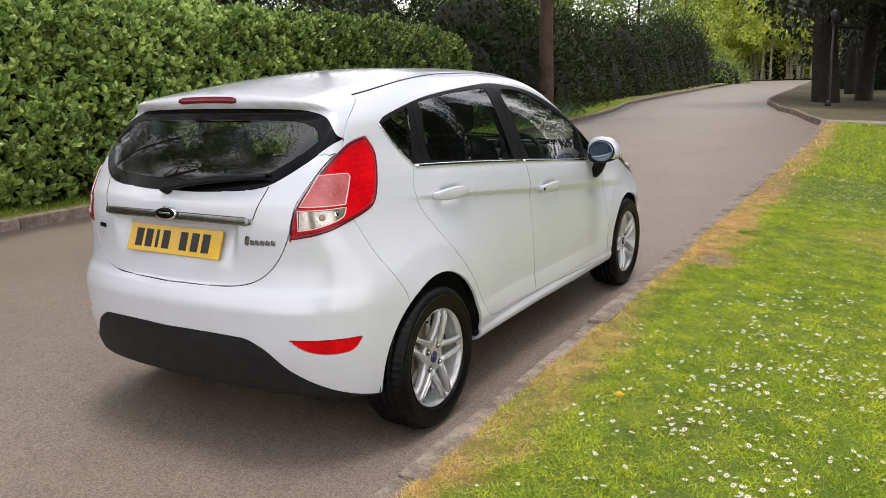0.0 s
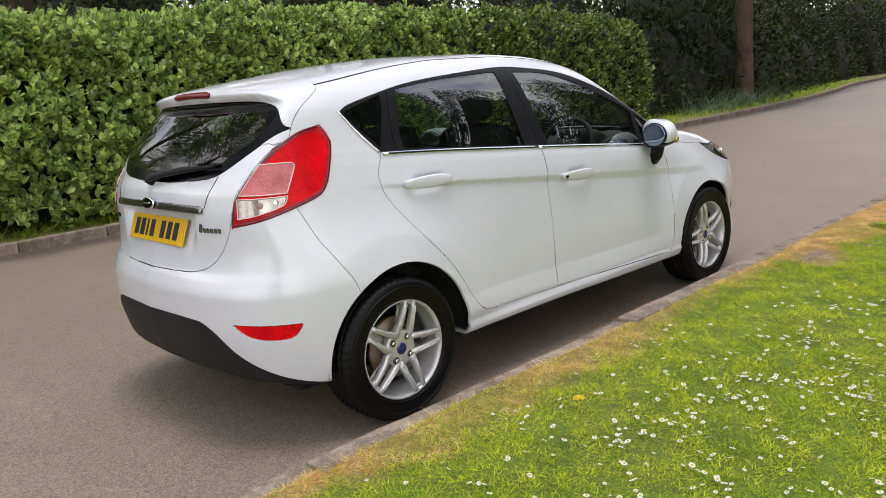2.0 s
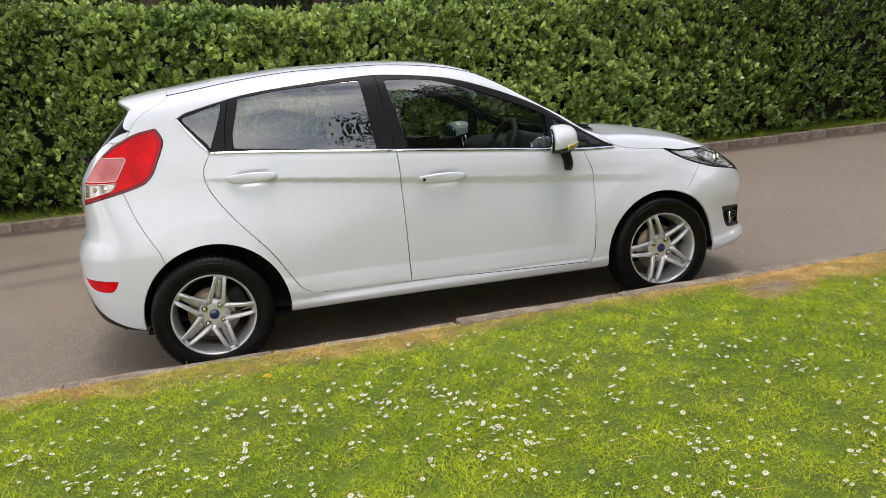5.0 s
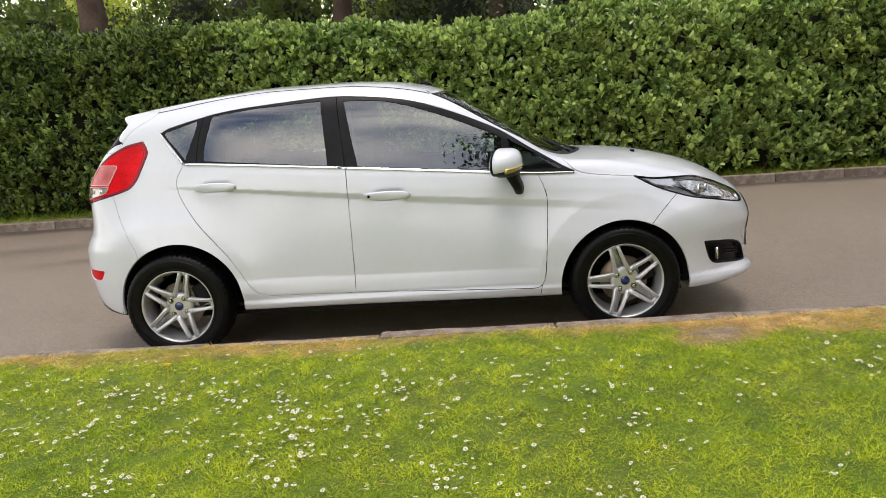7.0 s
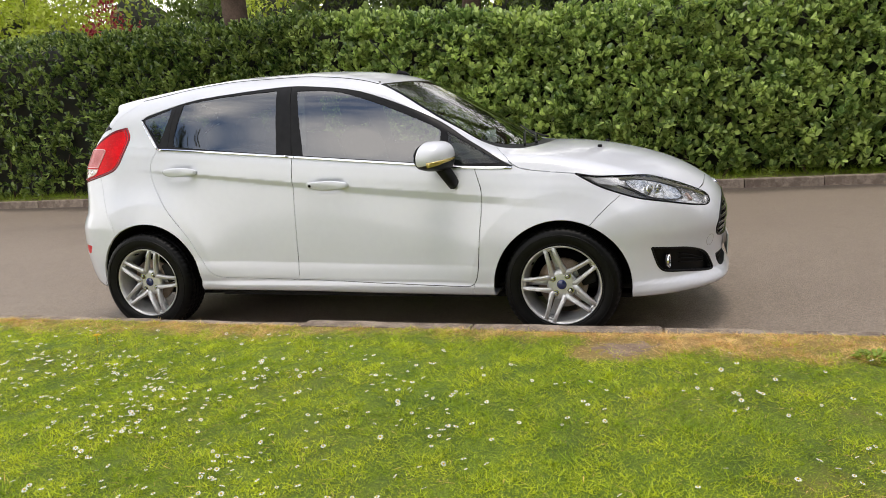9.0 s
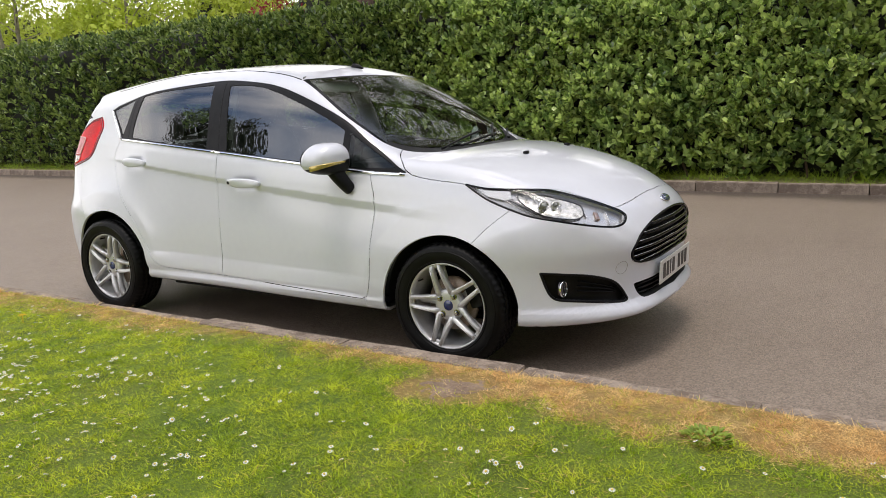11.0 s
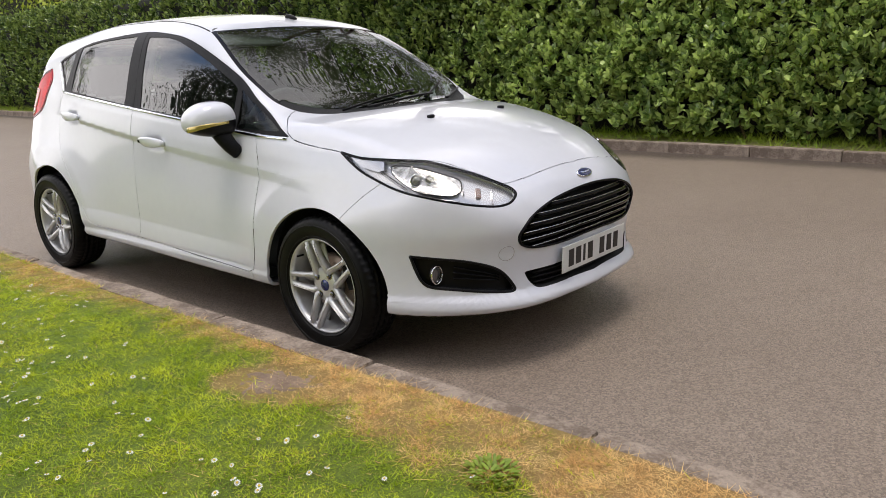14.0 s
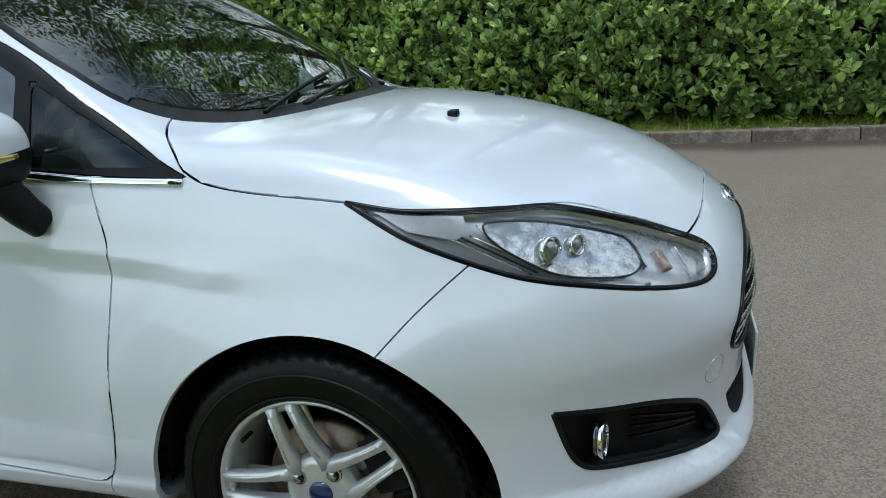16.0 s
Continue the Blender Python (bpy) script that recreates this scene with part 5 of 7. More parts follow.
box(bm, (0.020, 0.046, 0.014), m @ pose(0, 0, 0.010, 0, 0, -14), 0.004)
pair("indicator_lamp", bm, INDICATOR, HEADS, "faded orange indicator")
for x, z in ((0.578, 0.728), (0.505, 0.69)):
    p, n = in_lamp(x, z, 0.014)
    bm = bmesh.new()
    box(bm, (0.004, 0.070, 0.012), facing(p, n) @ pose(0, 0, -0.006, 0, 0, -14), 0.001)
    pair("lamp_divider", bm, SATIN, HEADS)
rim_curve = loop([(-1.2845, 0.845), (-1.369, 0.826), (-1.513, 0.821), (-1.625, 0.812), (-1.778, 0.766), (-1.923, 0.709), (-1.952, 0.683), (-1.925, 0.654),
                  (-1.87, 0.646), (-1.76, 0.66), (-1.611, 0.689), (-1.505, 0.711), (-1.42, 0.746), (-1.35, 0.785)], 5, (0,))


def corner_trim(curve, wide, deep, mat, name, parents, label=""):
    """A thin moulding laid round an opening at the car's front corner."""
    line = []
    for a, z in np.vstack([curve, curve[:1]]):
        c = -a / 0.7
        x = solve(lambda v: float(body(v, v + c, z)), 0.2, 0.9)
        q = np.array([x, x + c, z])
        n = outward(q[None], 0.01)[0]
        line.append((Vector(q - n * deep), Vector(n)))
    bm = bmesh.new()
    sweep(bm, [a for a, _ in line], wide, 0.010, normals=[b for _, b in line])
    pair(name, bm, mat, parents, label)


corner_trim(rim_curve, 0.011, 0.004, BLACK_GLOSS, "lamp_gasket", HEADS, "black lamp edge")
corner_trim(loop([(-1.53, 0.463), (-1.606, 0.456), (-1.756, 0.437), (-1.871, 0.395), (-1.936, 0.313), (-1.913, 0.302), (-1.708, 0.325), (-1.60, 0.339), (-1.565, 0.37)], 6, (0,)),
            0.011, 0.0035, BLACK_TRIM, "recess_edge", (front_bumper, front_bumper), "black recess edge")
for x in (0.262, -0.262):
    p, n = on_top(x, 2.648)
    bm = bmesh.new()
    box(bm, (0.030, 0.024, 0.016), facing(p + n * 0.005, n, (0, 1, 0)) @ pose(0, 0, 0, 12, 0, 0), 0.005)
    part("washer_jet", bm, BLACK_TRIM, car)
for x0, x1, y0, y1 in ((0.30, -0.28, 2.30, 2.19), (-0.30, -0.60, 2.27, 2.10)):
    line = [on_top(x0 + (x1 - x0) * s, y0 + (y1 - y0) * s, 0.014) for s in np.linspace(0, 1, 10)]
    bm = bmesh.new()
    sweep(bm, [a for a, _ in line], [0.018, 0.016] + [0.010] * 8, 0.010, normals=[b for _, b in line])
    arm = part("windscreen_wiper", bm, BLACK_TRIM, car, "black windscreen wiper")
    line = [on_top(x0 + 0.12 + (x1 - x0 - 0.02) * s, y0 - 0.045 + (y1 - y0) * s, 0.010) for s in np.linspace(0, 1, 10)]
    bm = bmesh.new()
    sweep(bm, [a for a, _ in line], 0.009, 0.010, normals=[b for _, b in line])
    part("wiper_blade", bm, RUBBER, arm)
p, n = on_top(0, 1.44)
bm = bmesh.new()
sweep(bm, [p + Vector((0, 0.03, 0.0)), p + Vector((0, 0.0, 0.012)), p + Vector((0, -0.035, 0.022)), p + Vector((0, -0.05, 0.012))], [0.02, 0.03, 0.028, 0.016], [0.008, 0.02, 0.02, 0.008], normals=[n] * 4)
aerial = part("roof_aerial", bm, BLACK_TRIM, car, "short black roof aerial")
bm = bmesh.new()
sweep(bm, [p + Vector((0, -0.02, 0.02)), p + Vector((0, -0.15, 0.16)), p + Vector((0, -0.22, 0.235))], 0.005, 0.005, normals=[(1, 0, 0)] * 3)
part("aerial_rod", bm, BLACK_TRIM, aerial)


def rear_outline(points, sharp, scale, wide, lift, mat, name, label=""):
    c = loop(points, 6, sharp)
    mid = c.mean(0)
    line = []
    for a, z in mid + (np.vstack([c, c[:1]]) - mid) * scale:
        x = solve(lambda v: float(body(v, a / 0.7 - v, z)), 0.2, 0.9)
        q = np.array([x, a / 0.7 - x, z])
        n = outward(q[None])[0]
        line.append((Vector(q + n * lift), Vector(n)))
    bm = bmesh.new()
    sweep(bm, [p for p, _ in line], wide, 0.005, normals=[n for _, n in line])
    pair(name, bm, mat, TAILS, label)


TAIL_EDGE = [(0.33, 1.212), (0.366, 1.14), (0.354, 1.005), (0.32, 0.95), (0.16, 0.897), (0.008, 0.868), (0.036, 0.975), (0.144, 1.105), (0.25, 1.188)]
rear_outline(TAIL_EDGE, (0, 5), 0.965, 0.011, 0.0005, DARK_RED, "lamp_edge", "dark red lamp edge")
rear_outline(TAIL_EDGE, (0, 5), 0.90, 0.004, 0.0012, DARK_RED, "lamp_moulding")
rear_outline([(0.128, 1.088), (0.232, 1.084), (0.243, 1.070), (0.216, 0.977), (0.052, 0.984)], (0, 3, 4), 1.0, 0.0045, 0.004, PALE_LINE, "lens_edge", "pale moulded lens edge")
rear_outline([(0.046, 0.970), (0.215, 0.966), (0.2, 0.935), (0.12, 0.912), (0.043, 0.902)], (0, 1, 4), 1.03, 0.004, 0.004, PALE_LINE, "lens_edge", "pale moulded lens edge")
for a, z, r, mat in ((0.125, 0.944, 0.012, INDICATOR), (0.178, 0.948, 0.010, CHROME)):
    x = solve(lambda v: float(body(v, a / 0.7 - v, z)), 0.2, 0.9)
    q = np.array([x, a / 0.7 - x, z])
    n = Vector(outward(q[None])[0])
    bm = bmesh.new()
    oval(bm, facing(Vector(q) + n * 0.004, n), r, r, 0.003, 18)
    pair("lamp_bulb", bm, mat, TAILS)
for k in range(9):
    z = 0.99 + 0.021 * k
    line = []
    for a in np.linspace(0.262 + 0.006 * math.sin(k), 0.335, 6):
        x = solve(lambda v: float(body(v, a / 0.7 - v, z)), 0.2, 0.9)
        q = np.array([x, a / 0.7 - x, z])
        line.append((Vector(q) + Vector(outward(q[None])[0]) * 0.001, Vector(outward(q[None])[0])))
    bm = bmesh.new()
    sweep(bm, [p for p, _ in line], 0.002, 0.003, normals=[n for _, n in line])
    pair("lens_rib", bm, RED_LENS, TAILS)


# ---- cabin, as far as it shows through the glass ----
def cushion(bm, size, m, bulge=0.5, cuts=6):
    """A padded block with rounded edges."""
    made = bmesh.ops.create_cube(bm, size=2.0)
    edges = list({e for v in made["verts"] for e in v.link_edges})
    out = bmesh.ops.subdivide_edges(bm, edges=edges, cuts=cuts, use_grid_fill=True)
    verts = list({v for f in bm.faces for v in f.verts if v.tag is False})
    for v in verts:
        x, y, z = v.co
        k = max(abs(x), abs(y), abs(z))
        r = (abs(x) ** 5 + abs(y) ** 5 + abs(z) ** 5) ** 0.2
        v.co = m @ Vector((x / r * size[0] / 2, y / r * size[1] / 2, z / r * size[2] / 2))
        v.tag = True


def seat(x, y, wide, high, heads):
    top = empty("seat")
    top.parent = car
    bm = bmesh.new()
    cushion(bm, (wide, 0.52, 0.16), pose(x, y + 0.22, 0.56, 6, 0, 0))
    part("seat_cushion", bm, FABRIC, top)
    bm = bmesh.new()
    cushion(bm, (wide, 0.15, high), pose(x, y - 0.06, 0.56 + high / 2, 14, 0, 0))
    part("backrest", bm, FABRIC, top)
    lean = math.tan(radians(14))
    for hx in heads:
        bm = bmesh.new()
        cushion(bm, (0.27, 0.11, 0.19), pose(hx, y - 0.06 - lean * (high / 2 + 0.09), 0.56 + high + 0.105, 10, 0, 0))
        rest = part("headrest", bm, FABRIC, top)
        for s in (-0.06, 0.06):
            bm = bmesh.new()
            sweep(bm, [Vector((hx + s, y - 0.06 - lean * high / 2, 0.56 + high - 0.04)), Vector((hx + s, y - 0.07 - lean * high / 2, 0.56 + high + 0.06))], 0.012, 0.012, normals=[(0, 1, 0)] * 2)
            part("headrest_post", bm, SATIN, rest)


for x in (0.36, -0.36):
    seat(x, 1.08, 0.50, 0.56, (x,))
seat(0.0, 0.24, 1.22, 0.46, (0.38, -0.38))
bm = bmesh.new()
pts, nrm = [], []
for k in range(19):
    s = k / 18
    pts.append(Vector((-0.68 + 1.36 * s, 2.02 + 0.06 * math.sin(math.pi * s), 0.862 + 0.035 * math.exp(-((s - 0.765) / 0.12) ** 2))))
    nrm.append((0, 0, 1))
sweep(bm, pts, 0.46, 0.14, normals=nrm)
dash = part("dashboard", bm, DASH, car, "dark grey dashboard")
bm = bmesh.new()
cushion(bm, (0.30, 0.16, 0.12), pose(0.36, 1.86, 0.935, -20, 0, 0))
part("instrument_hood", bm, DASH, dash)
for x in (0.63, -0.63):
    bm = bmesh.new()
    pts = [Vector((x + 0.045 * math.cos(a), 1.79, 0.905 + 0.045 * math.sin(a))) for a in np.linspace(0, math.tau, 21)]
    sweep(bm, pts, 0.008, 0.012, normals=[(0, -1, 0)] * 21)
    part("air_vent", bm, SATIN, dash)
wheel_m = pose(0.36, 1.70, 0.905, 62, 0, 0)
bm = bmesh.new()
pts = [wheel_m @ Vector((0.182 * math.cos(a), 0.182 * math.sin(a), 0)) for a in np.linspace(0, math.tau, 41)]
sweep(bm, pts, 0.028, 0.028, normals=[wheel_m.to_3x3() @ Vector((0, 0, 1))] * 41)
steering = part("steering_wheel", bm, DASH, car, "black steering wheel")
bm = bmesh.new()
cushion(bm, (0.15, 0.11, 0.05), wheel_m)
part("steering_boss", bm, DASH, steering)
for a in (0, 180, 270):
    bm = bmesh.new()
    d = Vector((math.cos(radians(a)), math.sin(radians(a)), 0))
    sweep(bm, [wheel_m @ (d * 0.05), wheel_m @ (d * 0.178)], 0.035, 0.014, normals=[wheel_m.to_3x3() @ Vector((0, 0, 1))] * 2)
    part("steering_spoke", bm, SATIN, steering)
bm = bmesh.new()
cushion(bm, (0.24, 0.03, 0.07), pose(0, 1.60, 1.285, -8, 0, 0))
part("rear_view_mirror", bm, BLACK_TRIM, car)
for x in (0.36, -0.36):
    bm = bmesh.new()
    cushion(bm, (0.38, 0.16, 0.02), pose(x, 1.52, 1.335, -35, 0, 0))
    part("sun_visor", bm, HEADLINER, car)
bm = bmesh.new()
box(bm, (1.12, 0.5, 0.02), pose(0, -0.20, 0.995), 0.006)
part("parcel_shelf", bm, DASH, car)
for s in (1, -1):
    bm = bmesh.new()
    line = []
    for k in range(12):
        u = k / 11
        q, n = on_side(0.985 - 0.13 * (1.0 + 0.36 * u - 1.19), 1.0 + 0.35 * u)
        line.append((Vector((s * (q.x - 0.045), q.y, q.z)), Vector((s * n.x, n.y, n.z))))
    sweep(bm, [a for a, _ in line], 0.13, 0.03, normals=[b for _, b in line])
    part("pillar_trim", bm, HEADLINER, car, "pale grey pillar trim")


# ---- leaves and plants ----
LAUREL = material("laurel_leaf", (0.092, 0.175, 0.040), 0.25, other=(0.32, 0.42, 0.095), scale=2.0, mix=0.5, soft=0.30, spread=0.6, through=0.30, leafy=True, Specular_IOR_Level=0.8)
BROAD_LAUREL = material("broad_laurel_leaf", (0.185, 0.31, 0.082), 0.25, other=(0.54, 0.66, 0.195), scale=2.0, mix=0.5, soft=0.30, spread=0.65, through=0.34, leafy=True, Specular_IOR_Level=0.9)
DARK_LEAF = material("rhododendron_leaf", (0.022, 0.034, 0.010), 0.6, other=(0.048, 0.064, 0.018), scale=0.8, spread=0.5, through=0.12, Specular_IOR_Level=0.2)
YOUNG = material("young_beech_leaf", (0.58, 0.66, 0.10), 0.5, other=(0.72, 0.76, 0.20), scale=0.3, spread=0.35, through=0.5)
NEEDLES = material("conifer_needles", (0.020, 0.032, 0.012), 0.6, other=(0.04, 0.055, 0.018), scale=0.5, spread=0.5)
DIM_LEAF = material("cypress_spray", (0.05, 0.075, 0.022), 0.55, other=(0.085, 0.12, 0.035), scale=0.5, spread=0.5, through=0.2)
SPRING = material("spring_leaf", (0.40, 0.48, 0.05), 0.5, other=(0.54, 0.60, 0.10), scale=0.3, spread=0.4, through=0.4)
MAPLE = material("red_maple_leaf", (0.28, 0.02, 0.04), 0.5, other=(0.36, 0.035, 0.05), scale=1, spread=0.4, through=0.3)
OLIVE = material("summer_leaf", (0.12, 0.18, 0.03), 0.5, other=(0.19, 0.26, 0.05), scale=0.4, spread=0.45, through=0.35)
BARK = material("tree_bark", (0.13, 0.085, 0.06), 0.95, other=(0.07, 0.045, 0.03), scale=3.5, bump=1.0, bump_scale=18)
DARK_BARK = material("dark_fir_bark", (0.045, 0.032, 0.024), 0.95, other=(0.025, 0.018, 0.014), scale=3.5, bump=1.0, bump_scale=18)
PALE_BARK = material("pale_bark", (0.38, 0.34, 0.27), 0.9, other=(0.20, 0.17, 0.12), scale=2, bump=0.6, bump_scale=20)
# Near-black colour painted for the shade seen between leaves.
SHADE = material("foliage_inner_shade", (0.010, 0.014, 0.006), 0.95, other=(0.020, 0.018, 0.010), scale=6)
rng = np.random.default_rng(7)


def leaf_mesh(at, up, face, length, wide, fold=0.25):
    """Leaves as folded ovals: at their stalks, along up, turned to face."""
    up = unit(up)
    side = unit(np.cross(up, face))
    out = np.cross(side, up)
    n = len(at)
    L, W = length[:, None], wide[:, None]
    v = np.stack([at, at + up * L * 0.33 + side * W * 0.5 + out * W * fold, at + up * L * 0.76 + side * W * 0.44 + out * W * fold * 0.6, at + up * L - out * L * 0.06,
                  at + up * L * 0.76 - side * W * 0.44 + out * W * fold * 0.6, at + up * L * 0.33 - side * W * 0.5 + out * W * fold], 1).reshape(-1, 3)
    k = np.arange(n)[:, None] * 6
    f = np.concatenate([k + [0, 1, 2, 3], k + [0, 3, 4, 5]], 1).reshape(-1, 4)
    return v, f


def far_leaves(at, up, face, length, wide):
    """Leaves as folded diamonds, for plants that stand far off."""
    up = unit(up)
    side = unit(np.cross(up, face))
    out = np.cross(side, up)
    L, W = length[:, None], wide[:, None]
    v = np.stack([at, at + up * L * 0.45 + side * W * 0.55 + out * W * 0.2, at + up * L, at + up * L * 0.5 - side * W * 0.55 + out * W * 0.2], 1).reshape(-1, 3)
    return v, np.arange(len(at) * 4).reshape(-1, 4)


def leaf_object(name, v, f, mat, parent=None, label="", kind="stuff"):
    data = bpy.data.meshes.new(name)
    data.vertices.add(len(v))
    data.vertices.foreach_set("co", np.asarray(v, np.float32).ravel())
    size = f.shape[1]
    data.loops.add(f.size)
    data.loops.foreach_set("vertex_index", np.asarray(f, np.int32).ravel())
    data.polygons.add(len(f))
    data.polygons.foreach_set("loop_start", np.arange(0, f.size, size, dtype=np.int32))
    data.update(calc_edges=True)
    data.materials.append(mat)
    ob = new(name, data)
    if parent is not None:
        ob.parent = parent
    return tagged(ob, label, kind=kind)


# laurel hedge along the far side of the drive
HEDGE_TOP = pchip([(-24, 2.40), (-18, 2.50), (-14, 2.68), (-8, 2.76), (-4, 2.72), (-0.5, 2.58), (1.5, 2.42), (3.5, 2.56), (9, 2.52), (11.5, 2.42), (12.5, 2.2), (13.2, 1.6)])


def sprays(at, axis, per):
    """Leaf rosettes: round each twig's tip, leaves that spread from its axis."""
    axis = unit(axis)
    side = unit(np.cross(axis, rng.normal(size=axis.shape)))
    third = np.cross(axis, side)
    out = [[], [], [], []]
    for k in range(per):
        a = 2.4 * k + rng.uniform(-0.4, 0.4, len(at))
        open_ = rng.uniform(0.45, 1.15, len(at)) * (0.5 + 0.6 * k / per)
        ring = side * np.cos(a)[:, None] + third * np.sin(a)[:, None]
        up = axis * np.cos(open_)[:, None] + ring * np.sin(open_)[:, None]
        out[0].append(at - axis * (0.016 * k * rng.uniform(0.6, 1.4, len(at)))[:, None])
        out[1].append(up)
        out[2].append(axis * np.sin(open_)[:, None] - ring * np.cos(open_)[:, None] + np.array([0.25, 0, 0.3]) + rng.normal(0, 0.15, at.shape))
        out[3].append(rng.uniform(0.085, 0.14, len(at)) * (0.75 + 0.35 * k / per))
    at, up, face, length = (np.concatenate(k) for k in out)
    return leaf_mesh(at, up, face, length, length * rng.uniform(0.36, 0.50, len(at)), 0.2)


def hedge_leaves(n_face, n_top, n_end):
    y = rng.uniform(-24, 12.7, n_face)
    y = np.where(rng.random(n_face) < 0.30, rng.uniform(-6, 9, n_face), y)
    h = HEDGE_TOP(y)
    z = 0.22 + 0.10 * wave(y * 2.3, y * 0.7) + (h - 0.22) * rng.random(n_face) ** 0.92
    bump = 0.13 * wave(y, z, 0.9) + 0.08 * wave(y * 3, z * 3) + 0.07 * wave(y * 7 + 2, z * 8)
    depth = rng.exponential(0.075, n_face)
    x = -6.0 + bump - depth - 0.22 * np.clip((z - h + 0.35) / 0.35, 0, 1) ** 2 + 0.10 * np.exp(-((z - 0.9) / 0.7) ** 2)
    at = [np.stack([x, y, z], 1)]
    axis = [np.stack([rng.normal(0.6, 0.3, n_face), rng.normal(0, 0.45, n_face), rng.normal(0.8, 0.4, n_face)], 1)]
    y = rng.uniform(-24, 12.8, n_top)
    x = rng.uniform(-7.9, -6.05, n_top)
    z = HEDGE_TOP(y) + 0.08 * wave(x * 2, y) + 0.06 * wave(x * 6, y * 5) - rng.exponential(0.05, n_top) + np.where(rng.random(n_top) < 0.08, rng.uniform(0, 0.16, n_top), 0)
    at.append(np.stack([x, y, z], 1))
    axis.append(np.stack([rng.normal(0.1, 0.35, n_top), rng.normal(0, 0.35, n_top), np.ones(n_top)], 1))
    t, z = rng.uniform(0, math.pi / 2, n_end), rng.uniform(0.15, 2.35, n_end)
    r = 0.75 + 0.07 * wave(t * 3, z * 2) - rng.exponential(0.05, n_end) - 0.25 * np.clip((z - 1.9) / 0.45, 0, 1) ** 2
    at.append(np.stack([-6.75 + r * np.cos(t), 12.35 + r * np.sin(t), z], 1))
    axis.append(np.stack([np.cos(t) + rng.normal(0, 0.3, n_end), np.sin(t) + rng.normal(0, 0.3, n_end), rng.normal(0.4, 0.4, n_end)], 1))
    at, axis = np.concatenate(at), np.concatenate(axis)
    at[:, 2] += RISE(at[:, 1]) + 0.013
    return sprays(at, axis, 7)


hedge = tagged(empty("hedge", pose(-6.9, -5, 0.1)), "dense clipped green laurel hedge behind the verge", "hedge")
v, f = hedge_leaves(14000, 3000, 650)
v = v - np.array([-6.9, -5, 0.1])
leaf_y = v.reshape(-1, 6, 3)[:, 0, 1] - 5
broad = rng.random(len(leaf_y)) < np.clip((leaf_y + 2.6) / 1.2, 0, 1) * np.clip((8.8 - leaf_y) / 2.5, 0, 1)
for chosen, mat, wide in ((~broad, LAUREL, 1.0), (broad, BROAD_LAUREL, 1.3)):
    six = v.reshape(-1, 6, 3)[chosen].copy()
    for a, b in ((1, 5), (2, 4)):
        mid = (six[:, a] + six[:, b]) / 2
        six[:, a], six[:, b] = mid + (six[:, a] - mid) * wide, mid + (six[:, b] - mid) * wide
    k = np.arange(len(six))[:, None] * 6
    leaf_object("foliage", six.reshape(-1, 3), np.concatenate([k + [0, 1, 2, 3], k + [0, 3, 4, 5]], 1).reshape(-1, 4), mat, hedge)
# Near-black sheet behind the leaves; its colour stands in for the hedge's inner shade.
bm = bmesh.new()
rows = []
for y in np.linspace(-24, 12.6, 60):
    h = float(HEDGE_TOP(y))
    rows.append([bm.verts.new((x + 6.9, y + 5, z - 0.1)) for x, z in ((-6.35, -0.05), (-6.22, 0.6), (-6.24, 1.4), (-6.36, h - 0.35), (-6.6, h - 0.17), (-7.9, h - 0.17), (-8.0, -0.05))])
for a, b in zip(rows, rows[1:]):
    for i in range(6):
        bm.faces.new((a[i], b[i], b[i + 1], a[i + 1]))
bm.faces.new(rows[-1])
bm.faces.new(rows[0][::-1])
part("shade_core", bm, SHADE, hedge)
for k in range(46):
    y = -20 + 0.7 * k + rng.uniform(-0.2, 0.2)
    bm = bmesh.new()
    p = Vector((-6.15 + rng.uniform(-0.05, 0.05), y, 0.0))
    pts = [p + Vector((rng.uniform(-0.04, 0.06), rng.uniform(-0.08, 0.08), 0.2 * i)) for i in range(5)]
    sweep(bm, [q + Vector((6.9, 5, 0)) for q in pts], [0.03, 0.026, 0.02, 0.016, 0.01], [0.03, 0.026, 0.02, 0.016, 0.01], normals=[(1, 0, 0)] * 5)
    part("stem", bm, BARK, hedge)


def limb(bm, a, b, r0, r1, bend=0.1, steps=6):
    a, b = Vector(a), Vector(b)
    side = Vector((rng.normal(), rng.normal(), 0)) * bend * (b - a).length
    pts = [a.lerp(b, s) + side * math.sin(math.pi * s) for s in np.linspace(0, 1, steps)]
    rings = []
    for i, p in enumerate(pts):
        ahead = (pts[min(i + 1, steps - 1)] - pts[max(i - 1, 0)]).normalized()
        q = ahead.to_track_quat("Z", "Y").to_matrix()
        r = r0 + (r1 - r0) * (i / (steps - 1)) ** 0.8
        rings.append([bm.verts.new(p + q @ Vector((r * math.cos(t), r * math.sin(t), 0)) * (1 + 0.1 * math.sin(3 * t + i))) for t in np.linspace(0, math.tau, 9)[:-1]])
    for p, q in zip(rings, rings[1:]):
        for k in range(8):
            bm.faces.new((p[k], p[(k + 1) % 8], q[(k + 1) % 8], q[k]))
    bm.faces.new(rings[-1])


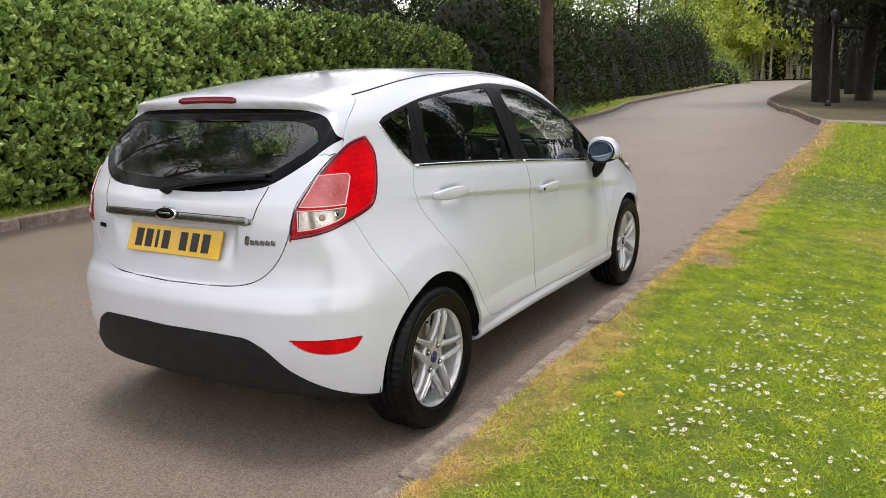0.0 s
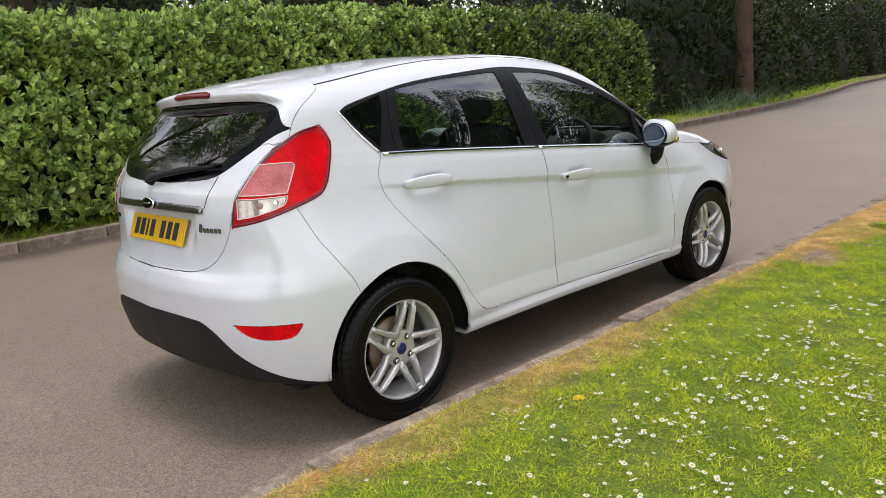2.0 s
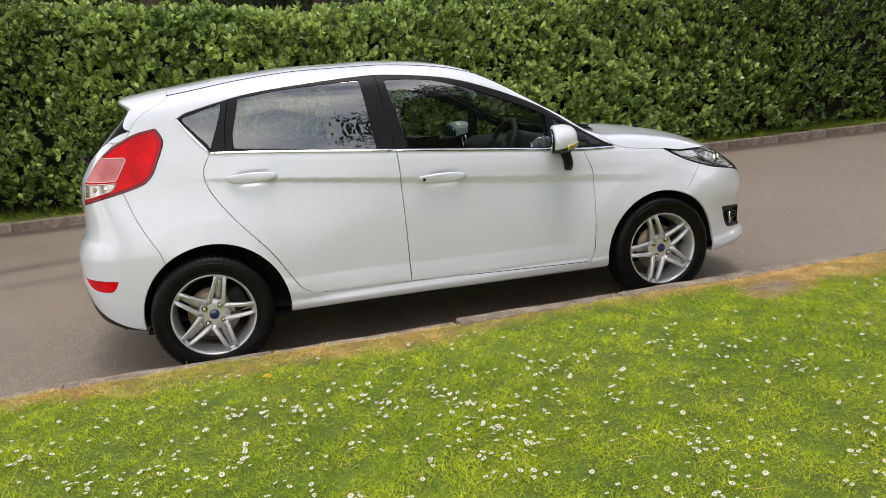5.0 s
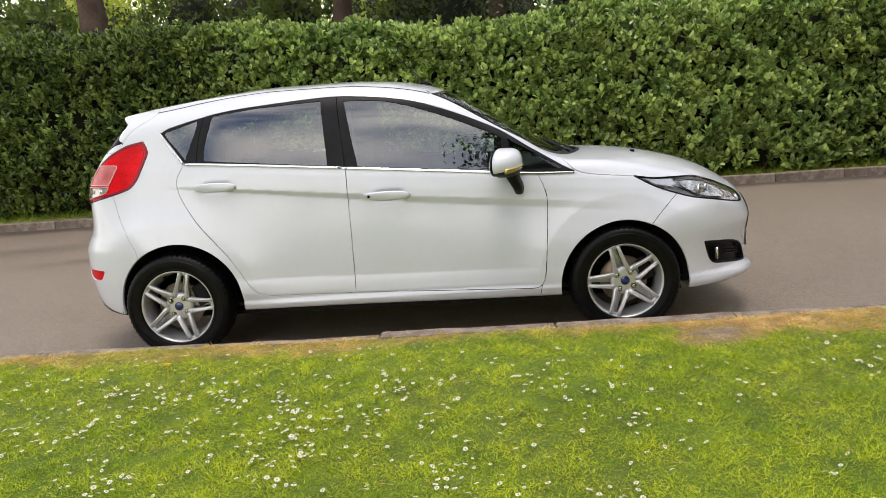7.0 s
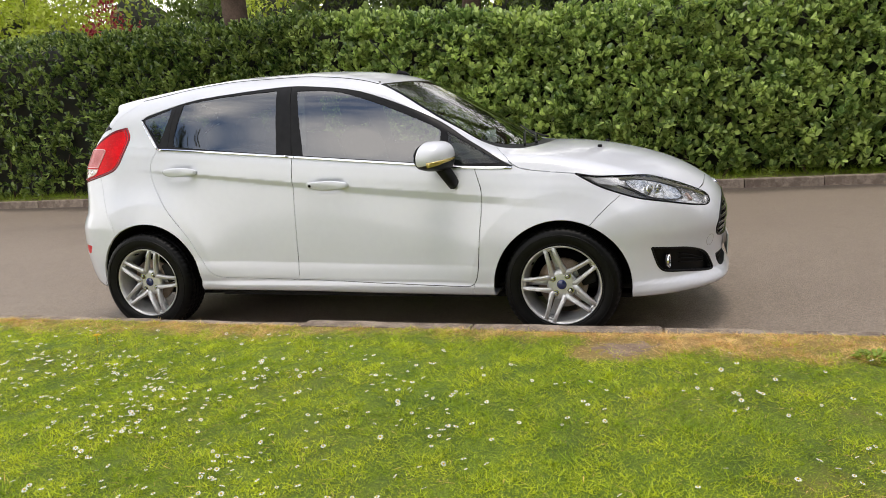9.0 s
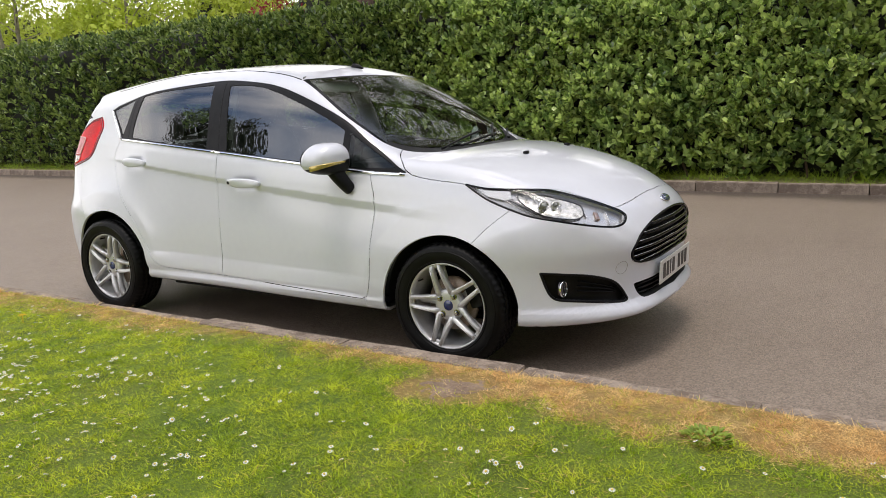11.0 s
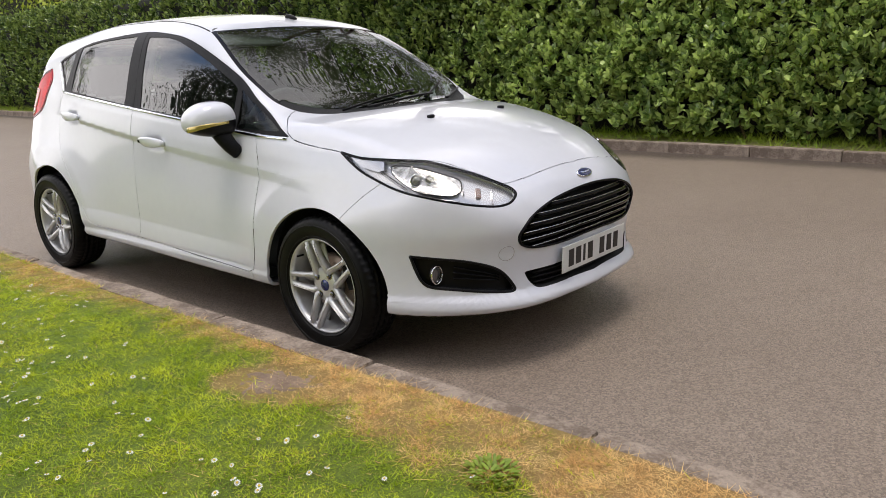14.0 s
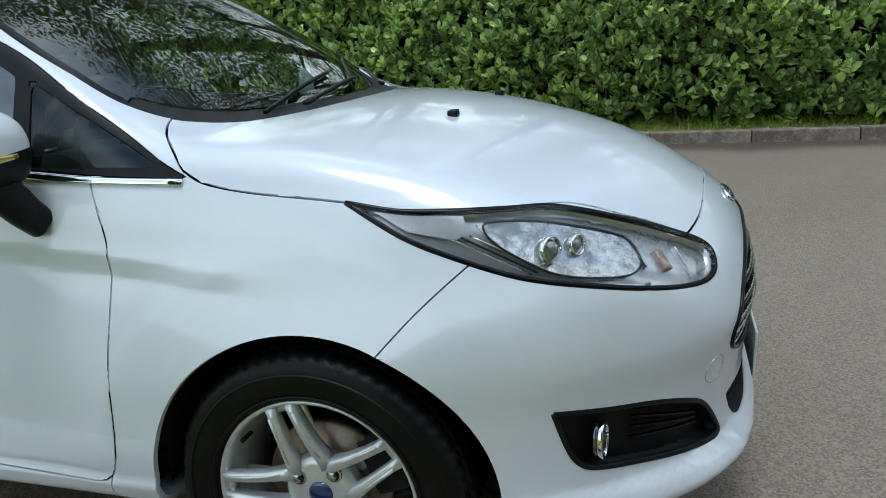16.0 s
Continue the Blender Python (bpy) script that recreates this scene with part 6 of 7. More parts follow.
def tree(name, at, high, girth, crown, leaf, mat, bark, count, clumps, label, category="tree", first=0.35, droop=0.0):
    """A tapered trunk with limbs, and a crown of leaf clumps at their ends. crown: its reach across and its foot, as shares of the height."""
    x, y = at
    z = float(verge_z(x, y) if x < -3 else lawn_z(x, y)) - 0.15
    thing = tagged(empty(name, pose(x, y, z)), label, category)
    bm = bmesh.new()
    limb(bm, (0, 0, 0), (rng.normal(0, 0.02) * high, rng.normal(0, 0.02) * high, high * 0.92), girth / 2, girth * 0.09, 0.015, 12)
    ends = []
    reach, foot = crown
    for k in range(clumps):
        s = foot + (1 - foot) * (k + 0.5) / clumps
        a = k * 2.4 + rng.uniform(-0.4, 0.4)
        far_out = reach * high * (1 - 0.75 * ((s - foot) / (1 - foot)) ** 1.4) * rng.uniform(0.55, 1.0)
        start = Vector((0, 0, high * max(first * 0.6, s - 0.10)))
        end = Vector((far_out * math.cos(a), far_out * math.sin(a), high * (s + rng.uniform(-0.02, 0.05)) - droop * far_out))
        limb(bm, start, end, girth * 0.16 * (1.15 - s), 0.012, 0.08, 5)
        ends += [(end, 1.0), (start.lerp(end, 0.62) + Vector((rng.normal(), rng.normal(), rng.normal())) * 0.03 * high, 0.8)]
    part("trunk", bm, bark, thing)
    per = max(1, count // len(ends))
    c = np.repeat(np.array([e[:] for e, _ in ends]), per, 0)
    size = np.repeat(np.array([s for _, s in ends]), per) * high * reach * 0.30
    d = unit(rng.normal(size=(len(c), 3)))
    r = rng.random(len(c)) ** 0.45
    p = c + d * (size * r)[:, None] * (1, 1, 0.6)
    up = d * 0.6 + rng.normal(0, 0.6, (len(c), 3)) - np.array([0, 0, 0.4 + droop])
    face = d + np.array([0, 0, 0.9]) + rng.normal(0, 0.4, (len(c), 3))
    length = leaf * rng.uniform(0.6, 1.2, len(c))
    v, f = far_leaves(p, up, face, length, length * 0.58)
    leaf_object("crown", v, f, mat, thing)
    return thing


def shrub(name, at, size, count, leaf, mat, label, category="shrub"):
    """Leaves over an uneven mound with a near-black core painted as the shade within."""
    x, y = at
    z = float(verge_z(x, y) if x < -3 else lawn_z(x, y)) - 0.1
    thing = tagged(empty(name, pose(x, y, z)), label, category)
    d = unit(rng.normal(size=(count, 3)))
    d[:, 2] = np.abs(d[:, 2])
    uneven = 1 + 0.16 * wave(d[:, 0] * 4 + x, d[:, 1] * 4 + y) + 0.08 * wave(d[:, 2] * 9, d[:, 1] * 8 + x)
    p = d * (np.array(size) * (uneven * (1 - rng.exponential(0.05, count)))[:, None])
    up = d * 0.5 + rng.normal(0, 0.6, (count, 3)) + np.array([0, 0, 0.2])
    face = d + rng.normal(0, 0.45, (count, 3)) + np.array([0, 0, 0.3])
    length = leaf * rng.uniform(0.6, 1.2, count)
    v, f = far_leaves(p, up, face, length, length * 0.46)
    leaf_object("foliage", v, f, mat, thing)
    # Dark blob under the leaves, coloured as the shade inside the bush.
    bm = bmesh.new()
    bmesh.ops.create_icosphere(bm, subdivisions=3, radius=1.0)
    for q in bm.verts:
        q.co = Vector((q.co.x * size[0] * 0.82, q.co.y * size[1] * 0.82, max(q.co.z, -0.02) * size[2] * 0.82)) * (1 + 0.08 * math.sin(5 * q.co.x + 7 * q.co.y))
    part("shade_core", bm, SHADE, thing)
    return thing


# dark rhododendrons beyond the hedge, along the bend
for k, y in enumerate(np.arange(14.4, 68, 2.6)):
    x = float(BEND(y)) - 8.55 + rng.uniform(-0.3, 0.3)
    high = 2.6 + 0.05 * (y - 14) + rng.uniform(-0.3, 0.5)
    shrub("rhododendron", (x, y), (2.0, 2.1, high), 2700, 0.19, DARK_LEAF, "dark green rhododendron bush beside the drive")
for k, (x, y, s) in enumerate(((-11.2, 16, 4.6), (-11.5, 23, 5.2), (-13.2, 31, 5.6))):
    shrub("rhododendron", (x, y), (2.6, 3.4, s), 4200, 0.2, DARK_LEAF, "tall dark green rhododendron behind the first row")
# trees
tree("pine_tree", (-7.25, 19.7), 14, 0.55, (0.26, 0.5), 0.30, NEEDLES, BARK, 9000, 26, "tall pine with a bare red-brown trunk at the bend", first=0.5, droop=0.1)
for x, y, h in ((-10.6, 9.5, 12), (-11.8, 15.0, 13), (-12.5, 4.2, 12.5), (-15, 11, 14)):
    tree("conifer", (x, y), h, 0.5, (0.33, 0.16), 0.10, DIM_LEAF, BARK, 26000, 44, "dark conifer standing behind the hedge", first=0.1, droop=0.25)
for x, y, h in ((-11.5, -1.2, 14), (-18.5, -4.0, 15), (-11.0, 2.2, 14), (-15.5, 6, 16)):
    tree("oak_tree", (x, y), h, 0.55, (0.29, 0.36), 0.12, OLIVE, BARK, 16000, 26, "broad green tree with a thick trunk behind the hedge")
for x, y, h in ((-15, -14.5, 8), (-18, -20, 9), (-13, -24, 8.5), (-20, -8, 9), (-12.5, -17, 7), (-14, -29, 8), (-19, -40, 10), (-12, -35, 8), (-22, -30, 10), (-28, -22, 10), (-30, -14, 11), (-27, -5, 11), (-17, -36, 9), (-10, -42, 9), (-35, -34, 12)):
    tree("young_lime_tree", (x, y), h, 0.3, (0.42, 0.22), 0.19, SPRING, PALE_BARK, 3400, 22, "fresh lime-green spring tree beyond the hedge")
tree("oak_tree", (-8.5, -4.6), 16, 0.62, (0.30, 0.40), 0.18, OLIVE, BARK, 15000, 30, "broad tall tree close behind the hedge")
tree("beech_tree", (-10.2, -20.1), 14, 0.95, (0.34, 0.42), 0.17, SPRING, PALE_BARK, 8000, 24, "pale-barked tree far down the hedge")
tree("yew_tree", (-9.2, -27.5), 8.5, 0.95, (0.36, 0.12), 0.16, OLIVE, BARK, 9000, 30, "spreading green tree at the hedge's end")
shrub("red_maple", (-11.5, -9.9), (0.95, 1.0, 4.05), 3200, 0.11, MAPLE, "dark red maple bush showing over the hedge")
for x, y, s in ((-13.5, -13.2, 4.5), (-15.5, -16.5, 5.4), (-12.0, -18.5, 4.4), (-15, -22, 5.5)):
    shrub("spring_bush", (x, y), (2.0, 2.2, s), 5200, 0.20, SPRING, "yellow-green bush in full leaf behind the hedge")
for x, y, s in ((-13.6, -8.6, 4.6), (-15.5, -5.6, 5.4), (-14.0, -2.6, 4.6), (-15.0, 0.6, 5.2)):
    shrub("laurustinus", (x, y), (1.7, 1.7, s), 6000, 0.19, OLIVE, "grey-green evergreen shrub behind the hedge")
for x, y, s in ((-12.6, 1.2, 4.3), (-12.2, 4.8, 4.6), (-12.8, 8.0, 4.8), (-11.8, 11.2, 4.6)):
    shrub("holly_bush", (x, y), (1.8, 2.0, s), 6000, 0.14, DIM_LEAF, "dull dark green holly showing over the hedge")
for x, y in ((-14, -33), (-19, -37), (-12, -42), (-17, -47), (-23, -40)):
    shrub("garden_bush", (x, y), (3.4, 3.2, 7.5), 3200, 0.24, SPRING, "tall fresh green bush far down the hedge")
shrub("spring_bush", (-17.8, -11.0), (1.8, 2.4, 5.9), 3600, 0.12, SPRING, "yellow-green bush showing over the hedge")
shrub("spring_bush", (-10.8, -4.9), (1.5, 1.8, 3.45), 3000, 0.12, OLIVE, "green bush showing over the hedge")
for x, y, h, g in ((-0.45, 31, 16, 1.05), (0.7, 33.5, 15, 0.7), (2.2, 29, 15, 0.7), (3.6, 35, 16, 0.6), (5.2, 27.5, 15, 0.65), (-0.2, 41, 16, 0.6), (7.5, 33, 15, 0.6), (1.5, 47, 16, 0.6)):
    tree("fir_tree", (x, y), h, g, (0.27, 0.27), 0.26, NEEDLES, DARK_BARK, 9000, 40, "tall dark fir with a bare lower trunk", first=0.25, droop=0.35)
for k in range(54):
    y = rng.uniform(93, 118)
    x = rng.uniform(-24, 0)
    if abs(x + 2.2 - float(BEND(y))) < 4.6:
        x += 10
    if k < 3:
        grown = tree("birch_tree", (x, y), 13 + 1.5 * k, 0.34, (0.24, 0.30), 0.45, YOUNG, PALE_BARK, 2000, 20, "slender fresh-green woodland tree far up the drive")
        far_trees = [grown] if k == 0 else far_trees + [grown]
    else:
        copy_thing(far_trees[k % 3], pose(x, y, float(RISE(y)), 0, 0, 57 * k))
for k in range(6):
    y = 74 + 5.5 * k
    shrub("woodland_bush", (float(BEND(y)) - 7.5 - 2.2 * (k % 3), y), (3.2, 3.0, 2.6 + 0.5 * (k % 2)), 1500, 0.34, SPRING if k % 3 else OLIVE, "fresh green woodland undergrowth far up the drive")
for k in range(9):
    x = -30 + 4.0 * k
    shrub("woodland_bush", (x, 122 + 3 * (k % 2)), (3.4, 3.0, 10 + 1.5 * (k % 3)), 2200, 0.5, SPRING if k % 3 else OLIVE, "fresh green woodland edge at the top of the drive")
for k in range(21):
    shrub("garden_bush", (-21 - 3 * (k % 3), -48 + 4.2 * k), (3.4, 3.2, 6.0 + 1.3 * (k % 3)), 1900, 0.30, (SPRING if k % 3 != 1 else OLIVE) if k < 12 else DIM_LEAF if k % 2 else OLIVE, "tall fresh green bush in the grounds beyond the hedge")
# trees across the lawn, behind the camera
for k, (x, y, h) in enumerate(((13, 5.5, 13), (20, 14, 14), (13, -17, 12), (22, -22, 13), (48, 0, 9), (48, -12, 9), (6, -28, 12))):
    tree("lawn_tree", (x, y), h, 0.45, (0.36, 0.2), 0.15, OLIVE if k % 2 else NEEDLES, BARK, 7000, 24, "full green tree across the lawn", first=0.2)
for x, y, h in ((-16, 33, 11), (-17.5, 42, 12), (-20, 53, 13), (-18, 64, 12.5), (-23, 76, 14), (-27, 62, 14), (-14.5, 27, 10), (-20, 88, 13)):
    tree("oak_tree", (x, y), h, 0.45, (0.40, 0.16), 0.30, OLIVE, DARK_BARK, 7000, 28, "green woodland tree behind the rhododendrons", first=0.15)
for x, y, h in ((8.8, 5.2, 9.5), (11.5, 14.5, 10), (9.0, 19, 9.5), (14.5, 11.0, 11), (10.2, -11.5, 6.5)):
    shrub("tall_yew", (x, y), (2.7, 3.0, 1.35 * h), 20000, 0.17, NEEDLES, "tall dense dark yew across the lawn")
for x, y, h in ((0.6, 50, 9), (4.2, 49, 10), (7.8, 52, 10), (2.2, 57, 11), (11.5, 50, 10)):
    shrub("yew_tree", (x, y), (2.4, 2.4, h), 2600, 0.34, NEEDLES, "dark dense yew at the back of the conifers")


# ---- grass, flowers, bare patch ----
GRASS = material("grass_blade", (0.235, 0.365, 0.008), 0.5, other=(0.60, 0.665, 0.021), scale=6, soft=0.20, mix=0.55, spread=0.45, through=0.3)
STRAW = material("dry_grass", (0.98, 0.72, 0.31), 0.7, other=(0.76, 0.46, 0.17), scale=9, mix=0.5, spread=0.5, through=0.25)
PETAL = material("daisy_petal", (0.82, 0.82, 0.80), 0.6)
EYE = material("daisy_eye", (0.75, 0.48, 0.02), 0.7)
EARTH = material("bare_earth", (0.17, 0.115, 0.08), 0.95, other=(0.27, 0.195, 0.13), scale=8, bump=0.8, bump_scale=60)
LONG_GRASS = material("verge_grass", (0.26, 0.40, 0.03), 0.5, other=(0.38, 0.48, 0.06), scale=2, spread=0.4, through=0.3)


def blades(n, x0, x1, y0, y1, high, wide, floor, keep=None, flat=0.9):
    x, y = rng.uniform(x0, x1, n), rng.uniform(y0, y1, n)
    if keep is not None:
        k = keep(x, y)
        x, y = x[k], y[k]
    rim = np.minimum.reduce([(x - x0) * 9, x1 - x, y - y0, y1 - y])
    k = rng.random(len(x)) < 0.05 + rim / 0.9
    x, y = x[k], y[k]
    n = len(x)
    z = floor(x, y)
    a = rng.uniform(0, math.tau, n)
    h = high * rng.uniform(0.5, 1.3, n) * (1 + 0.22 * wave(x * 1.5, y * 1.5) + 0.5 * wave(x * 11, y * 11) + 0.4 * wave(x * 27, y * 25))
    lean = rng.normal(0, flat, (n, 2)) * h[:, None]
    w = wide * rng.uniform(0.7, 1.3, n)
    base = np.stack([x, y, z - 0.004], 1)
    side = np.stack([np.cos(a), np.sin(a), 0 * a], 1) * w[:, None] / 2
    tip = base + np.concatenate([lean, h[:, None]], 1)
    return np.stack([base - side, base + side, tip], 1).reshape(-1, 3), x, y


def blade_object(name, v, mat, label, category):
    f = np.arange(len(v)).reshape(-1, 3)
    return tagged(leaf_object(name, v, f, mat), label, category)


def on_lawn(x, y):
    return (x > KERB_R - 0.008 - 0.014 * (1 - step(1.0, 2.2, y)) + 0.014 * wave(y * 4, y * 1.7) + BEND(y)) & ((bare(x, y) > 1) | (rng.random(np.shape(x)) < 0.16))


def far_lawn(x, y):
    """Where the lawn is seen from farther off, with coarser blades."""
    near = (x < 4.3) & (y > -2.6) & (y < 5.5)
    return on_lawn(x, y) & ~near


pieces = [blades(860000, 1.08, 4.6, -2.9, 5.9, 0.0130, 0.0040, lawn_z, on_lawn, 1.25), blades(70000, 1.08, 4.8, -3.1, 6.2, 0.018, 0.0032, lawn_z, on_lawn), blades(130000, 1.0, 8.0, -7, 10, 0.020, 0.008, lawn_z, far_lawn), blades(60000, -0.5, 9.0, 7, 17.2, 0.045, 0.014, lawn_z, on_lawn)]
v = np.concatenate([p[0] for p in pieces])
x, y = np.concatenate([p[1] for p in pieces]), np.concatenate([p[2] for p in pieces])
flat_straw = 1.7
dry = (rng.random(len(x)) < dryness(x, y)) | (bare(x, y) < 1.35) & (rng.random(len(x)) < 0.7)
three = v.reshape(-1, 3, 3)
blade_object("grass", three[~dry].reshape(-1, 3), GRASS, "short bright green mown grass", "grass")
lying = three[dry]
lying[:, 2, :2] = lying[:, 0, :2] + (lying[:, 2, :2] - lying[:, 0, :2]) * flat_straw
lying[:, 2, 2] -= 0.35 * (lying[:, 2, 2] - lying[:, 0, 2])
short, sx, sy = blades(760000, 1.10, 1.95, -2.9, 6.0, 0.010, 0.0034, lawn_z, lambda x, y: on_lawn(x, y) & (rng.random(len(x)) < 1.2 * (dryness(x, y) - 0.15)), 1.5)
lying = np.concatenate([lying, short.reshape(-1, 3, 3)])
blade_object("dry_grass", lying.reshape(-1, 3), STRAW, "parched straw-yellow grass along the kerb", "dry grass")
v, _, _ = blades(42000, -6.35, -5.74, -22, 14, 0.11, 0.008, verge_z)
v2, _, _ = blades(9000, -9.0, -5.75, 12.5, 34, 0.14, 0.02, verge_z, lambda x, y: x < -5.78 + BEND(y))
blade_object("verge_grass", np.concatenate([v, v2]), LONG_GRASS, "longer uneven grass along the verge", "grass")
v, _, _ = blades(1500, -7.6, -6.2, 15.5, 21, 0.42, 0.03, verge_z, lambda x, y: x < -5.95 + BEND(y))
blade_object("daffodil_leaves", v, material("bluish_leaf", (0.10, 0.17, 0.09), 0.5, other=(0.15, 0.22, 0.12), scale=3, spread=0.3), "clump of bluish-green flower leaves at the pine's foot", "flower leaves")

bm = bmesh.new()
rows = []
for r in np.linspace(0, 1.0, 7)[1:]:
    row = []
    for k in range(36):
        a = math.tau * k / 36
        u = r * (1 + 0.18 * math.sin(3 * a + 1) + 0.1 * math.sin(7 * a))
        px, py = 1.345 + 0.155 * u * math.cos(a), 2.83 + 0.205 * u * math.sin(a) - 0.3 * 0.155 * u * math.cos(a)
        row.append(bm.verts.new((px, py, float(lawn_z(px, py)) + 0.009 * (1 - r) - 0.004 + 0.002 * math.sin(9 * a + 20 * r))))
    rows.append(row)
bm.faces.new(rows[0])
for a, b in zip(rows, rows[1:]):
    for k in range(36):
        bm.faces.new((a[k], b[k], b[(k + 1) % 36], a[(k + 1) % 36]))
tagged(part("bare_patch", bm, EARTH), "bare brown earth patch worn into the lawn", "soil patch", kind="structure")


def daisy_mesh():
    data = bpy.data.meshes.new("daisy")
    verts, faces, slots = [(0, 0, 0.0395)], [], []
    for k in range(10):
        a = math.tau * k / 10
        i = len(verts)
        for r, d, z in ((0.002, 0.0, 0.038), (0.0085, -0.26, 0.0395), (0.0115, 0.0, 0.038), (0.0085, 0.26, 0.0395)):
            verts.append((r * math.cos(a + d), r * math.sin(a + d), z))
        faces.append((i, i + 1, i + 2, i + 3))
        slots.append(0)
    i = len(verts)
    for k in range(6):
        verts.append((0.004 * math.cos(math.tau * k / 6), 0.004 * math.sin(math.tau * k / 6), 0.0415))
    faces.append(tuple(range(i, i + 6)))
    slots.append(1)
    i = len(verts)
    verts += [(-0.0006, 0, 0), (0.0006, 0, 0), (0.0006, 0, 0.038), (-0.0006, 0, 0.038)]
    faces.append((i, i + 1, i + 2, i + 3))
    slots.append(2)
    data.from_pydata(verts, [], faces)
    for m in (PETAL, EYE, GRASS):
        data.materials.append(m)
    data.polygons.foreach_set("material_index", slots)
    return data, np.array(verts), faces, slots


flower, fv, ff, fs = daisy_mesh()
spots = []
while len(spots) < 5800:
    px, py = rng.uniform(1.32, 5.0), rng.uniform(-3.6, 8.0)
    tuft = float(wave(np.array(px * 4.2), np.array(py * 4.2))) + 0.7 * float(wave(np.array(px * 12 + 1), np.array(py * 11)))
    dense = (0.12 + 0.75 * max(0.0, tuft + 0.05)) * (1.0 if py < 1.4 else 0.5 if py < 2.4 else 0.16 if py < 5 else 0.4) * (1.0 if px > 1.6 else 0.45)
    if rng.random() < dense and bare(px, py) > 2 and rng.random() > 0.9 * float(dryness(np.array(px), np.array(py))):
        spots.append((px, py))
spots.sort(key=lambda s: (s[0] - 2.4) ** 2 + (s[1] - 0.6) ** 2)
for px, py in spots[:290]:
    d = new("daisy", flower)
    d.matrix_world = pose(px, py, float(lawn_z(px, py)) - 0.014, rng.normal(0, 14), rng.normal(0, 14), rng.uniform(0, 360)) @ Matrix.Diagonal((*[float(rng.uniform(0.6, 1.05))] * 3, 1))
    tagged(d, "small white daisy open in the lawn", "daisy", "daisies in the lawn")
verts, faces, slots = [], [], []
for px, py in spots[290:]:
    m = pose(px, py, float(lawn_z(px, py)) - 0.014, rng.normal(0, 14), rng.normal(0, 14), rng.uniform(0, 360)) @ Matrix.Scale(float(rng.uniform(0.6, 1.0)), 4)
    base = len(verts)
    verts += [tuple(m @ Vector(p)) for p in fv]
    faces += [tuple(i + base for i in g) for g in ff]
    slots += fs
data = bpy.data.meshes.new("scattered_daisies")
data.from_pydata(verts, [], faces)
for m in (PETAL, EYE, GRASS):
    data.materials.append(m)
data.polygons.foreach_set("material_index", slots)
tagged(new("scattered_daisies", data), "white daisies scattered over the lawn", "daisies", kind="stuff")
bm = bmesh.new()
for k in range(18):
    a = k * 2.4
    r = 0.004 + 0.0008 * k
    box(bm, (0.006, 0.012, 0.0015), pose(1.53 + r * math.cos(a), 0.21 + r * math.sin(a), float(lawn_z(1.53, 0.21)) + 0.05 - 0.0004 * k, 0, 0, math.degrees(a) - 90))
box(bm, (0.003, 0.003, 0.05), pose(1.53, 0.21, float(lawn_z(1.53, 0.21)) + 0.025))
tagged(part("dandelion", bm, EYE, smooth=False), "single yellow dandelion in the lawn", "dandelion")

weed = tagged(empty("weed", pose(1.40, 3.80, float(lawn_z(1.40, 3.80)))), "dark green broad-leaved weed beside the kerb", "weed")
k = 150
a, r = rng.uniform(0, math.tau, k), 0.07 * np.sqrt(rng.random(k))
at = np.stack([r * np.cos(a), r * np.sin(a), rng.uniform(0.004, 0.016, k)], 1)
v, f = leaf_mesh(at, np.stack([np.cos(a), np.sin(a), rng.uniform(0.1, 0.8, k)], 1), np.tile((0.0, 0.0, 1.0), (k, 1)), rng.uniform(0.012, 0.026, k), rng.uniform(0.008, 0.015, k))
leaf_object("leaves", v, f, LONG_GRASS, weed)

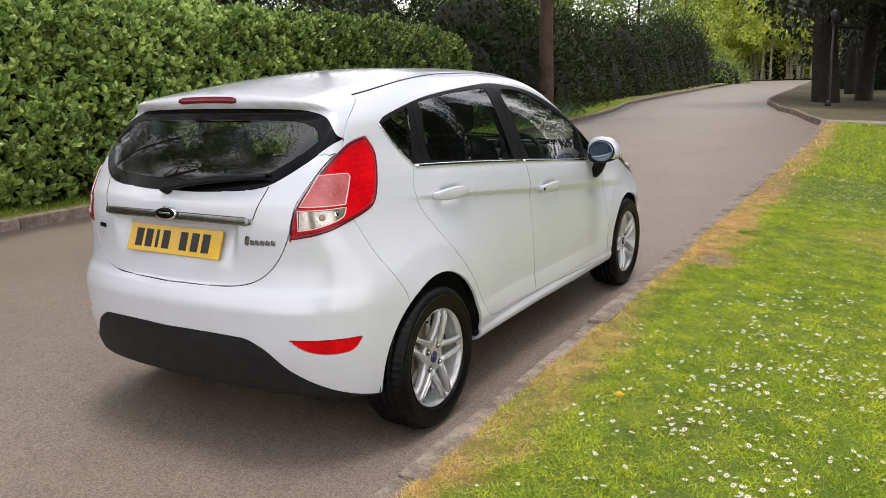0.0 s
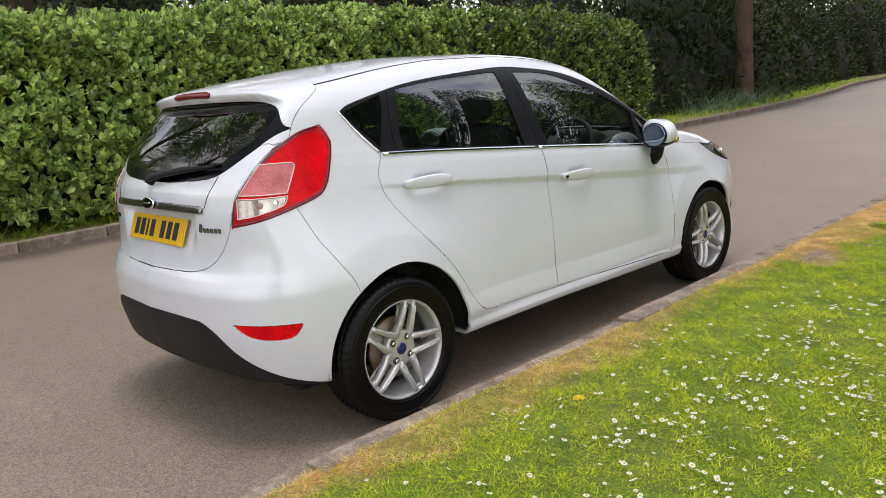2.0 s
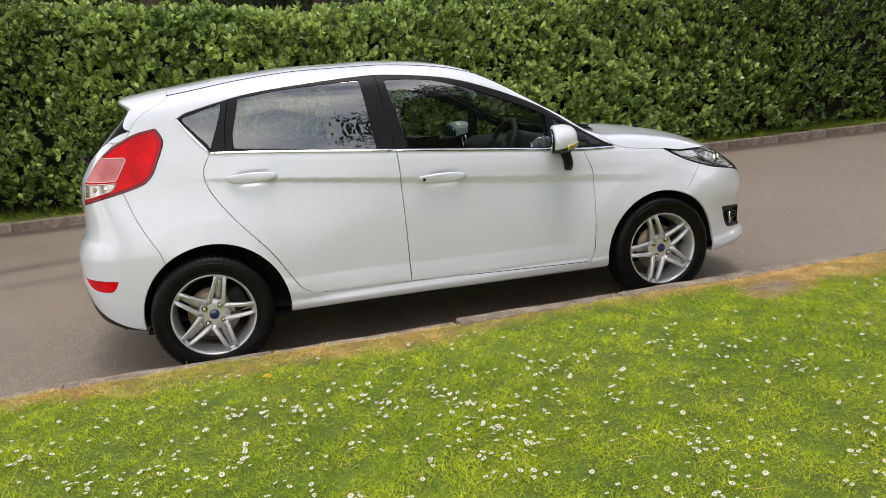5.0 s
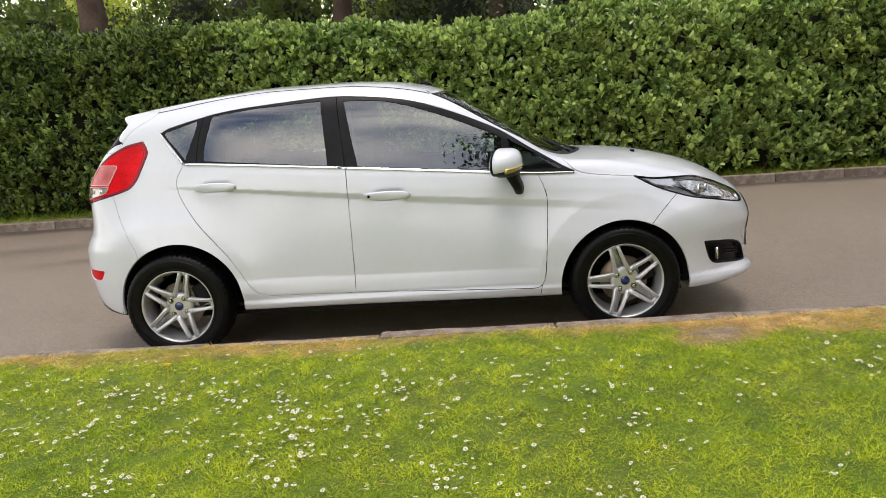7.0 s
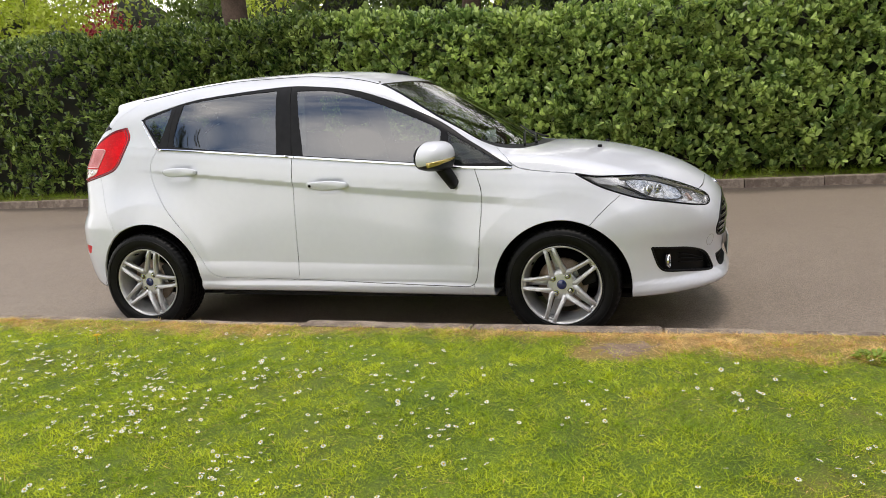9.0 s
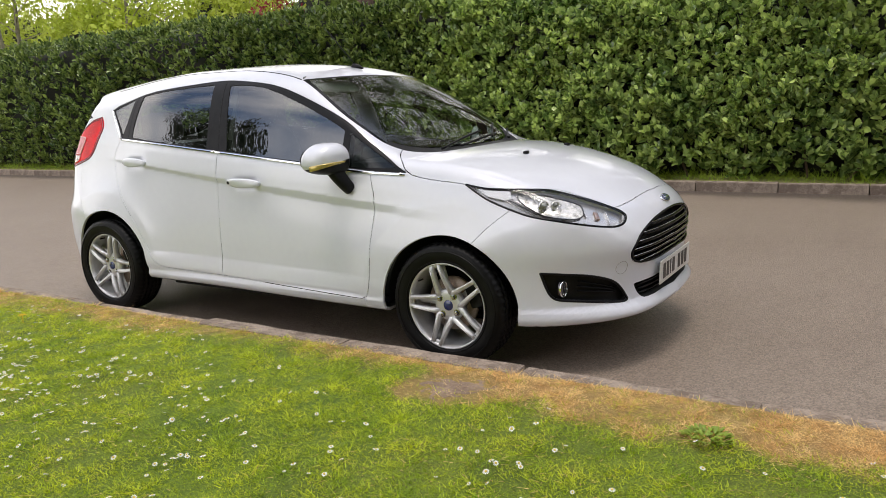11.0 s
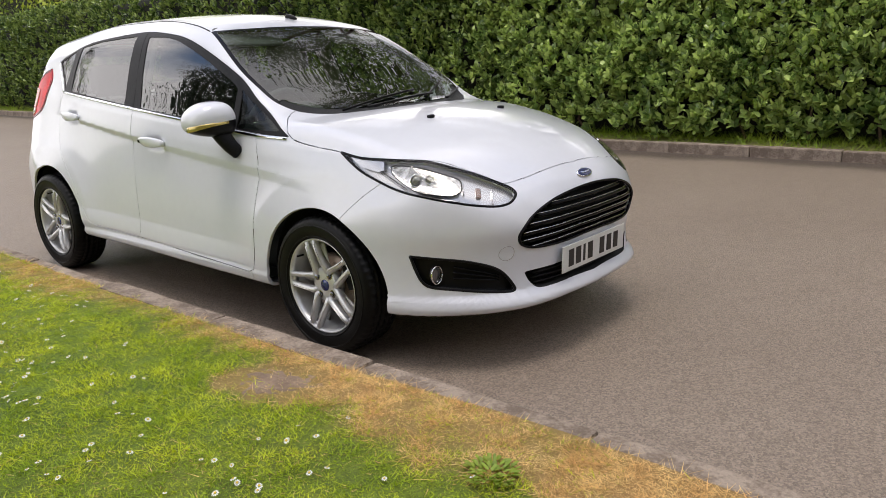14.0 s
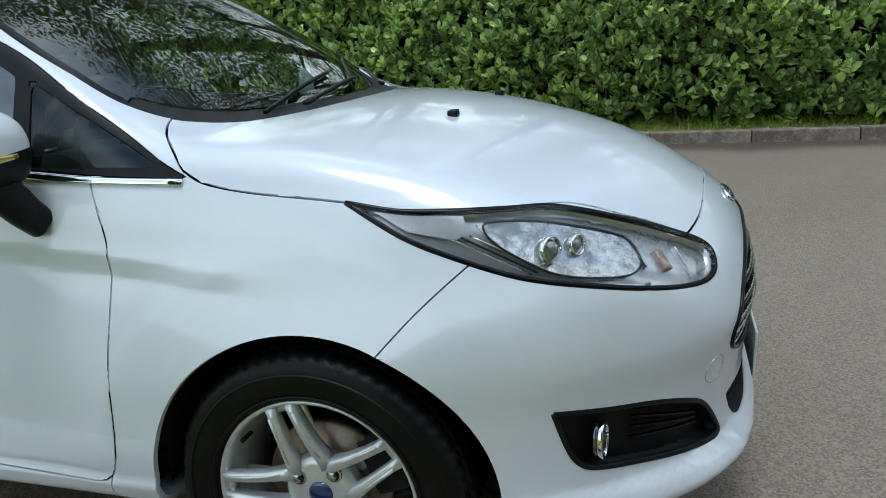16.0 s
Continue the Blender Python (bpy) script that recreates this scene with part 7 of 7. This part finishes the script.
# lamp post by the footpath
post = tagged(empty("lamp_post", pose(0.12, 25.5, float(lawn_z(0.12, 25.5)) - 0.02)), "slim black lamp post by the footpath", "lamp post")
IRON = material("black_ironwork", (0.012, 0.012, 0.013), 0.4, other=(0.02, 0.02, 0.02), scale=10)
turned = Matrix(((0, 0, 1, 0), (0, 1, 0, 0), (1, 0, 0, 0), (0, 0, 0, 1)))
for name, profile in (("base", [(0.0, 0.0), (0.10, 0.0), (0.10, 0.10), (0.075, 0.14), (0.06, 0.2), (0.0, 0.2)]), ("pole", [(0.055, 0.2), (0.05, 0.9), (0.04, 0.95), (0.036, 2.6), (0.0, 2.6)]),
                      ("collar", [(0.06, 0.93), (0.065, 0.96), (0.06, 0.99), (0.045, 1.0)]), ("lantern", [(0.0, 2.6), (0.09, 2.62), (0.12, 2.9), (0.05, 3.0), (0.0, 3.02)])):
    bm = bmesh.new()
    lathe(bm, profile, turned, turns=16)
    part(name, bm, IRON, post)


# ---- kerb stones, laid end to end ----
def stone_mesh(name, wide, deep, long):
    bm = bmesh.new()
    box(bm, (wide, long, deep), Matrix(), 0.012)
    bmesh.ops.subdivide_edges(bm, edges=[e for e in bm.edges if abs(e.verts[0].co.y - e.verts[1].co.y) > 0.3], cuts=5)
    for v in bm.verts:
        v.co += Vector((noise.noise(v.co * 9), 0, noise.noise(v.co * 9 + Vector((7, 3, 1))))) * 0.004
    data = bpy.data.meshes.new(name)
    bm.to_mesh(data)
    bm.free()
    data.materials.append(STONE)
    return data


for side, x, wide, top, first in (("right", KERB_R - 0.046, 0.115, 0.150, 2.992), ("left", KERB_L - 0.06, 0.13, 0.112, 1.138)):
    kerb = tagged(empty("kerb_" + side, pose(x, 0, 0)), "weathered grey concrete kerb edging the drive", "kerb", kind="structure")
    kinds = [stone_mesh("kerb_stone", wide, 0.26, 0.905) for _ in range(4)]
    for k in range(-28, 62):
        y = first + 0.914 * (k + 0.5)
        ob = new("kerb_stone", kinds[k % 4])
        ob.parent = kerb
        near = 1.0 if side == "right" else 0.0
        slope = math.degrees(math.atan2(float(BEND(y + 0.5) - BEND(y - 0.5) + near * (SQUEEZE(y + 0.5) - SQUEEZE(y - 0.5))), 1.0))
        ob.matrix_basis = pose(float(BEND(y) + near * SQUEEZE(y)) + rng.normal(0, 0.003), y, float(RISE(y)) + top - 0.13 + rng.normal(0, 0.003), rng.normal(0, 0.25) + math.degrees(math.atan(float(RISE(y + 0.5) - RISE(y - 0.5)))), rng.normal(0, 0.8), -slope)
